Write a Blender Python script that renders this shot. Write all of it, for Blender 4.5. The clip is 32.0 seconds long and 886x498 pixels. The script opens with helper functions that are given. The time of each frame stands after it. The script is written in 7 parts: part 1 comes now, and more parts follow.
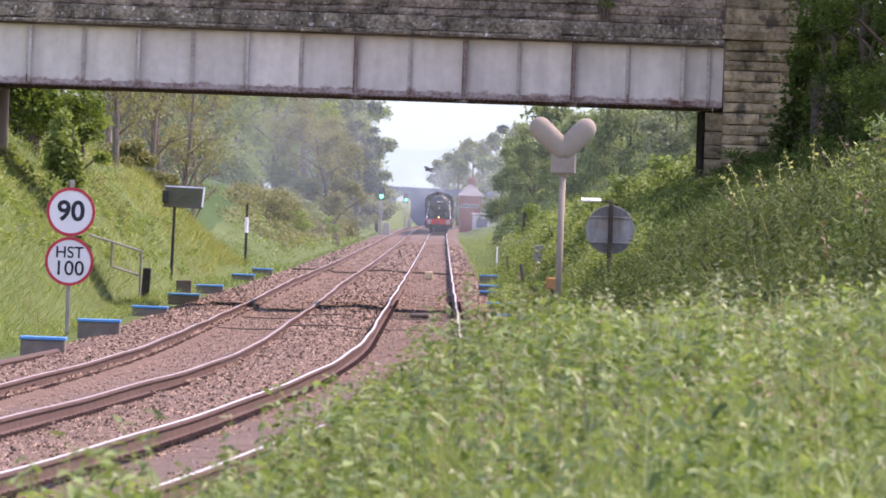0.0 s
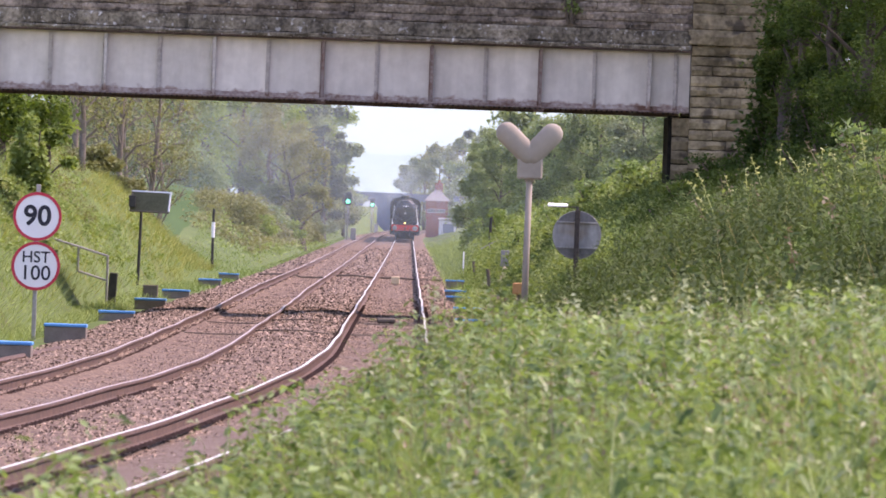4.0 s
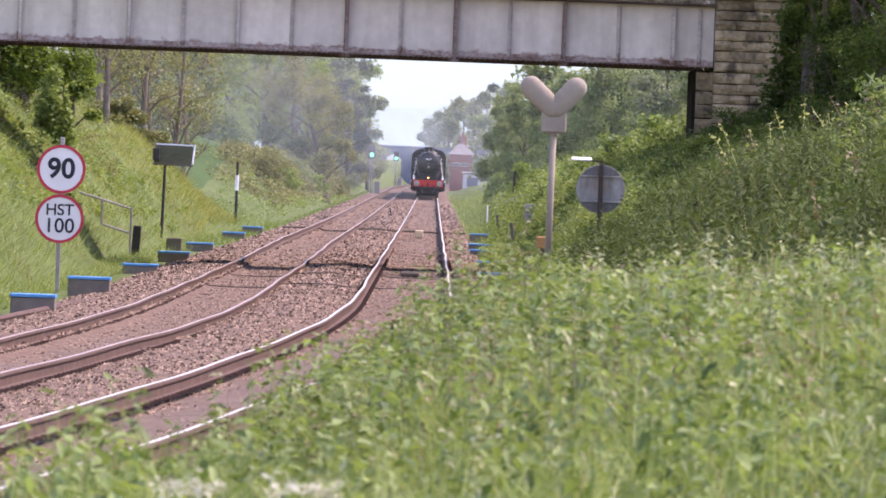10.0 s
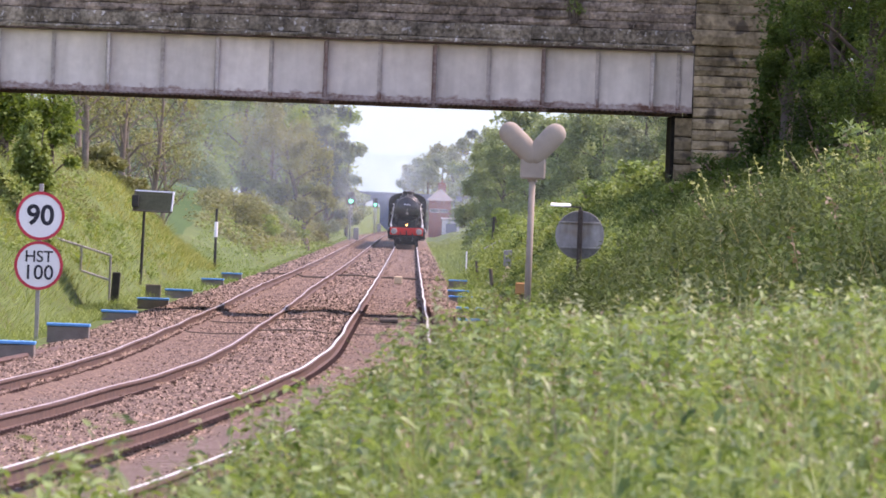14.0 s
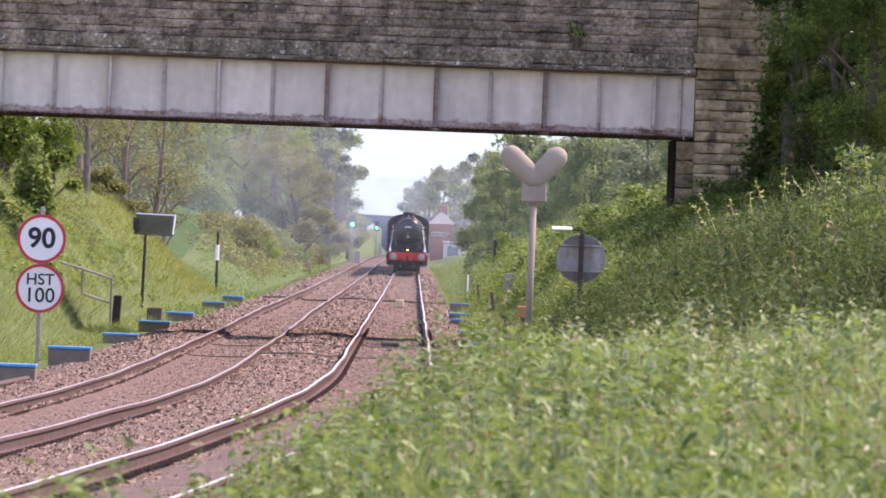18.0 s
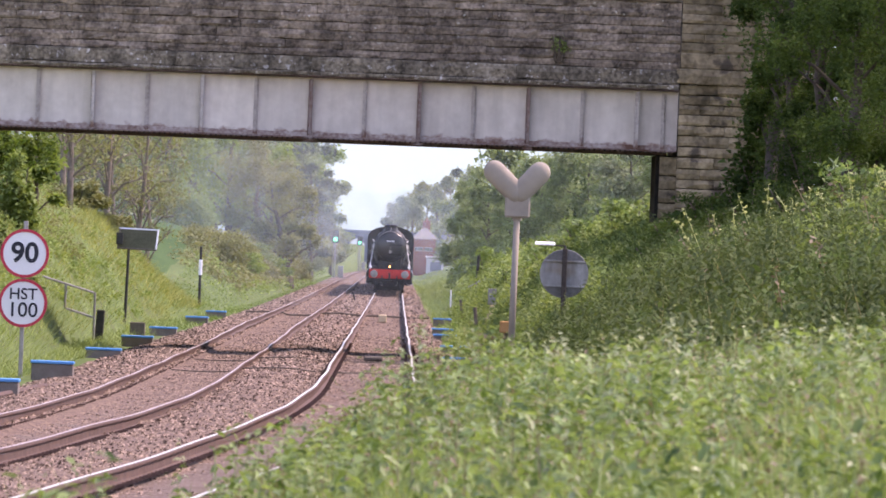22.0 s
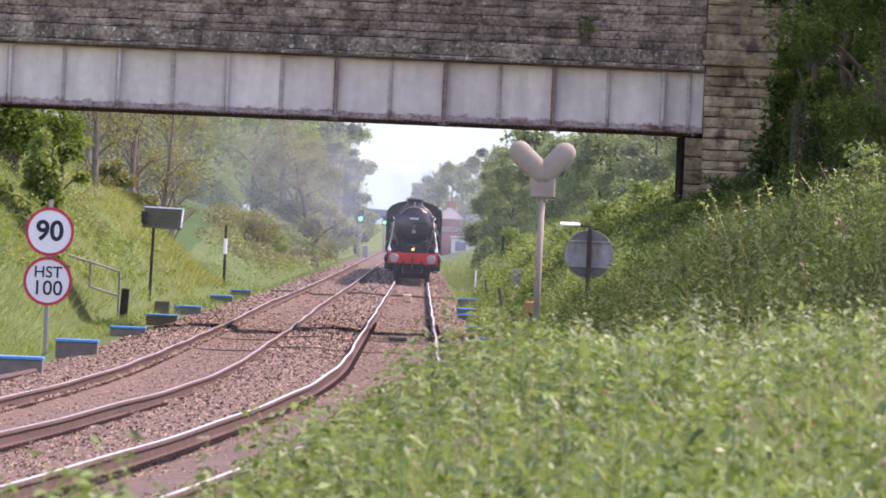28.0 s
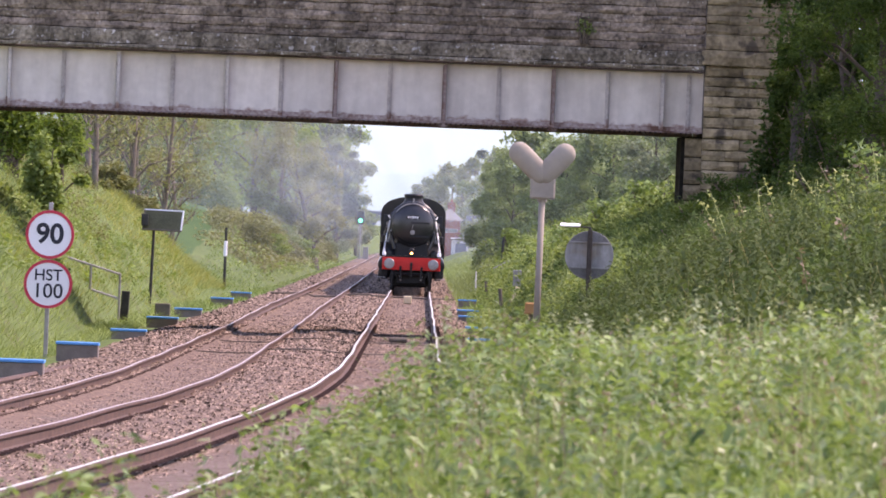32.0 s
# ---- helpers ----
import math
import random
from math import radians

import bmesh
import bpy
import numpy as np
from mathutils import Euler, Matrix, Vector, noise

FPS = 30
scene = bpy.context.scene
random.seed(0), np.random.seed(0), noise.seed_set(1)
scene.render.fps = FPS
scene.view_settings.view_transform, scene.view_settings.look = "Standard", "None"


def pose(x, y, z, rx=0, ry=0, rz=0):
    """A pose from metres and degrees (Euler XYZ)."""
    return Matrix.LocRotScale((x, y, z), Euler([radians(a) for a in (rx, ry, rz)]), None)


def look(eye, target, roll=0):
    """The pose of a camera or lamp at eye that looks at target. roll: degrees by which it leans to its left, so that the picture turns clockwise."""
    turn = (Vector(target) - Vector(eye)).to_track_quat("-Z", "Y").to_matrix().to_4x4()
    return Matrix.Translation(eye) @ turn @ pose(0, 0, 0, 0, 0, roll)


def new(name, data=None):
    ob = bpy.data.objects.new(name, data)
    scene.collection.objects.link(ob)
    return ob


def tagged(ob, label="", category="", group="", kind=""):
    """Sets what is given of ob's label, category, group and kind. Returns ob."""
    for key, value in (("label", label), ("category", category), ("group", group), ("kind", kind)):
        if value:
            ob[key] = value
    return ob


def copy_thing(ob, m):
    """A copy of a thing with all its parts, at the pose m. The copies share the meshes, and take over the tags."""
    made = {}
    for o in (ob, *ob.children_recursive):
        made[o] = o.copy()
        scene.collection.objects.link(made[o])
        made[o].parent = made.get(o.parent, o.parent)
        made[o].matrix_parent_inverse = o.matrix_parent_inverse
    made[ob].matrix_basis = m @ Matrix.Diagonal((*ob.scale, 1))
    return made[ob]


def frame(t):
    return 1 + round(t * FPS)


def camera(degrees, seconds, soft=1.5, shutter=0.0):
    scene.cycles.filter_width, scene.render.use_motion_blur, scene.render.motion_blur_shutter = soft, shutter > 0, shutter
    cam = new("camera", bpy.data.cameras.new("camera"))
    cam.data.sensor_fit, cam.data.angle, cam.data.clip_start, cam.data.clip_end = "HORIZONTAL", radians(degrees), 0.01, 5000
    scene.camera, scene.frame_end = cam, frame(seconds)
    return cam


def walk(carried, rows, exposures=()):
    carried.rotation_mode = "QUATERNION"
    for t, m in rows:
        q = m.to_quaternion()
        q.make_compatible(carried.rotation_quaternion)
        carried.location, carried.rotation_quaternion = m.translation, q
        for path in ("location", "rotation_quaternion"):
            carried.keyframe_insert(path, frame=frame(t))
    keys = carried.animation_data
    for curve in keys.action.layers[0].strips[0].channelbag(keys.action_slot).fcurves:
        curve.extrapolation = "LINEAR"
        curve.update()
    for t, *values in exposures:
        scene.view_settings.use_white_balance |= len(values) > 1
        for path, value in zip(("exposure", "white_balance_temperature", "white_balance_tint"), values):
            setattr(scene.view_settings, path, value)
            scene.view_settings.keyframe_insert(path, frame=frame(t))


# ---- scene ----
# The camera: a long lens on a tripod head beside the line, 1.95 m above rail level, that wavers a little.
# World: y runs along the straight track away from the camera, x to the right, z = 0 at rail level.
cam = camera(5.0, 32.0, soft=1.7)
# a wide-open long lens focused on the bridge: the near weeds go soft
cam.data.dof.use_dof = True
cam.data.dof.focus_distance, cam.data.dof.aperture_fstop = 215.0, 24.0
EYE = (0.0, 0.0, 1.95)
ROWS = [
    # seconds, yaw, pitch, roll
    (0, 0.0000, -0.1787, -2.00),
    (0.5, -0.0426, -0.1887, -1.97),
    (1, -0.1248, -0.1754, -1.96),
    (1.5, -0.1633, -0.1393, -2.11),
    (2, -0.2061, -0.0626, -2.05),
    (2.5, -0.2108, -0.0621, -1.95),
    (3, -0.2141, -0.1084, -2.07),
    (3.5, -0.2000, -0.1360, -2.06),
    (5.5, -0.1548, -0.1606, -2.09),
    (6, -0.1554, -0.2148, -2.10),
    (6.5, -0.1278, -0.3386, -2.10),
    (7, -0.1219, -0.3800, -1.97),
    (7.5, -0.1555, -0.3994, -1.96),
    (8, -0.1968, -0.4375, -2.12),
    (8.5, -0.1810, -0.4377, -2.15),
    (9, -0.1281, -0.4352, -2.25),
    (9.5, -0.0612, -0.4398, -2.24),
    (10, -0.0542, -0.4102, -2.19),
    (10.5, -0.0616, -0.3410, -2.19),
    (11, -0.0858, -0.2574, -2.18),
    (11.5, -0.1008, -0.2082, -2.37),
    (12, -0.1072, -0.1564, -2.30),
    (12.5, -0.1078, -0.0958, -2.22),
    (13, -0.1381, -0.0871, -2.12),
    (13.5, -0.2022, -0.1148, -2.10),
    (14, -0.1724, -0.1450, -2.11),
    (14.5, -0.1080, -0.1507, -2.15),
    (16.5, -0.2396, -0.0232, -2.26),
    (17, -0.2780, 0.0087, -2.32),
    (17.5, -0.2215, 0.0107, -2.15),
    (18, -0.1648, -0.0137, -2.17),
    (18.5, -0.2260, -0.0005, -2.14),
    (19, -0.3304, 0.0263, -2.23),
    (19.5, -0.3504, 0.0221, -2.21),
    (20, -0.3455, 0.0153, -2.24),
    (20.5, -0.3229, 0.0325, -2.06),
    (21, -0.3081, 0.0632, -2.13),
    (21.5, -0.2930, 0.0691, -2.10),
    (22, -0.2604, 0.0751, -2.24),
    (22.5, -0.2835, 0.0874, -2.21),
    (23, -0.2966, 0.0988, -2.28),
    (23.5, -0.2862, 0.1099, -2.29),
    (24, -0.2422, 0.1010, -2.32),
    (24.5, -0.2041, 0.0618, -2.31),
    (25, -0.1838, 0.0407, -2.39),
    (25.5, -0.1938, 0.0473, -2.31),
    (27.5, -0.0658, 0.0054, -2.46),
    (28, -0.1196, -0.0438, -2.49),
    (28.5, -0.1585, -0.0437, -2.36),
    (29, -0.1387, -0.0297, -2.25),
    (29.5, -0.1494, 0.0093, -2.26),
    (30, -0.1748, 0.0214, -2.33),
    (30.5, -0.2096, 0.0301, -2.45),
    (31, -0.1999, 0.0381, -2.25),
    (31.5, -0.1594, 0.0034, -2.20),
    (32, -0.1186, -0.0357, -2.28),
]
walk(cam, [(t, pose(*EYE, 90 + pitch, roll, yaw)) for t, yaw, pitch, roll in ROWS])

# ---- light: hazy bright sky, sun from the right and a little ahead ----
SUN_EL, SUN_AZ = 52.0, 72.0
world = bpy.data.worlds.new("sky")
scene.world = world
world.use_nodes = True
wn = world.node_tree.nodes
sky = wn.new("ShaderNodeTexSky")
sky.sky_type = "NISHITA"
sky.sun_disc = False
sky.sun_elevation, sky.sun_rotation = radians(SUN_EL), radians(SUN_AZ)
sky.air_density, sky.dust_density, sky.ozone_density = 1.0, 0.4, 1.0
wn["Background"].inputs["Strength"].default_value = 0.15
world.node_tree.links.new(sky.outputs[0], wn["Background"].inputs["Color"])
sun_data = bpy.data.lights.new("sun", "SUN")
sun_data.energy, sun_data.angle, sun_data.color = 2.15, radians(3.0), (1.0, 0.94, 0.85)
sun_ob = new("sun", sun_data)
sun_dir = Vector((math.sin(radians(SUN_AZ)) * math.cos(radians(SUN_EL)), math.cos(radians(SUN_AZ)) * math.cos(radians(SUN_EL)), math.sin(radians(SUN_EL))))
sun_ob.matrix_world = look((0, 0, 60), Vector((0, 0, 60)) - sun_dir)
scene.view_settings.exposure = 1.72
scene.view_settings.use_white_balance = True
scene.view_settings.white_balance_temperature, scene.view_settings.white_balance_tint = 7500, 40


# ---- materials ----
def material(name, a, b, rough=0.8, metal=0.0, scale=6.0, fine=60.0, bump=0.2, c=None, spread=0.5, by_piece=0.0, spec=0.25, stain=0.55, stain_scale=0.0, grime=None, low=None):
    """Colour a to b by two scales of noise, c as scattered stains; by_piece varies each object's brightness."""
    m = bpy.data.materials.new(name)
    m.use_nodes = True
    n, l = m.node_tree.nodes, m.node_tree.links
    bsdf = n["Principled BSDF"]
    geo = n.new("ShaderNodeNewGeometry")
    tex = []
    for sc, det in ((scale, 6.0), (fine, 3.0)):
        t = n.new("ShaderNodeTexNoise")
        t.inputs["Scale"].default_value, t.inputs["Detail"].default_value = sc, det
        l.new(geo.outputs["Position"], t.inputs["Vector"])
        tex.append(t)
    mixv = n.new("ShaderNodeMix")
    mixv.inputs[0].default_value = spread
    l.new(tex[0].outputs["Fac"], mixv.inputs[2])
    l.new(tex[1].outputs["Fac"], mixv.inputs[3])
    ramp = n.new("ShaderNodeValToRGB")
    ramp.color_ramp.elements[0].position, ramp.color_ramp.elements[1].position = 0.36, 0.64
    ramp.color_ramp.elements[0].color, ramp.color_ramp.elements[1].color = (*a, 1), (*b, 1)
    l.new(mixv.outputs[0], ramp.inputs["Fac"])
    col = ramp.outputs["Color"]
    if c:
        st = n.new("ShaderNodeTexNoise")
        st.inputs["Scale"].default_value, st.inputs["Detail"].default_value = stain_scale or scale * 0.6, 8.0
        off = n.new("ShaderNodeVectorMath")
        off.inputs[1].default_value = (17.0, 5.0, 9.0)
        l.new(geo.outputs["Position"], off.inputs[0])
        l.new(off.outputs[0], st.inputs["Vector"])
        sr = n.new("ShaderNodeValToRGB")
        sr.color_ramp.elements[0].position, sr.color_ramp.elements[1].position = stain, stain + 0.08
        l.new(st.outputs["Fac"], sr.inputs["Fac"])
        cm = n.new("ShaderNodeMix")
        cm.data_type = "RGBA"
        l.new(sr.outputs["Color"], cm.inputs[0])
        l.new(col, cm.inputs[6])
        cm.inputs[7].default_value = (*c, 1)
        col = cm.outputs[2]
    if grime:
        # dark streaks that run down the face: how dark, how wide, how long
        st = n.new("ShaderNodeMapping")
        st.inputs["Scale"].default_value = (grime[1], grime[1], grime[2])
        l.new(geo.outputs["Position"], st.inputs["Vector"])
        gn, gr, gm = n.new("ShaderNodeTexNoise"), n.new("ShaderNodeMapRange"), n.new("ShaderNodeMix")
        gn.inputs["Scale"].default_value, gn.inputs["Detail"].default_value = 1.0, 5.0
        l.new(st.outputs[0], gn.inputs["Vector"])
        l.new(gn.outputs["Fac"], gr.inputs[0])
        gr.inputs[1].default_value, gr.inputs[2].default_value, gr.inputs[3].default_value, gr.inputs[4].default_value = 0.35, 0.62, grime[0], 1.0
        gm.data_type, gm.blend_type = "RGBA", "MULTIPLY"
        gm.inputs[0].default_value = 1.0
        l.new(col, gm.inputs[6])
        l.new(gr.outputs[0], gm.inputs[7])
        col = gm.outputs[2]
    if low:
        # rust creeping up unevenly from a lower edge: height of the edge, reach, colour
        sp, lr, ln, la, lt, lm = n.new("ShaderNodeSeparateXYZ"), n.new("ShaderNodeMapRange"), n.new("ShaderNodeTexNoise"), n.new("ShaderNodeMath"), n.new("ShaderNodeMapRange"), n.new("ShaderNodeMix")
        l.new(geo.outputs["Position"], sp.inputs[0])
        l.new(geo.outputs["Position"], ln.inputs["Vector"])
        ln.inputs["Scale"].default_value, ln.inputs["Detail"].default_value = 5.5, 8.0
        l.new(sp.outputs["Z"], lr.inputs[0])
        lr.inputs[1].default_value, lr.inputs[2].default_value, lr.inputs[3].default_value, lr.inputs[4].default_value = low[0], low[0] + low[1], 0.32, -0.25
        l.new(lr.outputs[0], la.inputs[0])
        l.new(ln.outputs["Fac"], la.inputs[1])
        l.new(la.outputs[0], lt.inputs[0])
        lt.inputs[1].default_value, lt.inputs[2].default_value = 0.50, 0.76
        lm.data_type = "RGBA"
        l.new(lt.outputs[0], lm.inputs[0])
        l.new(col, lm.inputs[6])
        lm.inputs[7].default_value = (*low[2], 1)
        col = lm.outputs[2]
    if by_piece:
        info = n.new("ShaderNodeObjectInfo")
        hsv = n.new("ShaderNodeHueSaturation")
        mr = n.new("ShaderNodeMapRange")
        mr.inputs[3].default_value, mr.inputs[4].default_value = 1 - by_piece, 1 + by_piece
        l.new(info.outputs["Random"], mr.inputs[0])
        l.new(mr.outputs[0], hsv.inputs["Value"])
        l.new(col, hsv.inputs["Color"])
        col = hsv.outputs[0]
    l.new(col, bsdf.inputs["Base Color"])
    bsdf.inputs["Roughness"].default_value, bsdf.inputs["Metallic"].default_value = rough, metal
    bsdf.inputs["Specular IOR Level"].default_value = spec
    if bump:
        bp = n.new("ShaderNodeBump")
        bp.inputs["Strength"].default_value, bp.inputs["Distance"].default_value = bump, 0.02
        l.new(mixv.outputs[0], bp.inputs["Height"])
        l.new(bp.outputs[0], bsdf.inputs["Normal"])
    return m


def leaf_material(name, a, b, through_col, trans=0.35, patch=0.6, rough=0.6, own=0.5, span=0.25, spec=0.14):
    """Foliage: each leaf its own shade between a and b, patches of the plants' colour, light passing through."""
    m = bpy.data.materials.new(name)
    m.use_nodes = True
    n, l = m.node_tree.nodes, m.node_tree.links
    bsdf, out = n["Principled BSDF"], n["Material Output"]
    geo = n.new("ShaderNodeNewGeometry")
    t = n.new("ShaderNodeTexNoise")
    t.inputs["Scale"].default_value, t.inputs["Detail"].default_value = patch, 4.0
    l.new(geo.outputs["Position"], t.inputs["Vector"])
    mv = n.new("ShaderNodeMix")
    mv.inputs[0].default_value = own
    l.new(t.outputs["Fac"], mv.inputs[2])
    l.new(geo.outputs["Random Per Island"], mv.inputs[3])
    ramp = n.new("ShaderNodeValToRGB")
    ramp.color_ramp.elements[0].position, ramp.color_ramp.elements[1].position = 0.5 - span, 0.5 + span
    ramp.color_ramp.elements[0].color, ramp.color_ramp.elements[1].color = (*a, 1), (*b, 1)
    l.new(mv.outputs[0], ramp.inputs["Fac"])
    l.new(ramp.outputs["Color"], bsdf.inputs["Base Color"])
    bsdf.inputs["Roughness"].default_value = rough
    bsdf.inputs["Specular IOR Level"].default_value = spec
    tr = n.new("ShaderNodeBsdfTranslucent")
    tint = n.new("ShaderNodeMix")
    tint.data_type, tint.blend_type = "RGBA", "MULTIPLY"
    tint.inputs[0].default_value = 1.0
    l.new(ramp.outputs["Color"], tint.inputs[6])
    tint.inputs[7].default_value = (*through_col, 1)
    l.new(tint.outputs[2], tr.inputs["Color"])
    mix = n.new("ShaderNodeMixShader")
    mix.inputs[0].default_value = trans
    l.new(bsdf.outputs[0], mix.inputs[1])
    l.new(tr.outputs[0], mix.inputs[2])
    l.new(mix.outputs[0], out.inputs["Surface"])
    return m


def glow_material(name, colour, strength):
    m = bpy.data.materials.new(name)
    m.use_nodes = True
    b = m.node_tree.nodes["Principled BSDF"]
    b.inputs["Base Color"].default_value = (*colour, 1)
    b.inputs["Emission Color"].default_value = (*colour, 1)
    b.inputs["Emission Strength"].default_value = strength
    return m


def smoke_material(name, colour, density):
    """Thin drifting smoke, and sheets of distance haze: mostly clear, uneven by noise in the puff's own space."""
    m = bpy.data.materials.new(name)
    m.use_nodes = True
    n, l = m.node_tree.nodes, m.node_tree.links
    n.remove(n["Principled BSDF"])
    dif, tra, mix = n.new("ShaderNodeMixShader"), n.new("ShaderNodeBsdfTransparent"), n.new("ShaderNodeMixShader")
    front, back = n.new("ShaderNodeBsdfDiffuse"), n.new("ShaderNodeBsdfTranslucent")
    for k, b in enumerate((front, back)):
        b.inputs["Color"].default_value = (*colour, 1)
        l.new(b.outputs[0], dif.inputs[1 + k])
    # thickest at the puff's heart, thinning out unevenly to nothing at its rim
    tc, no, mr = n.new("ShaderNodeTexCoord"), n.new("ShaderNodeTexNoise"), n.new("ShaderNodeMapRange")
    no.inputs["Scale"].default_value, no.inputs["Detail"].default_value = 2.2, 4.0
    l.new(tc.outputs["Generated"], no.inputs["Vector"])
    mid, flat, far = n.new("ShaderNodeVectorMath"), n.new("ShaderNodeVectorMath"), n.new("ShaderNodeVectorMath")
    mid.inputs[1].default_value = (-0.5, -0.5, -0.5)
    flat.operation, flat.inputs[1].default_value = "MULTIPLY", (2.0, 0.0, 2.0)
    far.operation = "LENGTH"
    l.new(tc.outputs["Generated"], mid.inputs[0])
    l.new(mid.outputs[0], flat.inputs[0])
    l.new(flat.outputs[0], far.inputs[0])
    uneven = n.new("ShaderNodeMath")
    uneven.operation = "MULTIPLY_ADD"
    uneven.inputs[1].default_value = 0.9
    l.new(no.outputs["Fac"], uneven.inputs[0])
    l.new(far.outputs["Value"], uneven.inputs[2])
    mr.interpolation_type = "SMOOTHSTEP"
    l.new(uneven.outputs[0], mr.inputs[0])
    mr.inputs[1].default_value, mr.inputs[2].default_value, mr.inputs[3].default_value, mr.inputs[4].default_value = 1.2, 0.4, 0.0, density
    l.new(mr.outputs[0], mix.inputs[0])
    l.new(tra.outputs[0], mix.inputs[1])
    l.new(dif.outputs[0], mix.inputs[2])
    l.new(mix.outputs[0], n["Material Output"].inputs["Surface"])
    return m


M_EARTH = material("grassy_earth", (0.06, 0.093, 0.032), (0.118, 0.16, 0.06), 0.95, scale=0.5, fine=9.0, bump=0.6, c=(0.085, 0.105, 0.042), spec=0.03)
M_FIELD = material("crop_field", (0.034, 0.07, 0.022), (0.052, 0.095, 0.031), 0.95, scale=0.05, fine=2.0, bump=0.3, spec=0.03)
M_BALLAST = material("ballast_bed", (0.085, 0.06, 0.048), (0.21, 0.152, 0.12), 0.95, scale=4.0, fine=16.0, bump=1.0, c=(0.26, 0.18, 0.135), spread=0.75, stain=0.62, spec=0.05)
M_RAIL = material("rusty_rail", (0.062, 0.036, 0.027), (0.125, 0.075, 0.058), 0.8, 0.0, scale=3.0, fine=40.0, bump=0.15)
M_RAILDULL = material("dull_brown_rail_head", (0.27, 0.22, 0.195), (0.40, 0.335, 0.30), 0.5, 0.2, scale=2.0, fine=30.0, bump=0.03)
M_RAILTOP = material("polished_rail_head", (0.40, 0.385, 0.33), (0.54, 0.52, 0.455), 0.42, 0.25, scale=0.7, fine=30.0, bump=0.03)
M_SLEEPER = material("concrete_sleeper", (0.14, 0.10, 0.08), (0.21, 0.16, 0.13), 0.9, scale=4.0, fine=40.0, bump=0.3, by_piece=0.08)
M_CONC = material("grey_concrete", (0.15, 0.128, 0.11), (0.23, 0.198, 0.175), 0.9, scale=6.0, fine=60.0, bump=0.4, by_piece=0.1)
M_BLUE = material("blue_painted_lid", (0.05, 0.25, 0.55), (0.09, 0.34, 0.66), 0.5, scale=5.0, fine=50.0, bump=0.1)
M_GIRDER = material("pale_grey_girder_paint", (0.55, 0.50, 0.45), (0.66, 0.608, 0.552), 0.6, 0.0, scale=1.0, fine=5.0, bump=0.08, by_piece=0.085, c=(0.27, 0.19, 0.15), stain=0.70, stain_scale=1.3, grime=(0.82, 3.0, 0.5), low=(4.69, 0.20, (0.26, 0.165, 0.135)))
M_STIFF = material("weathered_grey_girder_paint", (0.33, 0.295, 0.27), (0.52, 0.475, 0.445), 0.7, 0.0, scale=3.0, fine=14.0, bump=0.15, c=(0.20, 0.12, 0.09), stain=0.69, low=(4.68, 0.3, (0.19, 0.105, 0.08)))
M_ANGLE = material("rust_stained_grey_paint", (0.19, 0.115, 0.095), (0.46, 0.40, 0.37), 0.75, 0.0, scale=2.2, fine=12.0, bump=0.2, c=(0.14, 0.07, 0.05), stain=0.6)
M_DARKRUST = material("dark_rusted_flange", (0.045, 0.03, 0.03), (0.15, 0.105, 0.10), 0.85, 0.1, scale=2.5, fine=14.0, bump=0.3, c=(0.24, 0.20, 0.19), stain=0.63)
M_RUST = material("rust_streaked_steel", (0.13, 0.06, 0.04), (0.30, 0.25, 0.24), 0.8, 0.1, scale=2.5, fine=16.0, bump=0.25, c=(0.10, 0.045, 0.03))
M_STONE = material("weathered_sandstone", (0.074, 0.057, 0.045), (0.375, 0.298, 0.228), 0.95, scale=3.0, fine=13.0, bump=1.0, c=(0.56, 0.53, 0.46), by_piece=0.25, stain=0.64, stain_scale=8.0, spread=0.45, grime=(0.55, 1.3, 0.5))
M_STRING = material("lichen_stained_string_course", (0.085, 0.069, 0.05), (0.335, 0.285, 0.215), 0.95, scale=3.0, fine=12.0, bump=1.0, c=(0.58, 0.55, 0.52), by_piece=0.12, stain=0.61, stain_scale=9.0, spread=0.5, grime=(0.4, 2.4, 0.5))
M_STONE_WARM = material("buff_sandstone", (0.16, 0.125, 0.078), (0.39, 0.31, 0.20), 0.95, scale=3.0, fine=11.0, bump=1.0, c=(0.085, 0.068, 0.052), by_piece=0.22, spread=0.45, grime=(0.5, 1.2, 0.4), stain=0.6)
# black colour in place of the shade under the bridge
M_SHADESTONE = material("shade_black_stone", (0.010, 0.009, 0.008), (0.028, 0.025, 0.022), 0.95, scale=4.0, fine=20.0, bump=0.6, spec=0.1)
M_MORTAR = material("dark_recessed_mortar", (0.08, 0.065, 0.055), (0.16, 0.135, 0.11), 0.95, scale=4.0, fine=30.0, bump=0.4)

M_WHITE = material("white_sign_paint", (0.74, 0.72, 0.74), (0.80, 0.78, 0.80), 0.5, scale=3.0, fine=30.0, bump=0.02)
M_RED = material("red_sign_paint", (0.50, 0.03, 0.06), (0.60, 0.05, 0.08), 0.5, scale=5.0, fine=30.0, bump=0.02)
M_INK = material("black_sign_paint", (0.012, 0.012, 0.02), (0.03, 0.03, 0.045), 0.5, scale=5.0, fine=30.0, bump=0.02)
M_STEEL = material("galvanised_steel", (0.26, 0.25, 0.24), (0.38, 0.36, 0.35), 0.55, 0.5, scale=6.0, fine=50.0, bump=0.1)
M_PALE = material("pale_grey_sheet", (0.27, 0.265, 0.25), (0.37, 0.36, 0.345), 0.7, scale=2.5, fine=12.0, bump=0.05, c=(0.27, 0.23, 0.19), grime=(0.7, 9.0, 1.5))
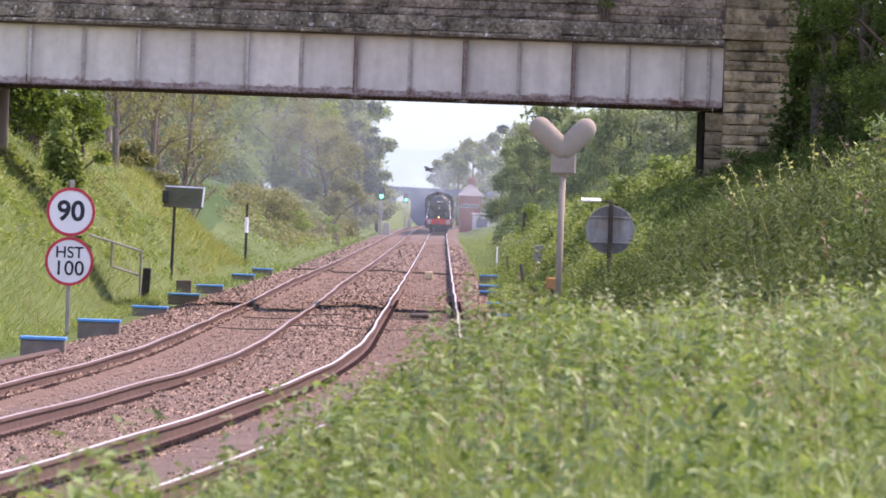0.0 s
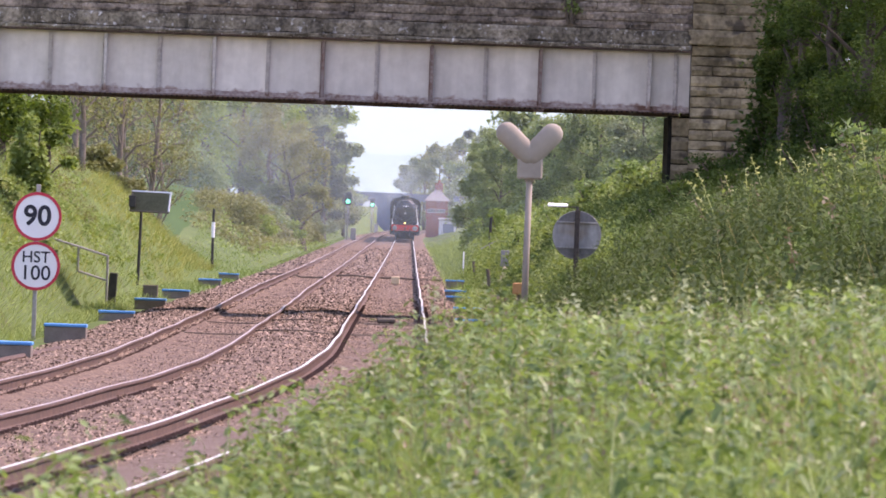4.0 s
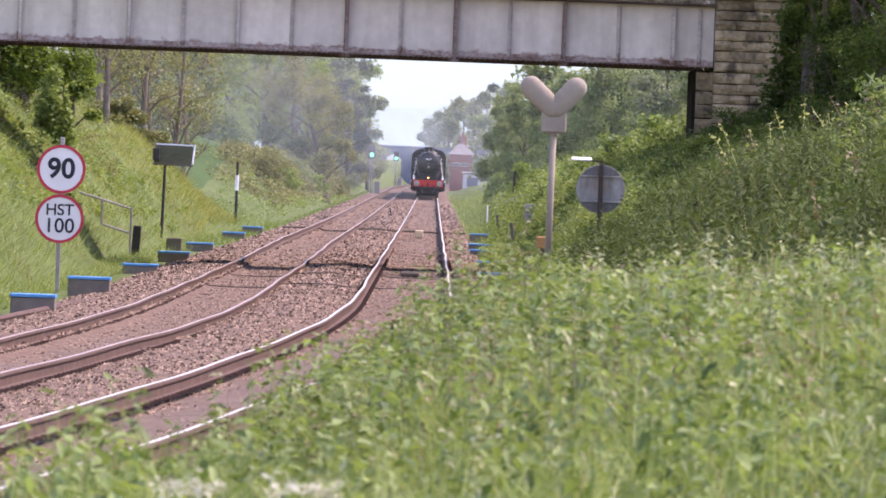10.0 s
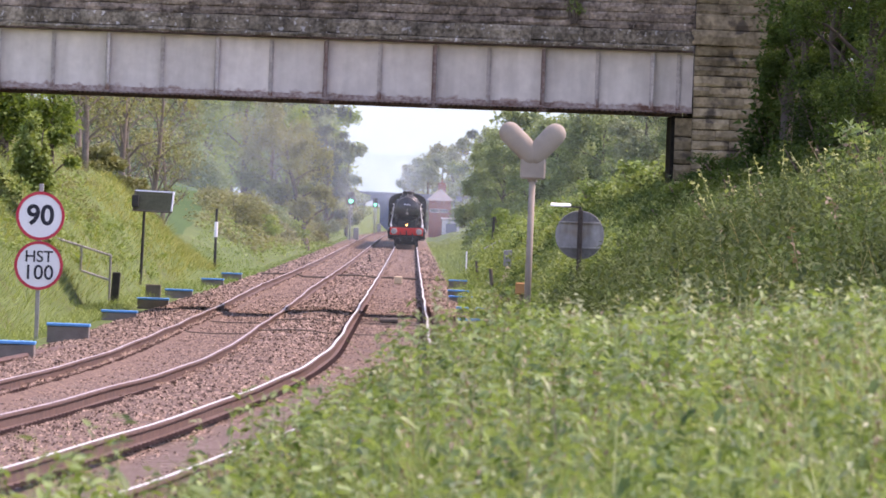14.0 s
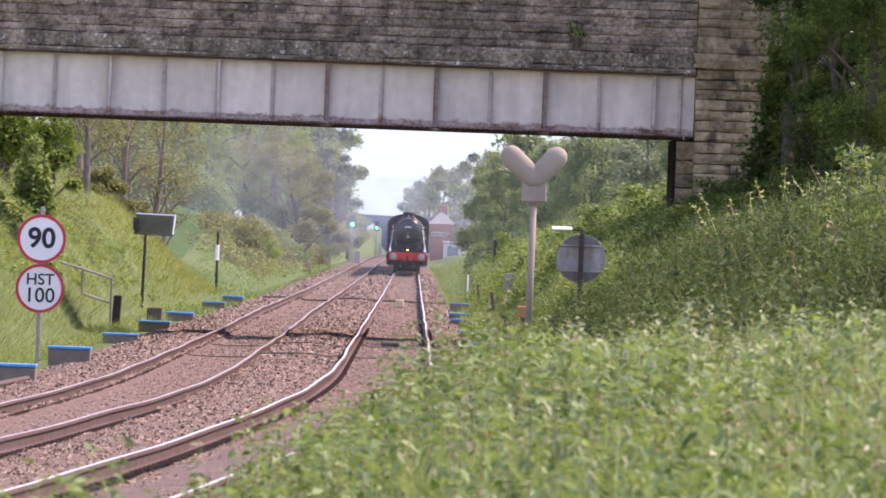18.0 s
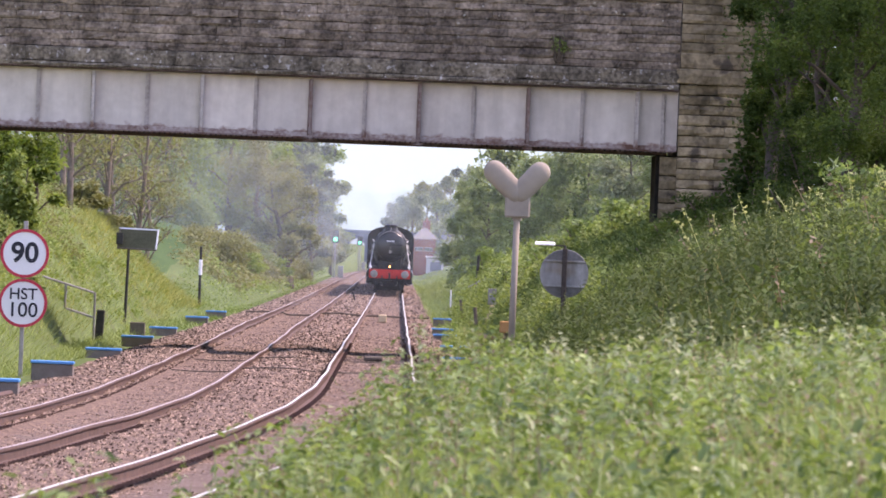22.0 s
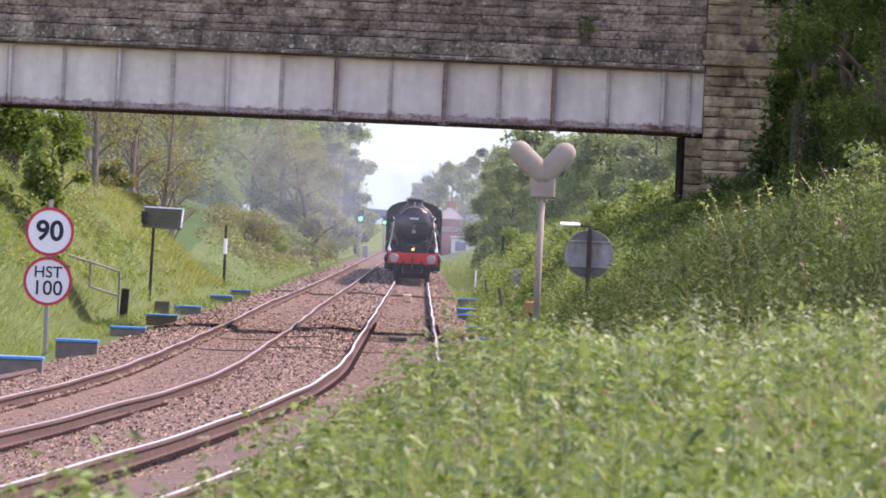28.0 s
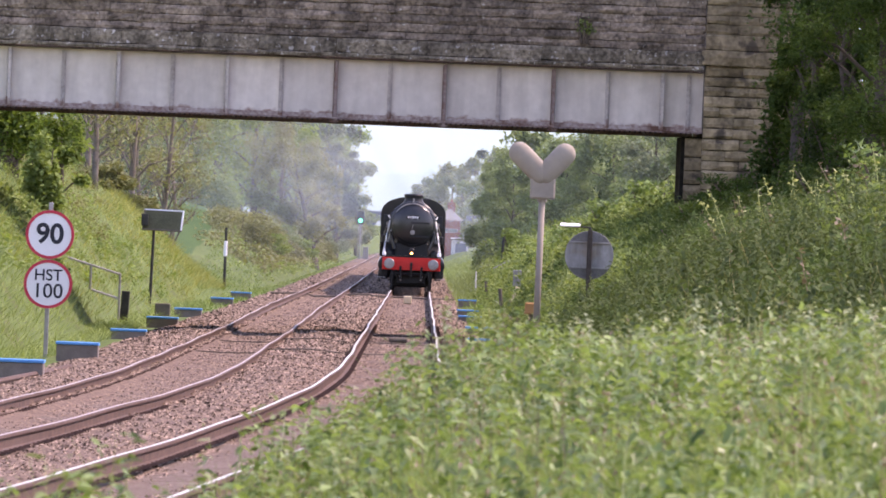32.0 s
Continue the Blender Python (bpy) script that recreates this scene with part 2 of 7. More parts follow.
M_GREYPLATE = material("dark_grey_plate", (0.10, 0.10, 0.095), (0.17, 0.165, 0.16), 0.75, scale=3.0, fine=20.0, bump=0.05)
M_DARKSTEEL = material("dark_painted_steel", (0.02, 0.02, 0.02), (0.06, 0.055, 0.05), 0.6, 0.2, scale=6.0, fine=50.0, bump=0.1)
M_BEIGE = material("weathered_beige_sheet", (0.25, 0.215, 0.175), (0.31, 0.27, 0.22), 0.8, scale=2.0, fine=9.0, bump=0.03, spread=0.3)
M_WOOD = material("weathered_timber", (0.09, 0.075, 0.06), (0.18, 0.15, 0.12), 0.9, scale=4.0, fine=40.0, bump=0.4)
M_DARKWOOD = material("dark_stained_timber", (0.035, 0.028, 0.024), (0.085, 0.07, 0.058), 0.9, scale=4.0, fine=40.0, bump=0.4)
M_BARK = material("bark", (0.06, 0.048, 0.038), (0.15, 0.12, 0.095), 0.95, scale=3.0, fine=20.0, bump=0.8)
M_TWIG = material("pale_bark", (0.115, 0.094, 0.074), (0.205, 0.172, 0.138), 0.95, scale=3.0, fine=20.0, bump=0.6)
M_BLACK = material("black_locomotive_paint", (0.004, 0.004, 0.005), (0.010, 0.010, 0.012), 0.3, 0.0, scale=2.0, fine=25.0, bump=0.05, spec=0.35)
M_SOOT = material("sooty_smokebox_black", (0.004, 0.004, 0.005), (0.014, 0.014, 0.016), 0.5, 0.0, scale=2.0, fine=25.0, bump=0.1, spec=0.3)
M_SHEEN = material("oiled_black_steel", (0.006, 0.006, 0.007), (0.02, 0.02, 0.022), 0.33, 0.0, scale=3.0, fine=20.0, bump=0.12, spec=0.6)
M_BEAMRED = material("buffer_beam_red", (0.50, 0.018, 0.014), (0.62, 0.032, 0.024), 0.4, scale=2.0, fine=25.0, bump=0.03)
M_BUFFER = material("worn_buffer_steel", (0.21, 0.195, 0.185), (0.33, 0.31, 0.295), 0.5, 0.4, scale=8.0, fine=50.0, bump=0.1)

# pale colour that paints highlights onto the engine's pipes and rails
M_HIGHLIGHT = material("highlight_pale_steel", (0.48, 0.47, 0.45), (0.64, 0.63, 0.60), 0.4, 0.3, scale=8.0, fine=50.0, bump=0.05)
M_MAROON = material("dark_maroon_coach_paint", (0.045, 0.012, 0.014), (0.07, 0.02, 0.022), 0.35, 0.0, scale=2.0, fine=25.0, bump=0.03)
M_BRICK = material("red_brick", (0.17, 0.045, 0.04), (0.25, 0.07, 0.06), 0.9, scale=1.5, fine=15.0, bump=0.4)
M_SLATE = material("pale_slate_roof", (0.15, 0.145, 0.15), (0.21, 0.2, 0.205), 0.7, scale=2.0, fine=12.0, bump=0.3)
M_RENDER = material("white_rendered_wall", (0.46, 0.45, 0.47), (0.58, 0.57, 0.59), 0.8, scale=1.0, fine=10.0, bump=0.1)
# brick tinted blue to put distance haze into its colour
M_HAZEBRICK = material("haze_blue_brick", (0.09, 0.11, 0.16), (0.14, 0.16, 0.22), 0.9, scale=0.5, fine=5.0, bump=0.3)
M_YELLOW = material("yellow_painted_block", (0.60, 0.46, 0.27), (0.74, 0.62, 0.42), 0.7, scale=5.0, fine=40.0, bump=0.1)
M_ORANGE = material("orange_block", (0.38, 0.18, 0.06), (0.48, 0.25, 0.10), 0.7, scale=5.0, fine=40.0, bump=0.1)
M_GLASS = material("dark_window_glass", (0.02, 0.022, 0.025), (0.035, 0.04, 0.045), 0.35, 0.0, scale=2.0, fine=10.0, bump=0.0)
M_SOLAR = material("solar_panel_face", (0.075, 0.072, 0.04), (0.125, 0.12, 0.07), 0.75, 0.0, scale=2.0, fine=20.0, bump=0.02)
M_LAMP = glow_material("warm_headlamp", (1.0, 0.42, 0.10), 5.0)
M_GREEN = glow_material("green_signal_lens", (0.02, 0.55, 0.27), 1.7)
M_SMOKE = smoke_material("drifting_exhaust", (0.72, 0.84, 0.90), 0.15)
# the next three tint see-through sheets that pale the distance like haze
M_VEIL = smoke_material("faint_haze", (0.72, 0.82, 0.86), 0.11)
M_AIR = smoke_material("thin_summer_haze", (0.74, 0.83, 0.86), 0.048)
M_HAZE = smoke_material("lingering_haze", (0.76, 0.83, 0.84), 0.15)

L_NETTLE = leaf_material("nettle_leaf", (0.055, 0.10, 0.03), (0.285, 0.385, 0.155), (1.0, 1.05, 0.5), 0.4, 2.2, 0.48, 0.25, 0.18, 0.22)
L_PALE = leaf_material("pale_grey_green_leaf", (0.12, 0.16, 0.07), (0.37, 0.42, 0.24), (1.0, 1.0, 0.6), 0.3, 2.5, 0.45, 0.4, 0.2, 0.3)
L_GRASS = leaf_material("fresh_grass", (0.12, 0.175, 0.058), (0.34, 0.415, 0.165), (1.0, 1.05, 0.5), 0.35, 0.6)
L_DRY = leaf_material("dry_grass", (0.27, 0.22, 0.11), (0.45, 0.37, 0.21), (1.0, 0.95, 0.6), 0.3, 0.6)
L_BROWN = leaf_material("dead_stalks", (0.14, 0.11, 0.075), (0.30, 0.245, 0.17), (1.0, 0.9, 0.6), 0.2, 0.6)
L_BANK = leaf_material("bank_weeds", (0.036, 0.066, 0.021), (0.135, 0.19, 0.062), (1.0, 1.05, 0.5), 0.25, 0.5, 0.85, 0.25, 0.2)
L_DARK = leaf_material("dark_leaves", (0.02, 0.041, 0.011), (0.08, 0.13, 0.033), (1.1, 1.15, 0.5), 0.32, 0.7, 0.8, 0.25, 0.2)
L_IVY = leaf_material("ivy_leaves", (0.025, 0.05, 0.012), (0.17, 0.25, 0.06), (1.1, 1.15, 0.5), 0.4, 1.6, 0.6, 0.35)
L_MID = leaf_material("green_leaves", (0.115, 0.165, 0.07), (0.26, 0.325, 0.15), (1.1, 1.1, 0.55), 0.35, 0.3, 0.6, 0.35)
L_OLIVE = leaf_material("olive_leaves", (0.13, 0.145, 0.068), (0.265, 0.285, 0.14), (1.1, 1.0, 0.5), 0.35, 0.5, 0.7, 0.25, 0.2)
L_LIGHT = leaf_material("bright_spring_leaves", (0.13, 0.20, 0.06), (0.27, 0.345, 0.125), (1.1, 1.1, 0.5), 0.4, 0.6, 0.65, 0.25, 0.2)
L_PINE = leaf_material("blue_green_needles", (0.05, 0.066, 0.052), (0.115, 0.135, 0.10), (1.0, 1.0, 0.7), 0.15, 0.5)
# paler, greyer leaves: distance haze put into the colour of far trees
L_GREY = leaf_material("haze_grey_leaves", (0.15, 0.185, 0.105), (0.26, 0.305, 0.175), (1.0, 1.0, 0.7), 0.3, 0.2)
L_SAGE = leaf_material("sage_green_weeds", (0.042, 0.066, 0.026), (0.115, 0.15, 0.066), (1.0, 1.05, 0.5), 0.3, 0.6, 0.85, 0.3, 0.2)
# pale weeds, their colour raised further in place of sun on the bank
L_CREST = leaf_material("yellow_green_weeds", (0.085, 0.13, 0.04), (0.28, 0.35, 0.135), (1.0, 1.05, 0.5), 0.4, 0.6, 0.8, 0.3, 0.2)
L_SPRIG = leaf_material("pale_sprigs", (0.30, 0.33, 0.14), (0.50, 0.52, 0.28), (1.0, 1.0, 0.6), 0.4, 0.6)
L_STRAW = leaf_material("yellowing_grass", (0.21, 0.235, 0.07), (0.39, 0.395, 0.145), (1.0, 1.0, 0.5), 0.35, 0.5)
L_UMBEL = leaf_material("white_umbel", (0.42, 0.43, 0.32), (0.60, 0.61, 0.50), (1.0, 1.0, 0.9), 0.3, 3.0)
M_STONES = leaf_material("ballast_stone", (0.072, 0.052, 0.041), (0.36, 0.266, 0.206), (1.0, 1.0, 1.0), 0.0, 0.5, 0.9, 0.7)
L_LUSH = leaf_material("lush_verge_grass", (0.12, 0.185, 0.06), (0.23, 0.31, 0.11), (1.0, 1.05, 0.5), 0.35, 0.3, 0.6, 0.25)


# ---- mesh helpers ----
def thing(name, at=(0, 0, 0), label="", category="", group="", kind="", turn=0.0):
    ob = new(name)
    ob.empty_display_size = 0.2
    ob.matrix_basis = pose(*at, 0, 0, turn)
    return tagged(ob, label, category, group, kind)


def part(name, bm, mat, parent=None, label="", smooth=False):
    me = bpy.data.meshes.new(name)
    bm.to_mesh(me)
    bm.free()
    for m in (mat if isinstance(mat, (list, tuple)) else (mat,)):
        me.materials.append(m)
    if smooth:
        me.polygons.foreach_set("use_smooth", [True] * len(me.polygons))
    ob = new(name, me)
    ob.parent = parent
    return tagged(ob, label)


def box(bm, at, size, turn=(0, 0, 0), bevel=0.0):
    m = pose(*at, *turn) @ Matrix.Diagonal((*size, 1))
    made = bmesh.ops.create_cube(bm, size=1.0, matrix=m)
    if bevel:
        edges = list({e for v in made["verts"] for e in v.link_edges})
        bmesh.ops.bevel(bm, geom=edges, offset=bevel, segments=1, affect="EDGES", clamp_overlap=True)
    return bm


def tube(bm, a, b, r0, r1=None, seg=10, caps=True):
    a, b = Vector(a), Vector(b)
    r1 = r0 if r1 is None else r1
    m = Matrix.Translation((a + b) / 2) @ (b - a).to_track_quat("Z", "Y").to_matrix().to_4x4()
    bmesh.ops.create_cone(bm, cap_ends=caps, segments=seg, radius1=r0, radius2=r1, depth=(b - a).length, matrix=m)
    return bm


def turned(bm, rings, seg=24, axis="Y", at=(0, 0, 0), closed=True):
    """A turned body: rings of (distance along the axis, radius)."""
    loops = []
    for d, r in rings:
        loop = []
        for i in range(seg):
            a = 2 * math.pi * i / seg
            c, s = r * math.cos(a), r * math.sin(a)
            p = {"Y": (c, d, s), "Z": (c, s, d), "X": (d, c, s)}[axis]
            loop.append(bm.verts.new(Vector(p) + Vector(at)))
        loops.append(loop)
    for l0, l1 in zip(loops, loops[1:]):
        for i in range(seg):
            bm.faces.new((l0[i], l0[(i + 1) % seg], l1[(i + 1) % seg], l1[i]))
    if closed:
        bm.faces.new(loops[0][::-1])
        bm.faces.new(loops[-1])
    bmesh.ops.recalc_face_normals(bm, faces=bm.faces)
    return bm


def extruded(bm, outline, y0, y1):
    """An outline of (x, z) pushed from y0 to y1."""
    a = [bm.verts.new((x, y0, z)) for x, z in outline]
    b = [bm.verts.new((x, y1, z)) for x, z in outline]
    bm.faces.new(a)
    bm.faces.new(b[::-1])
    for i in range(len(a)):
        j = (i + 1) % len(a)
        bm.faces.new((a[j], a[i], b[i], b[j]))
    bmesh.ops.recalc_face_normals(bm, faces=bm.faces)
    return bm


def pipe(bm, pts, r, seg=6):
    """One bent tube through the points."""
    pts = [Vector(p) for p in pts]
    loops = []
    for i, p in enumerate(pts):
        d = (pts[min(i + 1, len(pts) - 1)] - pts[max(i - 1, 0)]).normalized()
        a = d.cross(Vector((0, 0, 1)))
        a = a.normalized() if a.length > 0.01 else Vector((1, 0, 0))
        b = a.cross(d)
        loops.append([bm.verts.new(p + (a * math.cos(2 * math.pi * k / seg) + b * math.sin(2 * math.pi * k / seg)) * r) for k in range(seg)])
    for l0, l1 in zip(loops, loops[1:]):
        for k in range(seg):
            bm.faces.new((l0[k], l0[(k + 1) % seg], l1[(k + 1) % seg], l1[k]))
    bm.faces.new(loops[0][::-1])
    bm.faces.new(loops[-1])
    bmesh.ops.recalc_face_normals(bm, faces=bm.faces)
    return bm


def BM():
    return bmesh.new()


def quad_mesh(name, verts, mat, parent=None, label="", index=None, mats=None):
    """A mesh of separate quads: verts is (n, 4, 3)."""
    n = len(verts)
    me = bpy.data.meshes.new(name)
    me.vertices.add(n * 4)
    me.vertices.foreach_set("co", np.ascontiguousarray(verts, dtype=np.float32).ravel())
    me.loops.add(n * 4)
    me.loops.foreach_set("vertex_index", np.arange(n * 4, dtype=np.int32))
    me.polygons.add(n)
    me.polygons.foreach_set("loop_start", np.arange(0, n * 4, 4, dtype=np.int32))
    for m in (mats or (mat,)):
        me.materials.append(m)
    if index is not None:
        me.polygons.foreach_set("material_index", np.ascontiguousarray(index, dtype=np.int32))
    me.update(calc_edges=True)
    ob = new(name, me)
    ob.parent = parent
    return tagged(ob, label)


def tri_mesh(name, verts, mat, parent=None, label=""):
    """A mesh of separate triangles: verts is (n, 3, 3)."""
    n = len(verts)
    me = bpy.data.meshes.new(name)
    me.vertices.add(n * 3)
    me.vertices.foreach_set("co", np.ascontiguousarray(verts, dtype=np.float32).ravel())
    me.loops.add(n * 3)
    me.loops.foreach_set("vertex_index", np.arange(n * 3, dtype=np.int32))
    me.polygons.add(n)
    me.polygons.foreach_set("loop_start", np.arange(0, n * 3, 3, dtype=np.int32))
    me.materials.append(mat)
    me.update(calc_edges=True)
    ob = new(name, me)
    ob.parent = parent
    return tagged(ob, label)


def words(text, height, mat, name, parent, at, turn=(90, 0, 0), spacing=1.0, bold=0.0):
    """Raised lettering in the built-in font, as a mesh centred at a point."""
    cu = bpy.data.curves.new(name, "FONT")
    cu.body, cu.size, cu.align_x, cu.align_y = text, height / 0.7, "CENTER", "CENTER"
    cu.extrude, cu.offset, cu.space_character = 0.002, bold, spacing
    tmp = bpy.data.objects.new(name, cu)
    scene.collection.objects.link(tmp)
    me = bpy.data.meshes.new_from_object(tmp.evaluated_get(bpy.context.evaluated_depsgraph_get()))
    bpy.data.objects.remove(tmp)
    me.materials.clear()
    me.materials.append(mat)
    ob = new(name, me)
    ob.parent = parent
    ob.matrix_basis = pose(*at, *turn)
    return ob


def smooth(a, b, t):
    t = np.clip((t - a) / (b - a), 0, 1)
    return t * t * (3 - 2 * t)


# ---- the lie of the land ----
def bend(y):
    """How far the line has swung to the left of its straight (near) or right (far beyond the signal box)."""
    y = np.asarray(y, float)
    return -2.36e-4 * np.clip(165 - y, 0, 260) ** 2 + 1.6e-5 * np.clip(y - 980, 0, 900) ** 2


def rail_z(y):
    y = np.asarray(y, float)
    d = np.clip(y - 380, 0, 1200)
    return 0.00095 * (d - 60 * (1 - np.exp(-d / 60)))


TRACK_R, TRACK_L = -0.39, -3.56
CESS = -0.34


def land(x, y):
    """Ground height of the cutting, its banks and the fields round it."""
    x, y = np.asarray(x, float), np.asarray(y, float)
    r = x - bend(y)
    z0 = rail_z(y)
    bump = 0.12 * np.sin(x * 1.1 + y * 0.13) + 0.10 * np.sin(x * 0.7 - y * 0.21 + 1.3) + 0.06 * np.sin(x * 2.3 + y * 0.37)
    # right-hand bank: low and flat near the camera, steep at the bridge, dying out beyond it
    slope = 0.60 + 0.26 * smooth(72, 110, y) + 0.5 * smooth(175, 222, y) - 0.25 * smooth(240, 305, y) - 0.60 * smooth(370, 540, y)
    cap = 0.5 + 0.88 * smooth(14, 54, y) - 0.4 * smooth(64, 76, y) + 3.12 * smooth(78, 135, y) - 2.8 * smooth(300, 560, y)
    rr = np.clip(r - 1.45 - 0.25 * smooth(62, 90, y) - 0.62 * smooth(205, 265, y), 0, None)
    right = cap * (1 - np.exp(-slope * rr / cap * 1.15)) + 0.004 * np.clip(rr - 20, 0, None)
    # a spur of the bank before the bridge and a hollow behind it
    right = right + (0.05 * np.exp(-((y - 163) / 15) ** 2) - 0.45 * np.exp(-((y - 202) / 12) ** 2)) * smooth(3.2, 5.5, r)
    # left-hand bank
    capl = 2.2 + 4.4 * smooth(90, 200, y) - 5.6 * smooth(335, 392, y) + 2.8 * smooth(410, 490, y)
    slopel = 0.55 + 0.8 * smooth(110, 200, y) - 0.85 * smooth(330, 400, y) + 0.6 * smooth(410, 490, y)
    rl = np.clip(-7.0 - 0.5 * smooth(190, 240, y) - 0.4 * smooth(275, 295, y) + 0.75 * smooth(312, 345, y) + 0.45 * smooth(400, 480, y) - r, 0, None)
    left = capl * (1 - np.exp(-slopel * rl / capl * 1.2)) + 0.004 * np.clip(rl - 30, 0, None)
    rough = smooth(0, 2.5, rr) + smooth(0, 2.5, rl)
    return z0 + CESS + right + left + bump * rough * 0.8


def build_ground():
    ys = np.concatenate([np.arange(-60, 20, 4), np.arange(20, 300, 2.0), np.arange(300, 700, 8), np.arange(700, 1500, 40), np.linspace(1500, 4600, 14)])
    xs = np.concatenate([-np.geomspace(2600, 16, 22), np.arange(-15, 14.01, 0.5), np.geomspace(15, 2600, 22)])
    X, Y = np.meshgrid(xs, ys)
    Xw = X + bend(Y) * smooth(40, 16, np.abs(X)) * (np.abs(X) < 40)
    Z = land(Xw, Y)
    V = np.stack([Xw, Y, Z], -1).reshape(-1, 3)
    nx = len(xs)
    i = np.arange(len(ys) - 1)[:, None] * nx + np.arange(nx - 1)[None]
    Fc = np.stack([i, i + 1, i + nx + 1, i + nx], -1).reshape(-1, 4)
    me = bpy.data.meshes.new("ground")
    me.from_pydata(V.tolist(), [], Fc.tolist())
    me.materials.append(M_EARTH)
    me.polygons.foreach_set("use_smooth", [True] * len(me.polygons))
    tagged(new("ground", me), "grassy cutting and fields beside the railway", "ground", kind="structure")


build_ground()


# ---- trackbed ----
def build_trackbed():
    ys = np.concatenate([np.arange(-40, 60, 2.0), np.arange(60, 260, 0.8), np.arange(260, 500, 3), np.arange(500, 1480, 20)])
    prof = [(-6.4, -0.44), (-5.75, -0.27), (-5.1, -0.23), (-4.9, -0.225)]
    prof += [(x, -0.225) for x in np.arange(-4.7, 0.75, 0.22)]
    prof += [(0.85, -0.23), (1.15, -0.27), (1.9, -0.52)]
    P = np.array(prof)
    X = P[None, :, 0] + bend(ys)[:, None]
    Y = np.repeat(ys[:, None], len(P), 1)
    Z = P[None, :, 1] + rail_z(ys)[:, None]
    # shallow hollows and heaps, higher between the two tracks
    Z = Z + 0.025 * np.sin(X * 5 + Y * 0.9) * np.sin(Y * 0.31 + X) + 0.05 * np.exp(-((P[None, :, 0] + 1.98) / 0.55) ** 2)
    Z = Z - 0.0 * (np.abs(P[None, :, 0] - TRACK_R) < 0.6) - 0.08 * (np.abs(P[None, :, 0] - TRACK_L) < 0.6)
    Z = Z + 0.05 * smooth(170, 120, Y) * (P[None, :, 0] > -0.4)
    V = np.stack([X, Y, Z], -1).reshape(-1, 3)
    n = len(P)
    i = np.arange(len(ys) - 1)[:, None] * n + np.arange(n - 1)[None]
    Fc = np.stack([i, i + 1, i + n + 1, i + n], -1).reshape(-1, 4)
    me = bpy.data.meshes.new("trackbed")
    me.from_pydata(V.tolist(), [], Fc.tolist())
    me.materials.append(M_BALLAST)
    me.polygons.foreach_set("use_smooth", [True] * len(me.polygons))
    bed = tagged(new("trackbed", me), "brown crushed-stone ballast bed under two tracks", "trackbed", kind="structure")
    # loose stones on top where the line passes nearest
    rng = np.random.default_rng(5)
    N = 96000
    y = np.where(np.arange(N) < 78000, 42 + 246 * rng.random(N) ** 1.5, 225 + 480 * rng.random(N) ** 1.5)
    r = rng.uniform(-6.1, 1.6, N)
    z = np.interp(r, P[:, 0], P[:, 1]) + 0.05 * np.exp(-((r + 1.98) / 0.55) ** 2)  - 0.08 * (np.abs(r - TRACK_L) < 0.6) + 0.05 * smooth(170, 120, y) * (r > -0.4)
    x = r + bend(y)
    z = z + 0.025 * np.sin(x * 5 + y * 0.9) * np.sin(y * 0.31 + x) + rail_z(y) + 0.004
    size = rng.uniform(0.013, 0.033, N) * (0.85 + 0.15 * smooth(90, 130, y) + 0.6 * smooth(150, 230, y) + 0.8 * smooth(230, 500, y)) * np.where((np.abs(r - TRACK_R) < 0.62) | (np.abs(r - TRACK_L) < 0.62), 0.6 + 0.4 * smooth(110, 80, y), 1.0)
    base = np.array([(1, 0.2, 0), (-0.2, 1, 0), (-1, -0.2, 0), (0.2, -1, 0), (0.3, 0.1, 0.95), (-0.4, -0.1, 0.8)])
    ang = rng.uniform(0, 6.28, N)
    ca, sa = np.cos(ang)[:, None], np.sin(ang)[:, None]
    jit = base[None] * rng.uniform(0.7, 1.3, (N, 6, 1)) + rng.normal(0, 0.15, (N, 6, 3))
    jx, jy, jz = jit[..., 0] * ca - jit[..., 1] * sa, jit[..., 0] * sa + jit[..., 1] * ca, jit[..., 2]
    V = np.stack([x[:, None] + jx * size[:, None], y[:, None] + jy * size[:, None], z[:, None] + 0.8 * jz * size[:, None]], -1).reshape(-1, 3)
    tri = np.array([(0, 1, 4), (1, 5, 4), (1, 2, 5), (2, 3, 5), (3, 4, 5), (3, 0, 4)])[[0, 2, 3, 4, 5]]
    T = (np.arange(N)[:, None, None] * 6 + tri[None]).reshape(-1)
    me = bpy.data.meshes.new("loose_ballast")
    me.vertices.add(len(V))
    me.vertices.foreach_set("co", V.astype(np.float32).ravel())
    me.loops.add(len(T))
    me.loops.foreach_set("vertex_index", T.astype(np.int32))
    me.polygons.add(len(T) // 3)
    me.polygons.foreach_set("loop_start", np.arange(0, len(T), 3, dtype=np.int32))
    me.materials.append(M_STONES)
    me.update(calc_edges=True)
    tagged(new("loose_ballast", me), "angular brown and grey ballast stones", "ballast", kind="stuff")


build_trackbed()

RAIL_PROFILE = [(-0.020, 0.0), (0.020, 0.0), (0.034, -0.005), (0.036, -0.03), (0.028, -0.042), (0.010, -0.05), (0.010, -0.13), (0.062, -0.145), (0.07, -0.159), (-0.07, -0.159), (-0.062, -0.145), (-0.010, -0.13), (-0.010, -0.05), (-0.028, -0.042), (-0.036, -0.03), (-0.034, -0.005)]


def rail_shift(y, which):
    """Small lasting kinks of a rail out of its true line."""
    k = which * 2.1
    return (0.010 * np.sin(y / 7.1 + 2 * k) + 0.006 * np.sin(y / 3.7 + k)) * (0.35 + 0.65 * smooth(105, 150, y))


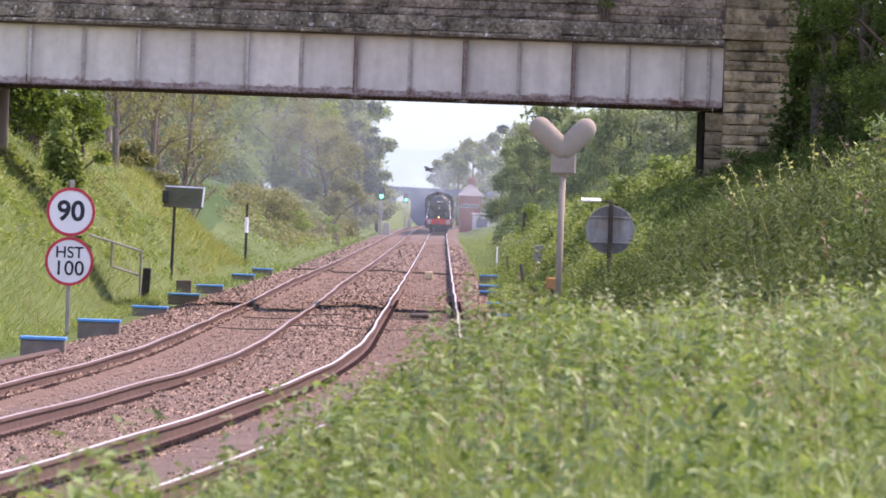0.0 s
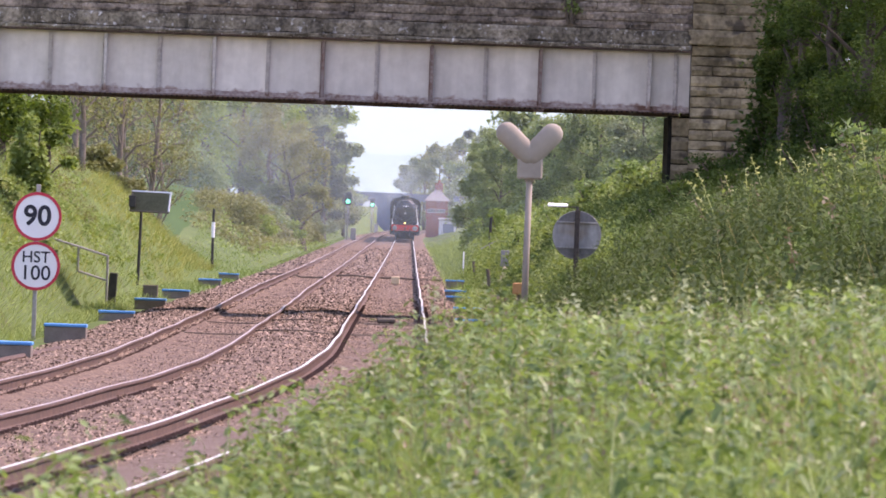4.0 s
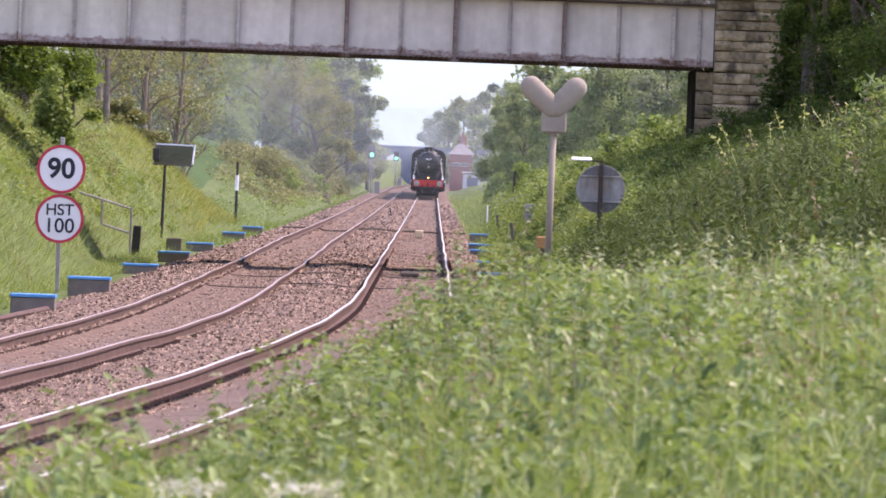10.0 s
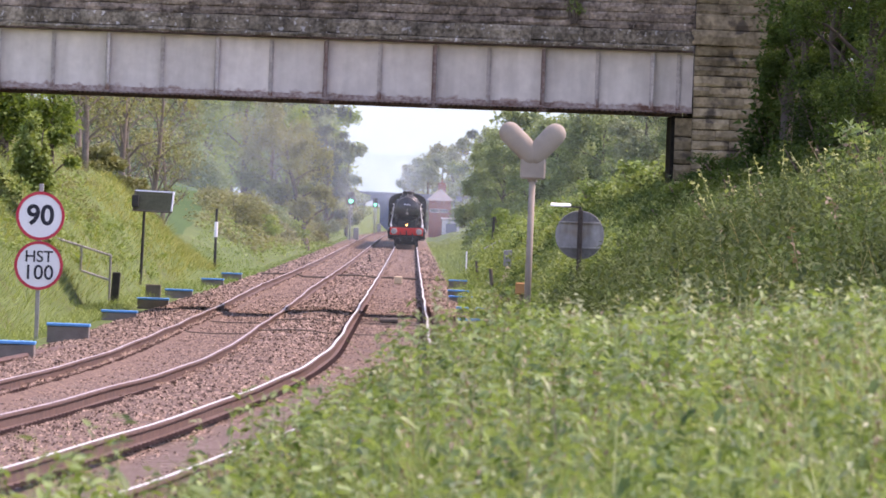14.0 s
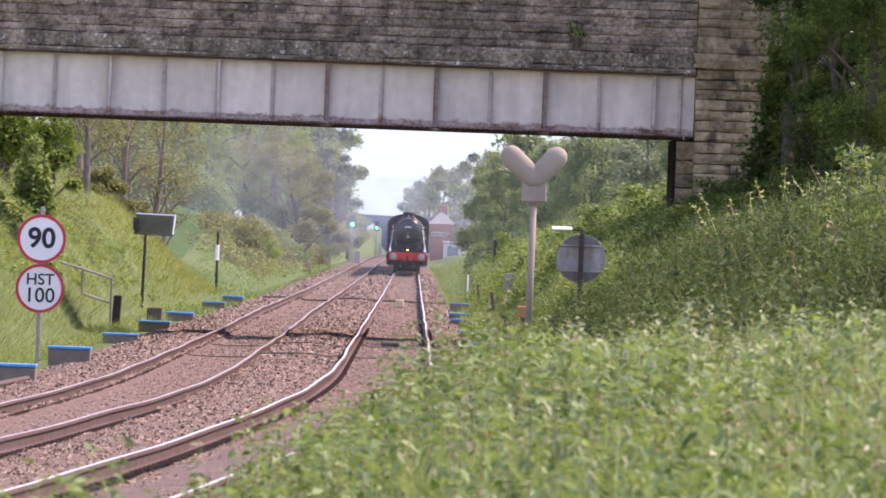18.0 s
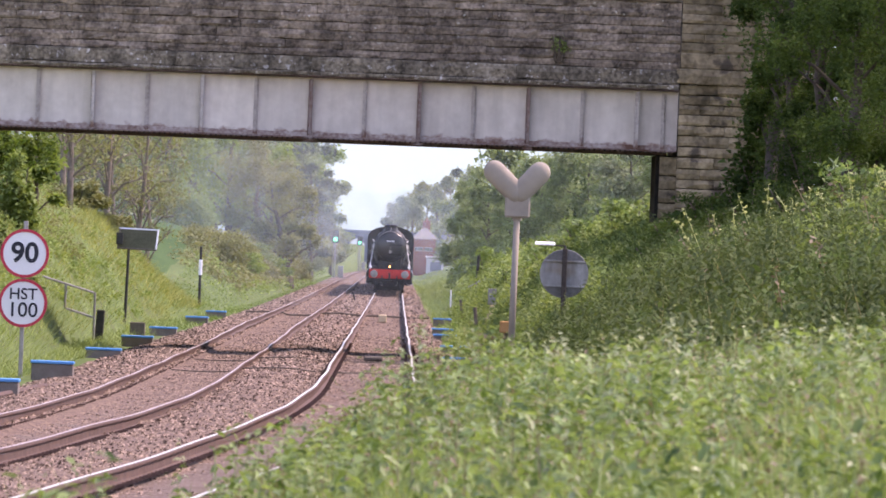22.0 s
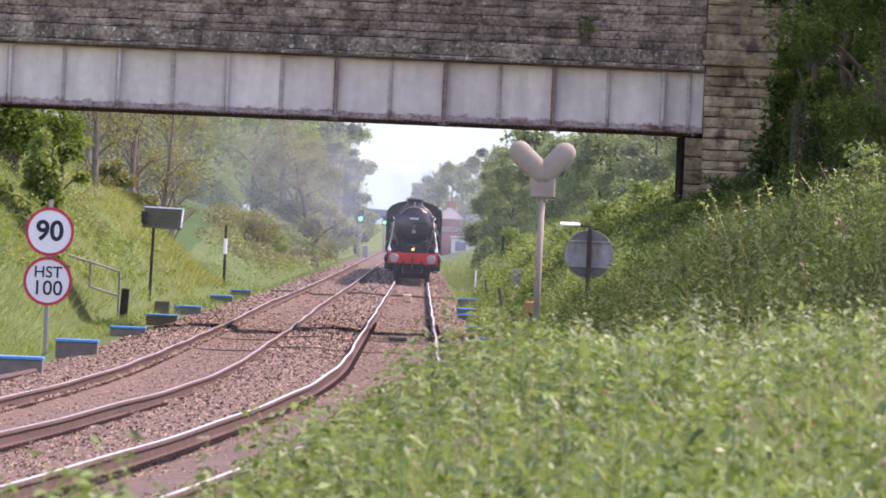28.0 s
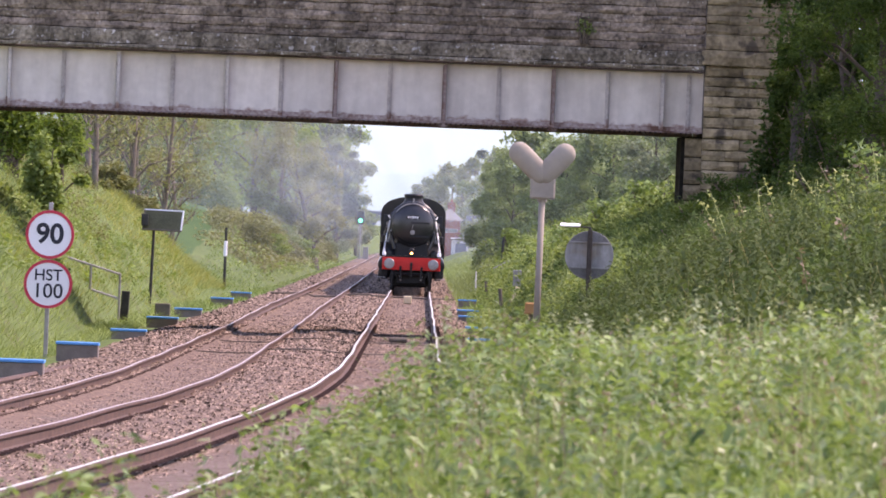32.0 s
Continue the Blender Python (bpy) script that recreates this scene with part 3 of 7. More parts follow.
def build_track(name, centre, drop, label, k):
    tr = thing(name, (0, 0, 0), label, "railway track", "two running lines")
    ys = np.concatenate([np.arange(-38, 60, 2.0), np.arange(60, 300, 0.7), np.arange(300, 1460, 6)])
    for side in (-1, 1):
        cant = (0.09 if side > 0 else 0.0) * smooth(150, 105, ys) * (1 if drop == 0 else 0.6)
        x = centre + side * 0.7525 + bend(ys) + rail_shift(ys, k + side)
        z = rail_z(ys) + cant - drop * smooth(300, 220, ys) + 0.006 * np.sin(ys / 3.1 + k + side)
        n = len(RAIL_PROFILE)
        P = np.array(RAIL_PROFILE)
        V = np.stack([x[:, None] + P[None, :, 0], np.repeat(ys[:, None], n, 1), z[:, None] + P[None, :, 1]], -1).reshape(-1, 3)
        i = np.arange(len(ys) - 1)[:, None] * n
        j = np.arange(n)[None]
        Fc = np.stack([i + j, i + n + j, i + n + (j + 1) % n, i + (j + 1) % n], -1)
        me = bpy.data.meshes.new("rail")
        me.from_pydata(V.tolist(), [], Fc.reshape(-1, 4).tolist())
        me.materials.append(M_RAIL)
        me.materials.append(M_RAILTOP if drop == 0 else M_RAILDULL)
        me.polygons.foreach_set("material_index", np.tile((np.arange(n) == 0).astype(np.int32), len(ys) - 1))
        ob = new("rail", me)
        ob.parent = tr
        tagged(ob, "rust-brown steel rail with a polished head")
    # sleepers showing just above the stones
    bm = box(BM(), (0, 0, 0), (2.5, 0.26, 0.2), bevel=0.02)
    first = part("sleeper", bm, M_SLEEPER, tr)
    y = 66.0
    spots = []
    while y < 250:
        spots.append(y)
        y += 0.65
    for q, yy in enumerate(spots):
        ob = first if q == 0 else new("sleeper", first.data)
        ob.parent = tr
        lift = 0.045 * smooth(150, 105, yy) * (1 if drop == 0 else 0.6)
        cantdeg = math.degrees(math.atan(0.09 * smooth(150, 105, yy) * (1 if drop == 0 else 0.6) / 1.505))
        ob.matrix_basis = pose(float(centre + bend(yy)), yy, float(rail_z(yy) - 0.322 + lift - drop), 0, -cantdeg, 0)
    # fastenings along the rail foot
    q = []
    for yy in spots:
        for side in (-1, 1):
            for out in (-0.1, 0.1):
                cx = float(centre + side * 0.7525 + out + bend(yy))
                cz = float(rail_z(yy) - 0.155 - drop + (0.09 if side > 0 else 0) * smooth(150, 105, yy) * (1 if drop == 0 else 0.6))
                for dx, dz in ((0.035, 0.0),):
                    q.append([(cx - dx, yy - 0.05, cz), (cx + dx, yy - 0.05, cz), (cx + dx, yy - 0.04, cz + 0.03), (cx - dx, yy - 0.04, cz + 0.03)])
                    q.append([(cx - dx, yy - 0.04, cz + 0.03), (cx + dx, yy - 0.04, cz + 0.03), (cx + dx, yy + 0.05, cz + 0.02), (cx - dx, yy + 0.05, cz + 0.02)])
    fast = quad_mesh("rail_fastening", np.array(q), M_RAIL, tr)
    tagged(fast, "small rusty spring fastenings", kind="stuff")
    return tr


build_track("railway_track", TRACK_R, 0.0, "running line with bright-headed rails curving over brown ballast", 0.0)
build_track("railway_track", TRACK_L, 0.10, "second running line with rust-brown rails beside the first", 1.1)


# ---- road bridge over the line ----
BY = 228.0
SOFFIT, WEB_TOP = 4.62, 6.0
PITCH = 1.2235


def rock_faced(w, depth, h, rng, swell=1.0):
    """A squared stone whose face bulges and is broken unevenly."""
    bm = BM()
    n = max(2, round(w / 0.22))
    rows = []
    for k, (f, z) in enumerate(((0.006, -0.5), (-0.010, -0.42), (-0.026, rng.uniform(-0.2, 0.2)), (-0.010, 0.42), (0.004, 0.5))):
        row = []
        for i in range(n + 1):
            edge = 0.02 if i in (0, n) else 0.0
            y = -depth / 2 + f * swell + edge + rng.uniform(-0.016, 0.016)
            row.append(bm.verts.new((w * (i / n - 0.5) + (rng.uniform(-0.03, 0.03) if 0 < i < n else rng.uniform(-0.006, 0.006)), y, h * z + rng.uniform(-0.012, 0.012) * (1 if 0 < k < 4 else 0.6))))
        rows.append(row)
    for r0, r1 in zip(rows, rows[1:]):
        for i in range(n):
            bm.faces.new((r0[i], r0[i + 1], r1[i + 1], r1[i]))
    back = [bm.verts.new((sx * w / 2, depth / 2, sz * h / 2)) for sx, sz in ((-1, -1), (1, -1), (1, 1), (-1, 1))]
    bm.faces.new([back[1], back[0]] + rows[0])
    bm.faces.new([back[3], back[2]] + rows[-1][::-1])
    bm.faces.new([back[0], back[3]] + [r[0] for r in rows][::-1])
    bm.faces.new([back[2], back[1]] + [r[-1] for r in rows])
    return bm


def stone_course(parent, x0, x1, z0, z1, y_front, mat, rng, lo, hi, depth=0.3, proud=0.055, tight=0.975, swell=1.0):
    x = x0
    while x < x1 - 0.05:
        w = rng.uniform(lo, hi)
        if x1 - (x + w) < lo * 0.6:
            w = x1 - x
        g = 0.009
        out = rng.uniform(0, proud)
        bm = rock_faced(w - 0.6 * g, depth, (z1 - z0) * rng.uniform(tight - 0.02, tight + 0.02), rng, swell)
        st = part("stone", bm, mat, parent)
        st.matrix_basis = pose(x + w / 2, y_front - out + depth / 2, (z0 + z1) / 2 + rng.uniform(-0.006, 0.006), 0, rng.uniform(-0.5, 0.5), 0)
        x += w


def build_bridge():
    br = thing("road_bridge", (0, 0, 0), "stone and riveted steel girder road bridge over the railway", "bridge")
    X0, X1 = -12.4, 6.18
    rng = random.Random(3)
    # web plates between the stiffeners
    x_st = [5.26 - PITCH * i for i in range(15)][::-1] + [5.86]
    edges = [x_st[0] - PITCH] + x_st + [X1]
    for a, b in zip(edges, edges[1:]):
        part("web_plate", box(BM(), ((a + b) / 2, BY + 0.12, (SOFFIT + 0.06 + WEB_TOP - 0.02) / 2), (b - a - 0.004, 0.02, WEB_TOP - 0.02 - SOFFIT - 0.06)), M_GIRDER, br, "pale grey painted plate")
    for k, x in enumerate(x_st):
        heavy = k in (8, 10, 12)
        bm = box(BM(), (x, BY + 0.085, (SOFFIT + WEB_TOP) / 2), (0.10, 0.012, WEB_TOP - SOFFIT - 0.12))
        d = 0.15 if k % 2 == 0 else 0.06
        box(bm, (x, BY + 0.08 - d / 2, (SOFFIT + WEB_TOP) / 2), (0.02, d, WEB_TOP - SOFFIT - 0.10))
        if k % 2 == 0:
            box(bm, (x + 0.012, BY + 0.08 - d, (SOFFIT + WEB_TOP) / 2 + 0.01), (0.062, 0.014, WEB_TOP - SOFFIT - 0.10))
        for s in (-0.035, 0.035):
            for i in range(13):
                z = SOFFIT + 0.16 + i * 0.095
                bmesh.ops.create_icosphere(bm, subdivisions=1, radius=0.014, matrix=pose(x + s, BY + 0.077, z))
        part("stiffener", bm, M_RUST if heavy else M_STIFF, br, "rusty riveted stiffener" if heavy else "riveted stiffener")
        if heavy:
            bm = box(BM(), (x, BY - 0.02, SOFFIT - 0.04), (0.22, 0.16, 0.05))
            part("gusset", bm, M_RUST, br, "rusty gusset plate")
    bm = box(BM(), ((X0 + X1) / 2, BY + 0.02, SOFFIT + 0.02), (X1 - X0, 0.30, 0.03))
    part("bottom_flange", bm, M_RUST, br, "rust-streaked bottom flange")
    part("bottom_angle", box(BM(), ((X0 + X1) / 2, BY + 0.10, SOFFIT + 0.085), (X1 - X0, 0.02, 0.10)), M_ANGLE, br, "rust-stained angle along the foot of the plates")
    bm = BM()
    for i in range(int((X1 - X0) / 0.115)):
        tube(bm, (X0 + 0.06 + 0.115 * i, BY - 0.10, SOFFIT - 0.028), (X0 + 0.06 + 0.115 * i, BY - 0.10, SOFFIT + 0.006), 0.020, 0.030, 7)
    tagged(part("flange_edging", bm, M_DARKRUST, br, "riveted edge under the flange"), kind="stuff")
    bm = box(BM(), ((X0 + X1) / 2, BY + 0.02, WEB_TOP + 0.0), (X1 - X0, 0.34, 0.04))
    part("top_flange", bm, M_DARKRUST, br, "dark rusted top flange")
    bm = box(BM(), ((X0 + X1) / 2, BY + 4.2, SOFFIT + 0.35), (X1 - X0, 8.0, 0.3))
    part("deck", bm, M_RUST, br, "dark underside of the road deck")
    bm = box(BM(), ((X0 + X1) / 2, BY + 8.3, (SOFFIT + WEB_TOP) / 2), (X1 - X0, 0.05, WEB_TOP - SOFFIT))
    part("far_girder", bm, M_GIRDER, br)
    # parapet: core, string course, coursed stones, coping
    core = part("parapet", box(BM(), ((X0 + X1) / 2, BY + 0.30, 7.05), (X1 - X0, 0.30, 2.0)), M_MORTAR, br, "dark weathered stone parapet")
    stone_course(core, X0, X1, 6.03, 6.12, BY - 0.25, M_STRING, rng, 1.4, 2.6, 0.4)
    stone_course(core, X0, X1, 6.13, 6.46, BY - 0.13, M_STRING, rng, 1.0, 1.9, 0.45)
    z = 6.47
    hs = [0.17, 0.20, 0.22, 0.19, 0.18, 0.21, 0.17, 0.19]
    for i, h in enumerate(hs):
        stone_course(core, X0, X1, z, z + h, BY + 0.03, M_STONE, rng, 0.45, 1.15)
        z += h
    stone_course(core, X0, X1, z, z + 0.14, BY - 0.04, M_STONE, rng, 0.9, 1.5, 0.5)
    part("far_parapet", box(BM(), ((X0 + X1) / 2, BY + 8.5, 7.05), (X1 - X0, 0.4, 2.0)), M_STONE, br)
    # right-hand pier and wing wall, left-hand pier
    pier = part("pier", box(BM(), (7.6, BY + 4.3, 3.6), (2.8, 8.4, 10.0)), M_MORTAR, br, "coursed buff sandstone pier")
    z = 0.6
    while z < 6.08:
        h = rng.uniform(0.20, 0.26)
        stone_course(pier, 6.2, 9.6, z, z + h, BY - 0.05, M_STONE_WARM, rng, 0.35, 0.95, 0.4, 0.08, 0.93, 1.7)
        z += h
    stone_course(pier, 6.12, 9.6, z, z + 0.34, BY - 0.16, M_STONE_WARM, rng, 0.9, 1.4, 0.4)
    z += 0.34
    stone_course(pier, 6.2, 9.6, z, z + 0.36, BY - 0.06, M_STONE_WARM, rng, 0.9, 1.4, 0.4)
    z += 0.36
    while z < 8.8:
        h = rng.uniform(0.19, 0.24)
        stone_course(pier, 6.2, 9.6, z, z + h, BY - 0.05, M_STONE_WARM, rng, 0.5, 1.0, 0.4, 0.04)
        z += h
    # wall coloured near black to paint in the shade below the deck
    seat = part("bearing_wall", box(BM(), (5.97, BY + 2.4, 2.2), (0.46, 4.2, 4.7)), M_SHADESTONE, br, "bearing wall under the girder end, coloured black for the shade there")
    z = 1.2
    while z < 4.5:
        h = rng.uniform(0.26, 0.44)
        h = min(h, 4.55 - z)
        stone_course(seat, 5.82, 6.2, z, z + h, BY + 0.12, M_STONE_WARM, rng, 0.37, 0.38, 0.4, 0.03, 0.93, 1.7)
        z += h
    lp = part("pier", box(BM(), (-11.4, BY + 4.4, 2.2), (2.4, 8.2, 4.75)), M_MORTAR, br, "dark stone pier in shade")
    z = 1.2
    while z < 4.5:
        h = min(rng.uniform(0.26, 0.4), 4.55 - z)
        stone_course(lp, -12.0, -10.17, z, z + h, BY + 0.2, M_STONE, rng, 0.5, 0.9, 0.4, 0.03)
        z += h


build_bridge()


# ---- signs and line-side furniture ----
def ground_at(x, y):
    return float(land(x, y))


def build_speed_sign():
    x, y = -6.49, 177.0
    sg = thing("speed_sign", (x, y, ground_at(x, y)), "two round white speed boards with red rims on one grey post", "sign")
    g = ground_at(x, y)
    part("post", box(BM(), (0.0, 0.05, (2.38 - g) / 2 - 0.2), (0.075, 0.05, 2.38 - g + 0.4), bevel=0.008), M_STEEL, sg)
    for zc, rows in ((1.82, (("90", 0.34, 0.0),)), (0.955, (("HST", 0.195, 0.15), ("100", 0.25, -0.13)))):
        plate = part("board", turned(BM(), [(0.0, 0.40), (0.0, 0.415), (0.02, 0.42), (0.03, 0.415)], 48), M_WHITE, sg, "round white board")
        plate.matrix_basis = pose(0, 0, zc - g)
        bm = BM()
        a = bmesh.ops.create_circle(bm, segments=64, radius=0.425, matrix=pose(0, 0, 0, 90))["verts"]
        b = bmesh.ops.create_circle(bm, segments=64, radius=0.375, matrix=pose(0, 0, 0, 90))["verts"]
        bmesh.ops.bridge_loops(bm, edges=bm.edges[:])
        geom = bmesh.ops.extrude_face_region(bm, geom=bm.faces[:])["geom"]
        bmesh.ops.translate(bm, verts=[v for v in geom if isinstance(v, bmesh.types.BMVert)], vec=(0, -0.012, 0))
        bmesh.ops.recalc_face_normals(bm, faces=bm.faces)
        rim = part("rim", bm, M_RED, plate, "red rim")
        rim.matrix_basis = pose(0, -0.001, 0)
        for text, h, dz in rows:
            words(text, h, M_INK, "lettering", plate, (0, -0.006, dz), bold=0.012 if text == "90" else 0.003)


build_speed_sign()


def build_y_sign():
    x, y = 2.10, 180.0
    g = ground_at(x, y)
    sg = thing("y_shaped_sign", (x, y, g), "beige Y-shaped board with rounded arms on a grey pole", "sign")
    part("pole", tube(BM(), (-0.02, 0.06, -0.3), (0.0, 0.06, 3.05 - g), 0.060, 0.056, 14), M_BEIGE, sg, "grey tubular pole", True)
    for tip in (-0.43, 0.37):
        # a plump arm, flattened front to back, with a round end
        a, b, r = Vector((0.0, 0, 3.19)), Vector((tip, 0, 3.60)), 0.195
        d = b - a
        rings = [(-0.10, 0.5 * r), (-0.04, 0.86 * r), (0.04, r), (d.length, r)]
        rings += [(d.length + r * math.sin(t), r * math.cos(t)) for t in (0.4, 0.75, 1.05, 1.3, 1.5)]
        bm = turned(BM(), rings, 28, "Z")
        bmesh.ops.transform(bm, matrix=pose(0, -0.035, a.z - g) @ Matrix.Diagonal((1, 0.62, 1, 1)) @ pose(0, 0, 0, 0, math.degrees(math.atan2(d.x, d.z)), 0), verts=bm.verts)
        part("arm", bm, M_BEIGE, sg, "plump rounded beige arm", True)
    bm = box(BM(), (0, -0.035, 2.99 - g), (0.45, 0.13, 0.40), bevel=0.03)
    part("backing_box", bm, M_BEIGE, sg, "square beige box under the arms")
    part("pole_cap", tube(BM(), (0, 0.06, 2.74 - g), (0, 0.06, 2.82 - g), 0.085, 0.085, 14), M_BEIGE, sg)


build_y_sign()


def build_round_sign_back():
    x, y = 2.99, 181.0
    g = ground_at(x, y)
    sg = thing("round_sign", (x, y, g), "back of a round grey sign on a post among weeds", "sign")
    part("board", turned(BM(), [(0.0, 0.43), (0.004, 0.435), (0.02, 0.435)], 48), M_PALE, sg, "pale grey weathered back of the board").matrix_basis = pose(0, 0, 1.83 - g)
    for side in (1, -1):
        a0 = math.asin(0.22 / 0.425)
        arc = [(0.425 * math.cos(a0 + (math.pi - 2 * a0) * k / 14), side * 0.425 * math.sin(a0 + (math.pi - 2 * a0) * k / 14) + 1.83 - g) for k in range(15)]
        part("cap_plate", extruded(BM(), arc, -0.022, -0.004), M_GREYPLATE, sg, "dark grey segment on the back of the board")
        part("bracket", box(BM(), (0, -0.032, 1.83 - g + side * 0.225), (0.74, 0.03, 0.03), bevel=0.004), M_PALE, sg, "pale clamp strip")
    part("post", box(BM(), (0, -0.10, (2.28 - g) / 2 - 0.15), (0.085, 0.075, 2.28 - g + 0.3), bevel=0.008), M_DARKWOOD, sg, "dark post")


build_round_sign_back()


def build_glint_panel():
    x, y = 2.66, 183.0
    g = ground_at(x, y)
    sg = thing("trackside_panel", (x, y, g), "small panel on a post in the weeds, white in place of a glint", "panel")
    # white paint stands in for a glint; added post hides behind the round sign
    part("post", tube(BM(), (0.36, 0.0, -0.2), (0.36, 0.0, 2.34 - g), 0.025, seg=8), M_DARKSTEEL, sg)
    part("arm", tube(BM(), (0.36, 0.0, 2.33 - g), (0.0, 0.0, 2.335 - g), 0.014, seg=8), M_DARKSTEEL, sg)
    part("panel", box(BM(), (0, 0, 2.36 - g), (0.36, 0.24, 0.03), (9, 0, 0), bevel=0.006), M_WHITE, sg, "white tilted panel")


build_glint_panel()


def concrete_block(x, y, w, top, low, label_top="blue"):
    b = thing("concrete_block", (x, y, top), "grey concrete block with a bright blue lid beside the ballast", "concrete block", "blue-topped blocks along the line")
    part("block", box(BM(), (0, 0.3, (low - top) / 2 - 0.02), (w, 0.6, top - low), bevel=0.012), M_CONC, b)
    part("lid", box(BM(), (0, 0.29, 0.006), (w + 0.02, 0.63, 0.05), bevel=0.008), M_BLUE, b, "bright blue painted lid")


BLOCKS_L = ((-5.85, 150.0, 0.66, -0.05, -0.5), (-5.83, 173.8, 0.72, -0.03, -0.5), (-6.07, 212.5, 0.74, -0.15, -0.5), (-6.08, 240.6, 0.74, -0.10, -0.5), (-6.25, 274.4, 0.74, -0.12, -0.5), (-6.35, 325.9, 0.72, -0.12, -0.5), (-6.37, 361.6, 0.72, -0.12, -0.5))
BLOCKS_R = ((1.68, 358.5, 0.64, -0.06, -0.5), (1.48, 310.0, 0.66, -0.1, -0.5), (1.45, 289.2, 0.66, -0.13, -0.5), (1.52, 252.2, 0.7, -0.14, -0.5), (1.42, 224.4, 0.66, -0.17, -0.5))
for spec in BLOCKS_L + BLOCKS_R:
    concrete_block(*spec)


def build_left_bits():
    x, y = -7.22, 248.6
    g = ground_at(x, y)
    b = thing("timber_post", (x, y, g), "short black timber post leaning on the grass bank", "post")
    part("post", box(BM(), (0, 0, 0.3), (0.20, 0.2, 1.0), (0, 3, 0), bevel=0.02), M_DARKSTEEL, b)
    x, y = -6.69, 264.5
    g = ground_at(x, y)
    b = thing("equipment_box", (x, y, g), "small dark timber box at the foot of the bank", "box")
    part("body", box(BM(), (0, 0.15, 0.12), (0.40, 0.3, 0.6), bevel=0.02), M_WOOD, b)
    # handrail down the bank
    fence = thing("handrail", (0, 0, 0), "thin grey tubular handrail down the grass bank", "handrail")
    top, low = Vector((-8.75, 247, 1.27)), Vector((-7.31, 247, 0.87))
    part("rail_tube", tube(BM(), top, low, 0.028, seg=8), M_STEEL, fence)
    part("rail_tube", tube(BM(), top - Vector((0, 0, 0.58)), low - Vector((0, 0, 0.6)), 0.028, seg=8), M_STEEL, fence)
    for p in (low, (low + top) / 2, top):
        part("upright", tube(BM(), p + Vector((0, 0, 0.02)), (p.x, p.y, ground_at(p.x, p.y) - 0.3), 0.03, seg=8), M_STEEL, fence)
    # solar panel on a pole
    x, y = -7.96, 300.0
    g = ground_at(x, y)
    s = thing("solar_panel", (x, y, g), "tilted solar panel with a pale frame on a thin pole", "solar panel")
    part("pole", tube(BM(), (-0.02, 0, -0.3), (0.03, 0, 2.25 - g), 0.05, 0.04, 10), M_DARKSTEEL, s)
    pan = part("panel", box(BM(), (0, 0, 0), (1.10, 0.04, 0.60)), M_SOLAR, s, "dark olive panel face")
    pan.matrix_basis = pose(0.29, -0.08, 2.28 - g, -20, 1, -10)
    # top and right bars white as a painted highlight, the others darker
    for dx, dz, w, h in ((0, 0.31, 1.2, 0.04), (0, -0.31, 1.2, 0.04), (-0.575, 0, 0.04, 0.6), (0.575, 0, 0.04, 0.6)):
        part("frame_bar", box(BM(), (dx, -0.002, dz), (w, 0.06, h)), M_WHITE if dz > 0 or dx > 0 else M_WOOD, pan, "frame edge coloured white for its highlight" if dz > 0 or dx > 0 else "")
    part("control_box", box(BM(), (-0.25, -0.14, 2.28 - g), (0.2, 0.16, 0.35), bevel=0.01), M_DARKSTEEL, s)
    # slim post with a white band
    x, y = -7.52, 389.3
    g = ground_at(x, y)
    p = thing("marker_post", (x, y, g), "slim dark marker post with a white band", "post")
    part("post", tube(BM(), (0, 0, -0.3), (0.0, 0, 2.19 - g), 0.06, 0.05, 10), M_DARKSTEEL, p)
    part("band", tube(BM(), (0.0, 0, 1.1 - g), (0.0, 0, 1.69 - g), 0.072, seg=10), M_WHITE, p, "white band")
    # spare rail on the shoulder
    r = part("spare_rail", pipe(BM(), [(-5.88 + 0.065 * k, 131 + 5.0 * k, -0.19 - 0.01 * k) for k in range(7)], 0.045), M_RAIL)
    tagged(r, "length of rusty rail lying on the ballast shoulder", "rail")


build_left_bits()


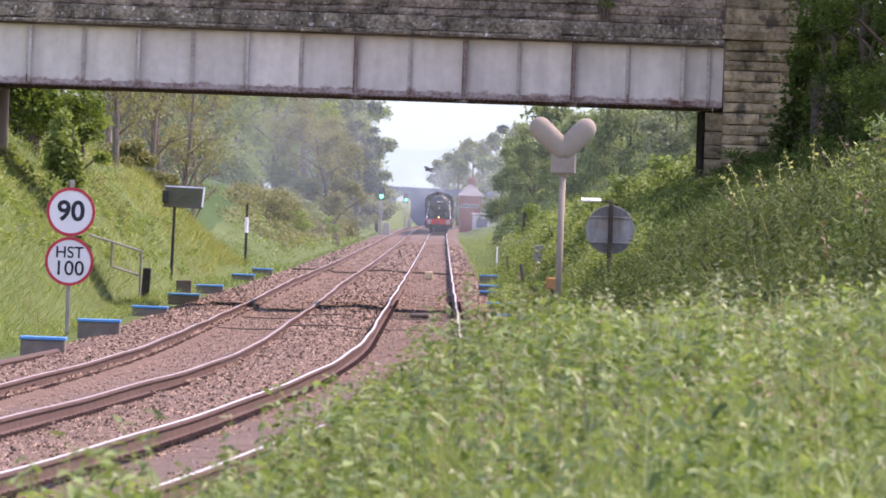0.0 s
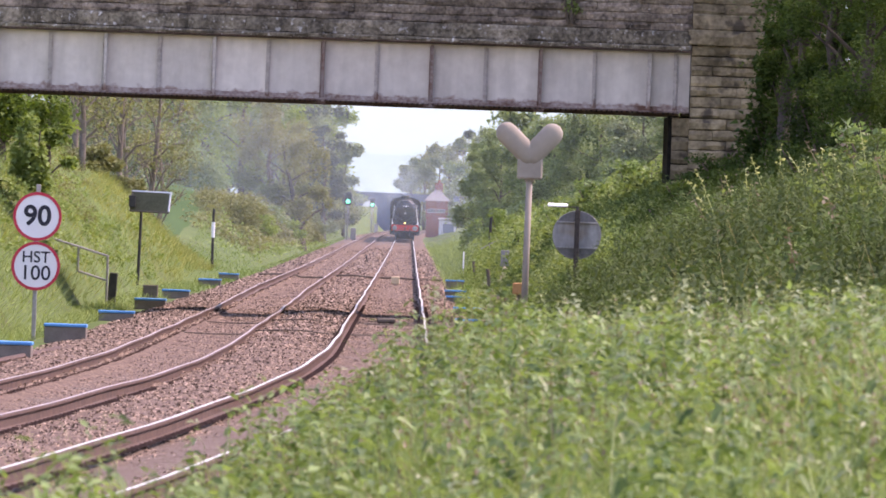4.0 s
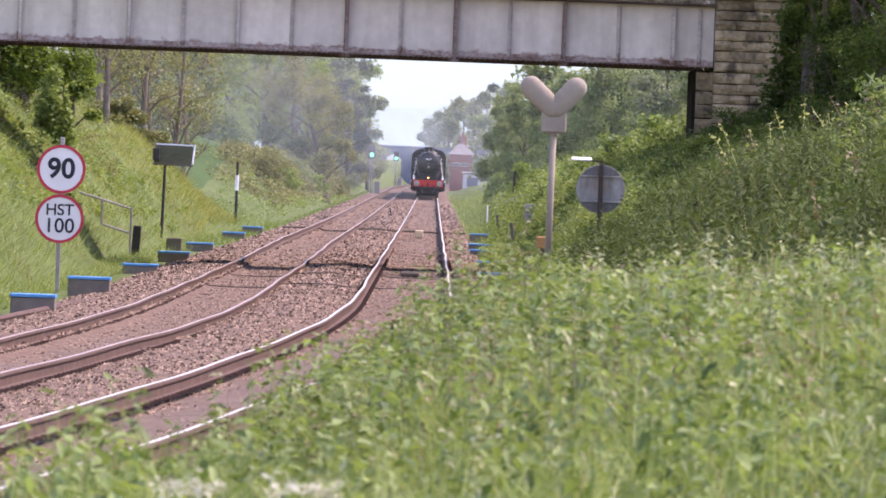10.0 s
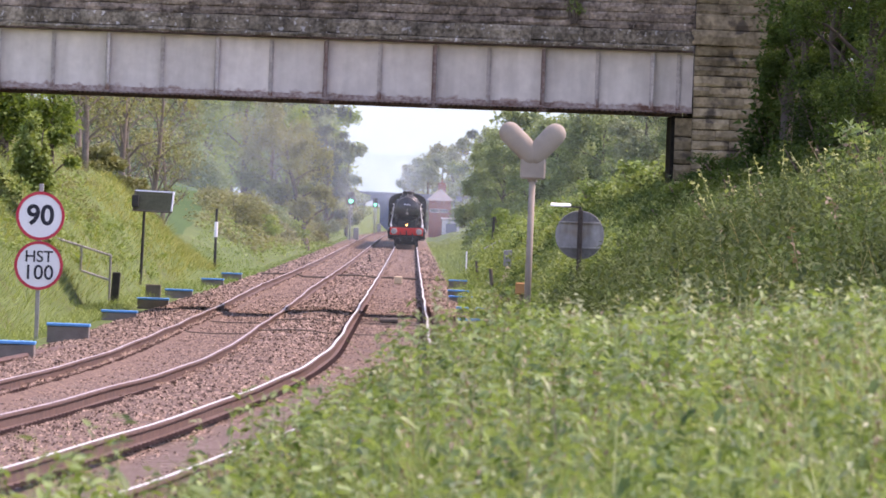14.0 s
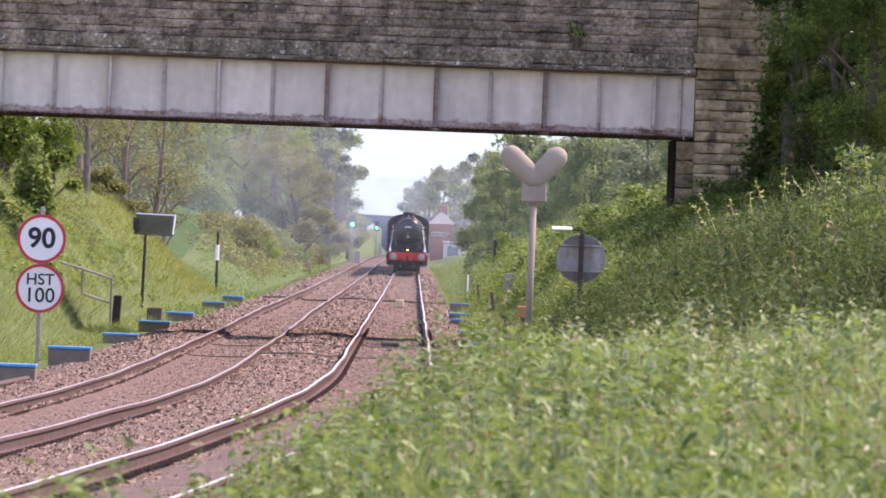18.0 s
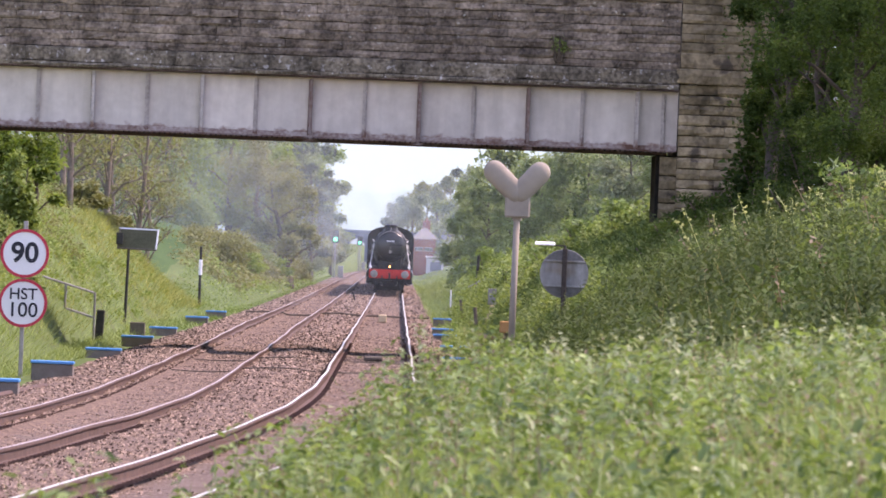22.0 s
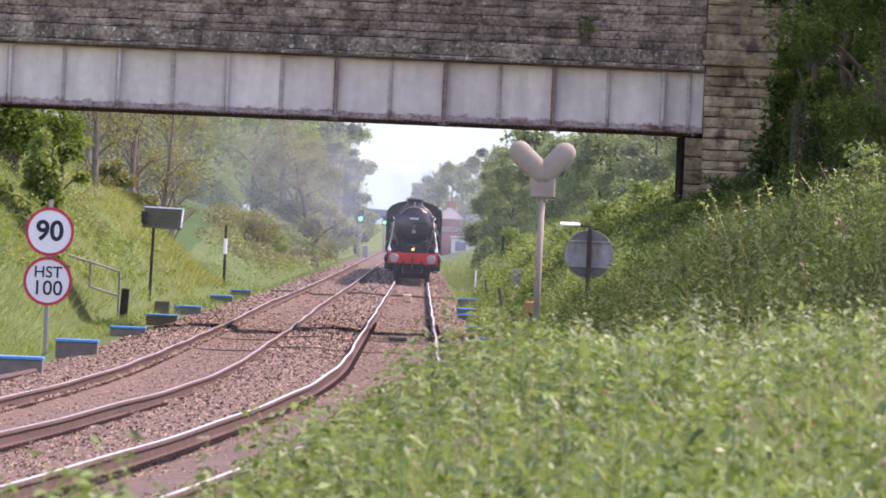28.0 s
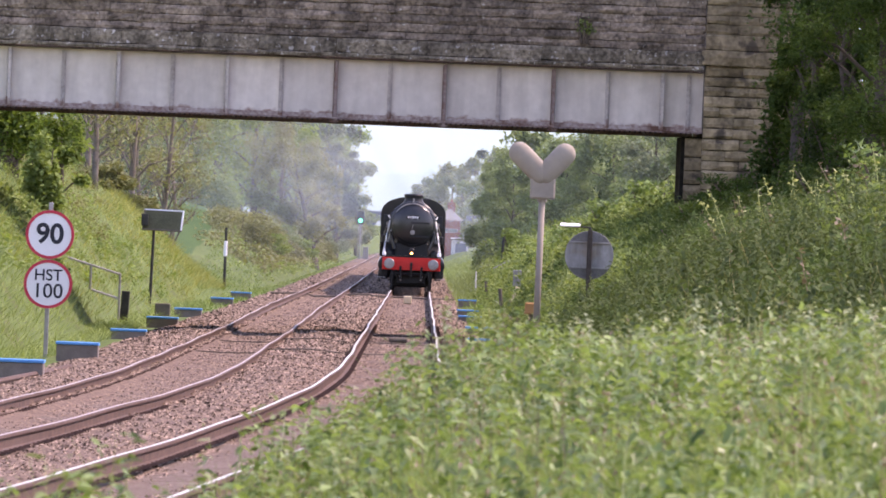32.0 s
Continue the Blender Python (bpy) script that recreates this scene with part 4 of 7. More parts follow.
def build_right_bits():
    def post(name, x, y, h, r, mat, label, lean=0.0, sink=0.3):
        g = ground_at(x, y)
        t = thing(name, (x, y, g), label, "post")
        part("post", tube(BM(), (0, 0, -sink), (lean, 0, h), r, r * 0.9, 10), mat, t)
        return t
    post("fence_post", 3.16, 400.0, 1.75, 0.06, M_DARKSTEEL, "dark slender post on the bank", 0.05)
    post("fence_post", 2.47, 360.0, 0.8, 0.06, M_WOOD, "weathered leaning timber stake", -0.15)
    post("fence_post", 2.48, 300.0, 0.8, 0.06, M_WOOD, "weathered timber stake in the grass", -0.12)
    post("white_stake", 2.29, 420.0, 1.15, 0.035, M_WHITE, "thin white marker stake in the grass")
    hr = thing("handrail", (0, 0, 0), "pale grey sloping handrail on the grass bank", "handrail")
    a, b = Vector((2.70, 380, 1.05)), Vector((4.26, 380, 1.93))
    part("rail_tube", tube(BM(), a, b, 0.024, seg=8), M_PALE, hr)
    for p in (a.lerp(b, 0.22), b):
        part("upright", tube(BM(), p + Vector((0, 0, 0.02)), (p.x, p.y, ground_at(p.x, p.y) - 0.3), 0.04, seg=8), M_STEEL, hr)
    x, y = 2.76, 290.0
    g = ground_at(x, y)
    c = thing("equipment_cabinet", (x, y, g), "small pale grey trackside cabinet on a post", "cabinet")
    part("body", box(BM(), (0, 0, 1.02 - g), (0.24, 0.22, 0.47), bevel=0.02), M_STEEL, c, "pale grey box")
    part("post", tube(BM(), (0, 0, -0.3), (0, 0, 0.95 - g), 0.035, seg=8), M_DARKSTEEL, c)
    x, y = 2.71, 289.0
    g = ground_at(x, y)
    c = thing("cable_cover", (x, y, g), "pale slanting plastic cable cover in the grass", "cable cover")
    part("cover", box(BM(), (0, 0, 0.35), (0.14, 0.1, 0.6), (0, 14, 0), bevel=0.02), M_YELLOW, c)
    x, y = 2.09, 190.0
    g = ground_at(x, y)
    c = thing("marker_post", (x, y, g), "orange-brown block on a short stake among weeds", "post")
    part("stake", box(BM(), (0, 0, 0.15), (0.08, 0.08, 0.95), bevel=0.008), M_WOOD, c)
    part("cap", box(BM(), (0, 0, 0.70), (0.24, 0.24, 0.22), bevel=0.02), M_ORANGE, c, "orange-brown block")
    # magnet ramp between the rails
    x, y = -0.42, 352.0
    z = float(rail_z(y)) - 0.2
    m = thing("track_magnet", (x, y, z), "yellow track magnet between the rails", "track magnet")
    part("casing", box(BM(), (0, 0, 0.12), (0.28, 0.9, 0.26), bevel=0.02), M_YELLOW, m)
    x, y = -0.42, 214.0
    m = thing("track_ramp", (x, y, -0.22), "dark low steel ramp between the rails", "track ramp")
    part("ramp", box(BM(), (0, 0, 0.08), (0.40, 1.2, 0.10), bevel=0.03), M_WOOD, m)
    # a cable across the tracks, and two thin tubes that stand in for shadow lines
    for y, x0, x1, z, r, lab in ((380.0, -5.6, 1.3, -0.165, 0.04, "dark cable run across both tracks"), (211.0, -4.6, 1.2, -0.20, 0.013, "thin dark tube standing in for a shadow line across the tracks"), (190.0, -4.6, 1.6, -0.195, 0.013, "thin dark tube standing in for a shadow line across the tracks")):
        pts = []
        for a in np.linspace(x0, x1, 40):
            low = 0.015 * math.sin(a * 3)
            rise = 0.06 * math.exp(-((a + 1.98) / 0.55) ** 2) - 0.06 * (abs(a - TRACK_L) < 0.6)
            pts.append((a, y + (0.05 if r > 0.03 else 0.3) * math.sin(a), float(rail_z(y)) + z - low + rise))
        tagged(part("cable", pipe(BM(), pts, r), M_WOOD), lab, "cable")
    # small lever stand between the lines
    x, y = -2.0, 500.0
    z = float(rail_z(y)) - 0.2
    s = thing("track_stake", (x, y, z), "short leaning dark stake between the two tracks", "stake")
    part("stake", tube(BM(), (0.04, 0, -0.1), (-0.08, 0, 0.38), 0.035, seg=8), M_DARKSTEEL, s)


build_right_bits()


def build_signal():
    x, y = -5.52, 900.0
    g = ground_at(x, y)
    s = thing("railway_signal", (x, y, g), "colour light signal showing green on a grey post", "signal")
    part("post", tube(BM(), (0, 0, -0.3), (0, 0, 3.5 - g), 0.09, 0.08, 10), M_STEEL, s)
    head = part("head", box(BM(), (0, 0, 3.86 - g), (0.62, 0.25, 1.15), bevel=0.06), M_INK, s, "black signal head")
    lens = part("lens", turned(BM(), [(-0.15, 0.15), (-0.13, 0.2), (0.0, 0.2)], 20), M_GREEN, head, "lit green lens")
    lens.matrix_basis = pose(0, -0.02, 3.62 - g)
    part("hood", box(BM(), (0, -0.25, 3.93 - g), (0.5, 0.3, 0.03)), M_DARKSTEEL, head)
    part("upper_lens", turned(BM(), [(-0.14, 0.18), (0.0, 0.18)], 16), M_GLASS, head).matrix_basis = pose(0, -0.02, 4.12 - g)
    for dx in (-0.18, 0.18):
        part("ladder_rail", tube(BM(), (dx, 0.3, -0.2), (dx, 0.2, 3.4 - g), 0.03, seg=6), M_STEEL, s)
    part("cabinet", box(BM(), (0.55, 0, 0.6), (0.5, 0.4, 1.2), bevel=0.03), M_STEEL, s, "grey cabinet")
    tagged(s, group="signals")
    copy_thing(s, pose(-4.65, 1250.0, ground_at(-4.65, 1250.0)))


build_signal()


def build_signal_box():
    x, y = 3.35, 1150.0
    g = ground_at(x, y)
    h = thing("signal_box", (x - 0.3, y, g), "two-storey red brick signal box with a hipped grey roof", "signal box")
    z0 = -0.5
    part("lower_wall", box(BM(), (0, 2.0, (2.0 + z0) / 2), (2.4, 4.0, 2.0 - z0), bevel=0.02), M_BRICK, h, "red brick lower storey")
    up = part("upper_wall", box(BM(), (0, 2.0, 2.95), (2.5, 4.1, 1.9), bevel=0.02), M_BRICK, h, "red brick upper storey")
    for dx in (-0.62, 0.45):
        w = part("window", box(BM(), (dx, -0.06, 2.7), (0.95, 0.06, 0.42)), M_RENDER, up, "white-framed window")
        for i in (-1, 0, 1):
            part("pane", box(BM(), (dx + i * 0.3, -0.09, 2.7), (0.25, 0.03, 0.34)), M_GLASS, w)
    bm = BM()
    e = [bm.verts.new(p) for p in ((-1.55, -0.3, 3.85), (1.55, -0.3, 3.85), (1.55, 4.3, 3.85), (-1.55, 4.3, 3.85), (-0.2, 1.6, 5.15), (0.2, 1.6, 5.15))]
    for f in ((0, 1, 5, 4), (1, 2, 5), (2, 3, 4, 5), (3, 0, 4), (3, 2, 1, 0)):
        bm.faces.new([e[i] for i in f])
    roof = part("roof", bm, M_SLATE, h, "pale hipped slate roof")
    part("chimney", box(BM(), (0.15, 2.0, 5.3), (0.9, 0.7, 1.2), bevel=0.03), M_BRICK, roof, "red brick chimney")
    part("chimney_pot", tube(BM(), (0.15, 2.0, 5.85), (0.15, 2.0, 6.25), 0.16, 0.12, 10), M_BRICK, roof)
    hut = thing("lineside_hut", (4.2, 1120.0, ground_at(4.2, 1120.0)), "small white hut with a dark slab for the shade inside the opening beside the signal box", "hut")
    part("wall", box(BM(), (0, 1.0, 0.55), (1.9, 2.0, 1.7), bevel=0.02), M_RENDER, hut)
    # dark slab on the solid wall stands in for a shaded opening
    part("opening", box(BM(), (0.1, -0.02, 0.45), (1.2, 0.06, 1.0)), M_HAZEBRICK, hut, "dark slab for the shade inside the opening")
    part("roof", box(BM(), (0, 1.0, 1.45), (2.1, 2.3, 0.12), (4, 0, 0)), M_SLATE, hut)


build_signal_box()


def build_far_bridge():
    x, y = 0.0, 1420.0
    b = thing("far_bridge", (0, y, float(rail_z(y)) - 1.4), "distant brick overbridge with arches, coloured blue-grey for haze", "bridge")
    out = [(-16, 6.2), (-9, 6.5), (-6.2, 6.3), (9, 5.9), (9, -1)]
    def arch(x0, x1, top, n=10):
        c, r = (x0 + x1) / 2, (x1 - x0) / 2
        return [(x1, -1), (x1, top - r)] + [(c + r * math.cos(math.pi * i / n), top - r * 0.5 + r * 0.5 * math.sin(math.pi * i / n)) for i in range(1, n)] + [(x0, top - r), (x0, -1)]
    bm = BM()
    for x0, x1, zb in ((-16, -6.8, -1), (-4.6, -2.4, -1), (6.0, 12, -1)):
        box(bm, ((x0 + x1) / 2, 3, (5.0 + zb) / 2), (x1 - x0, 6, 5.0 - zb))
    part("pier_wall", bm, M_HAZEBRICK, b)
    bm = BM()
    extruded(bm, [(-16, 4.2), (-7.0, 4.2), (-6.4, 5.0), (-5.7, 5.3), (-5.0, 5.0), (-4.4, 4.2), (-2.2, 4.0), (-0.5, 5.0), (1.8, 5.4), (4.2, 5.0), (6, 4.0), (12, 4.2), (12, 6.0), (4, 6.4), (-8, 6.5), (-16, 5.9)], -0.05, 6.05)
    part("spandrel", bm, M_HAZEBRICK, b)


build_far_bridge()


# ---- steam locomotive ----
def build_engine():
    e = thing("steam_locomotive", (0, 0, 0), "black steam locomotive with red buffer beam, lit headlamp and tender", "locomotive")
    # frames and front
    part("buffer_beam", box(BM(), (0, 0.62, 1.06), (2.28, 0.06, 0.50), bevel=0.015), M_BEAMRED, e, "red buffer beam")
    for s in (-1, 1):
        bf = part("buffer", turned(BM(), [(0.55, 0.16), (0.30, 0.16), (0.28, 0.10), (0.06, 0.10), (0.05, 0.20), (0.01, 0.21), (0.0, 0.18)], 28), M_BUFFER, e, "worn steel buffer", True)
        bf.matrix_basis = pose(s * 0.864, 0.03, 1.05)
        part("guard_iron", box(BM(), (s * 0.75, 0.72, 0.45), (0.06, 0.08, 0.75), (0, -s * 4, 0)), M_SOOT, e)
        part("step", box(BM(), (s * 1.12, 0.9, 0.62), (0.30, 0.25, 0.05)), M_SOOT, e)
        part("lamp_iron", box(BM(), (s * 1.08, 0.66, 1.42), (0.16, 0.12, 0.22), bevel=0.05), M_WHITE, e, "small white lamp")
        part("lamp_spike", box(BM(), (s * 1.08, 0.66, 1.58), (0.07, 0.06, 0.12), bevel=0.01), M_WHITE, e)
        part("hose", tube(BM(), (s * 0.42, 0.56, 0.95), (s * 0.40, 0.54, 0.45), 0.045, seg=8), M_SOOT, e, "hanging brake hose")
    part("coupling_hook", box(BM(), (0, 0.5, 1.03), (0.10, 0.24, 0.2), bevel=0.02), M_SOOT, e)
    part("screw_coupling", tube(BM(), (0.0, 0.42, 1.0), (0, 0.46, 0.55), 0.05, seg=8), M_SOOT, e)
    lamp = part("headlamp", box(BM(), (0, 0.58, 1.52), (0.20, 0.2, 0.32), bevel=0.04), M_SOOT, e, "oil-style headlamp")
    part("lens", turned(BM(), [(0.0, 0.02), (-0.01, 0.038), (0.06, 0.048)], 20), M_LAMP, lamp, "glowing warm lens").matrix_basis = pose(0, 0.46, 1.48)
    part("front_platform", box(BM(), (0, 1.15, 1.35), (2.52, 1.1, 0.05)), M_BLACK, e)
    part("front_apron", box(BM(), (0, 1.75, 1.58), (2.2, 0.05, 0.55), (-42, 0, 0)), M_SOOT, e)
    # running plates stepping up over the cylinders
    for s in (-1, 1):
        bm = box(BM(), (s * 1.0, 6.2, 1.86), (0.56, 8.6, 0.05))
        box(bm, (s * 1.26, 6.2, 1.79), (0.03, 8.6, 0.16))
        part("running_plate", bm, M_BLACK, e)
        cyl = part("cylinder", turned(BM(), [(1.55, 0.20), (1.57, 0.36), (1.62, 0.385), (2.7, 0.385), (2.75, 0.30)], 28), M_BLACK, e, "rounded black cylinder casing", True)
        cyl.matrix_basis = pose(s * 0.93, 0, 0.92, 3)
        vc = part("valve_chest", turned(BM(), [(1.5, 0.10), (1.55, 0.22), (2.8, 0.22)], 20), M_BLACK, e, "", True)
        vc.matrix_basis = pose(s * 0.92, 0, 1.42)
        sp = part("steam_pipe", tube(BM(), (s * 0.92, 2.1, 1.6), (s * 0.72, 2.1, 2.45), 0.13, 0.13, 14), M_BLACK, e)
        part("frame_plate", box(BM(), (s * 0.62, 6.0, 0.95), (0.03, 10.6, 0.75)), M_SOOT, e)
        part("connecting_rod", box(BM(), (s * 1.08, 5.0, 0.85), (0.06, 4.6, 0.14), (1.5, 0, 0), bevel=0.01), M_BUFFER, e)
        part("coupling_rod", box(BM(), (s * 1.0, 6.3, 0.75), (0.06, 4.9, 0.13), bevel=0.01), M_BUFFER, e)
        # handrail along smokebox and boiler, with the pipe that sweeps down beside the smokebox
        bm = BM()
        tube(bm, (s * 0.93, 1.25, 2.85), (s * 0.98, 8.2, 2.95), 0.022, seg=8)
        for y in (1.5, 3.0, 4.6, 6.2, 7.8):
            tube(bm, (s * 0.84, y, 2.82), (s * 0.95, y, 2.87), 0.016, seg=6)
        part("handrail", bm, M_HIGHLIGHT, e, "steel handrail in a pale highlight colour", True)
        bm = BM()
        pts = [(s * 1.14, 1.3, 1.42), (s * 1.04, 1.6, 1.9), (s * 0.98, 1.9, 2.3), (s * 0.90, 2.1, 2.75)]
        for a, b in zip(pts, pts[1:]):
            tube(bm, a, b, 0.035, seg=8)
        part("drain_pipe", bm, M_HIGHLIGHT, e, "pipe sloping down beside the smokebox, pale to show as a highlight", True)
        part("ejector", tube(BM(), (s * 0.97, 2.2, 2.62), (s * 0.97, 2.9, 2.62), 0.09, seg=12), M_BUFFER, e)
        part("cylinder_cover", box(BM(), (s * 1.05, 2.1, 0.69), (0.46, 1.2, 0.50), bevel=0.12), M_SOOT, e)
        part("splasher", box(BM(), (s * 1.0, 5.0, 1.95), (0.36, 1.5, 0.22), bevel=0.08), M_BLACK, e)
        # outside pipework, drain cocks and the edge of the front steps
        part("drain_cock", tube(BM(), (s * 0.46, 0.95, 0.62), (s * 0.40, 0.62, 0.42), 0.035, seg=8), M_BUFFER, e, "worn steel drain pipe")
        part("step_plate", box(BM(), (s * 1.16, 0.78, 0.50), (0.34, 0.2, 0.035), bevel=0.008), M_BUFFER, e, "worn footstep")
        part("step_hanger", box(BM(), (s * 1.20, 0.86, 0.80), (0.05, 0.05, 0.62)), M_SOOT, e)
        part("smokebox_flare", tube(BM(), (s * 0.70, 1.42, 1.62), (s * 0.88, 1.42, 2.30), 0.07, 0.05, 10), M_SHEEN, e)
        part("snifting_valve", turned(BM(), [(3.28, 0.10), (3.42, 0.12), (3.48, 0.05)], 12, "Z", (s * 0.50, 1.75, -0.16)), M_HIGHLIGHT, e, "small steel valve")
        part("sandbox", box(BM(), (s * 1.08, 3.6, 2.02), (0.32, 0.5, 0.34), bevel=0.05), M_BLACK, e)
        part("injector_pipe", pipe(BM(), [(s * 1.02, 3.0, 2.5), (s * 1.06, 4.5, 2.35), (s * 1.10, 6.5, 2.3), (s * 1.12, 9.0, 2.1)], 0.04, 8), M_BUFFER, e, "pale pipe along the boiler", True)
    # dark box that closes the bright gap below the buffer beam
    part("bogie_frame", box(BM(), (0, 1.5, 0.56), (1.2, 0.9, 0.6), bevel=0.05), M_SOOT, e)
    # smokebox, door, boiler
    Z = 2.64
    sb = part("smokebox", turned(BM(), [(1.36, 0.70), (1.36, 0.87), (1.40, 0.90), (3.2, 0.90)], 48), M_SHEEN, e, "black smokebox with an oily sheen", True)
    sb.matrix_basis = pose(0, 0, Z)
    door = part("smokebox_door", turned(BM(), [(1.10, 0.05), (1.12, 0.30), (1.17, 0.52), (1.25, 0.70), (1.34, 0.80), (1.36, 0.81)], 40), M_SHEEN, e, "domed smokebox door", True)
    door.matrix_basis = pose(0, 0, Z - 0.02)
    part("door_dart", box(BM(), (0, 1.07, -0.1), (0.03, 0.06, 0.18), (0, 12, 0), bevel=0.01), M_BUFFER, door, "steel door handle")
    for zz in (0.06, -0.48):
        part("hinge_strap", box(BM(), (0.28, 1.13, zz), (0.75, 0.04, 0.06), (0, 0, 8)), M_SOOT, door)
    plate = part("number_plate", box(BM(), (0, 1.12, 0.28), (0.52, 0.06, 0.13)), M_BLACK, door, "black plate with pale plain bars")
    for i in range(5):
        part("bar", box(BM(), (-0.18 + 0.09 * i, 1.085, 0.28), (0.05, 0.012, 0.085)), M_WHITE, plate)
    part("shed_plate", turned(BM(), [(1.09, 0.085), (1.13, 0.095)], 16), M_BUFFER, door, "small oval plate").matrix_basis = pose(0, 0, -0.32)
    bar = BM()
    for i in range(9):
        a0, a1 = math.radians(35 + 110 * i / 9), math.radians(35 + 110 * (i + 1) / 9)
        tube(bar, (0.80 * math.cos(a0), 1.30, Z + 0.80 * math.sin(a0)), (0.80 * math.cos(a1), 1.30, Z + 0.80 * math.sin(a1)), 0.02, seg=6)
    part("door_handrail", bar, M_BUFFER, e, "curved steel handrail over the door")
    boiler = part("boiler", turned(BM(), [(3.2, 0.80), (3.22, 0.84), (6.5, 0.90), (9.2, 0.94)], 48), M_BLACK, e, "glossy black boiler", True)
    boiler.matrix_basis = pose(0, 0, Z + 0.02)
    part("firebox", box(BM(), (0, 8.9, 2.35), (1.9, 2.6, 2.0), bevel=0.35), M_BLACK, e)
    for y in (3.9, 5.2, 6.5):
        ring = part("boiler_band", turned(BM(), [(y, 0.89 + 0.013 * (y - 3.9)), (y + 0.06, 0.89 + 0.013 * (y - 3.9))], 48), M_BLACK, boiler, "", True)
    part("chimney", turned(BM(), [(3.34, 0.50), (3.50, 0.40), (3.60, 0.36), (3.68, 0.35), (3.73, 0.385), (3.79, 0.38), (3.82, 0.34), (3.83, 0.26), (3.70, 0.25)], 28, "Z", (0, 2.25, 0)), M_SOOT, e, "short wide black chimney", True)
    part("dome", turned(BM(), [(3.3, 0.48), (3.42, 0.42), (3.55, 0.38), (3.66, 0.28), (3.70, 0.10)], 24, "Z", (0, 5.8, 0)), M_BLACK, e, "black dome", True)
    part("top_feed", box(BM(), (0, 4.4, 3.5), (0.8, 0.5, 0.3), bevel=0.12), M_BLACK, e)
    # this box and the next are solid black, filling in shade under the engine
    part("bogie_truck", box(BM(), (0, 2.6, 0.46), (1.36, 2.6, 0.62), bevel=0.06), M_SOOT, e, "black bogie frame")
    part("underside_block", box(BM(), (0, 6.6, 0.50), (1.30, 4.6, 0.66), bevel=0.05), M_SOOT, e)
    part("drag_bar", tube(BM(), (-0.62, 0.72, 0.66), (0.62, 0.72, 0.66), 0.05, seg=8), M_SOOT, e, "black bar under the buffer beam")
    part("lamp_bracket", box(BM(), (0, 1.22, Z + 0.93), (0.06, 0.06, 0.16), bevel=0.01), M_BUFFER, e)
    part("saddle", box(BM(), (0, 2.2, 1.55), (1.3, 1.5, 0.7), bevel=0.05), M_SOOT, e)
    # cab
    out = [(-1.30, 1.3), (1.30, 1.3), (1.31, 3.05)]
    for i in range(13):
        a = math.radians(8 + 164 * i / 12)
        out.append((1.30 * math.cos(a), 3.04 + 0.71 * math.sin(a) ** 0.8))
    out.append((-1.31, 3.05))
    cab = part("cab", extruded(BM(), out, 10.2, 12.6), M_BLACK, e, "black cab with a rounded roof")
    for s in (-1, 1):
        part("spectacle", box(BM(), (s * 1.03, 10.17, 2.75), (0.32, 0.03, 0.5), bevel=0.02), M_GLASS, cab, "cab front window")
    # tender
    tout = [(-1.25, 0.9), (1.25, 0.9), (1.30, 2.3), (1.18, 2.75), (1.0, 3.0), (-1.0, 3.0), (-1.18, 2.75), (-1.30, 2.3)]
    part("tender", extruded(BM(), tout, 13.0, 19.5), M_BLACK, e, "black tender with coal")
    coal = BM()
    bmesh.ops.create_icosphere(coal, subdivisions=3, radius=1.0, matrix=pose(0, 15.4, 2.95) @ Matrix.Diagonal((0.9, 2.0, 0.5, 1)))
    for v in coal.verts:
        v.co += Vector(noise.noise_vector(v.co * 6)) * 0.09
    part("coal_heap", coal, M_SOOT, e, "heap of coal")
    return e


engine = build_engine()


def wheelset(parent, y, r, half=0.75, spokes=14):
    bm = BM()
    for s in (-1, 1):
        turned(bm, [(s * (half - 0.06), r + 0.025), (s * (half - 0.035), r), (s * (half + 0.07), r - 0.01), (s * (half + 0.07), r - 0.08), (s * (half - 0.06), r - 0.08)], 36, "X", closed=False)
        for i in range(spokes):
            a = 2 * math.pi * i / spokes
            tube(bm, (s * half, 0.1 * math.cos(a), 0.1 * math.sin(a)), (s * half, (r - 0.06) * math.cos(a), (r - 0.06) * math.sin(a)), 0.04, 0.03, 6, False)
        turned(bm, [(s * (half - 0.08), 0.16), (s * (half + 0.09), 0.16)], 16, "X")
    tube(bm, (-half, 0, 0), (half, 0, 0), 0.08, seg=10)
    w = part("wheelset", bm, M_SOOT, parent, "spoked wheels on their axle")
    w.location = (0, y, r)
    return w


WHEELS = [(wheelset(engine, y, 0.914, 0.75), y, 0.914) for y in (4.5, 6.6, 9.0)] + [(wheelset(engine, y, 0.50, 0.75, 10), y, 0.50) for y in (1.3, 3.2)] + [(wheelset(engine, y, 0.65, 0.75, 12), y, 0.65) for y in (14.0, 16.2, 18.4)]


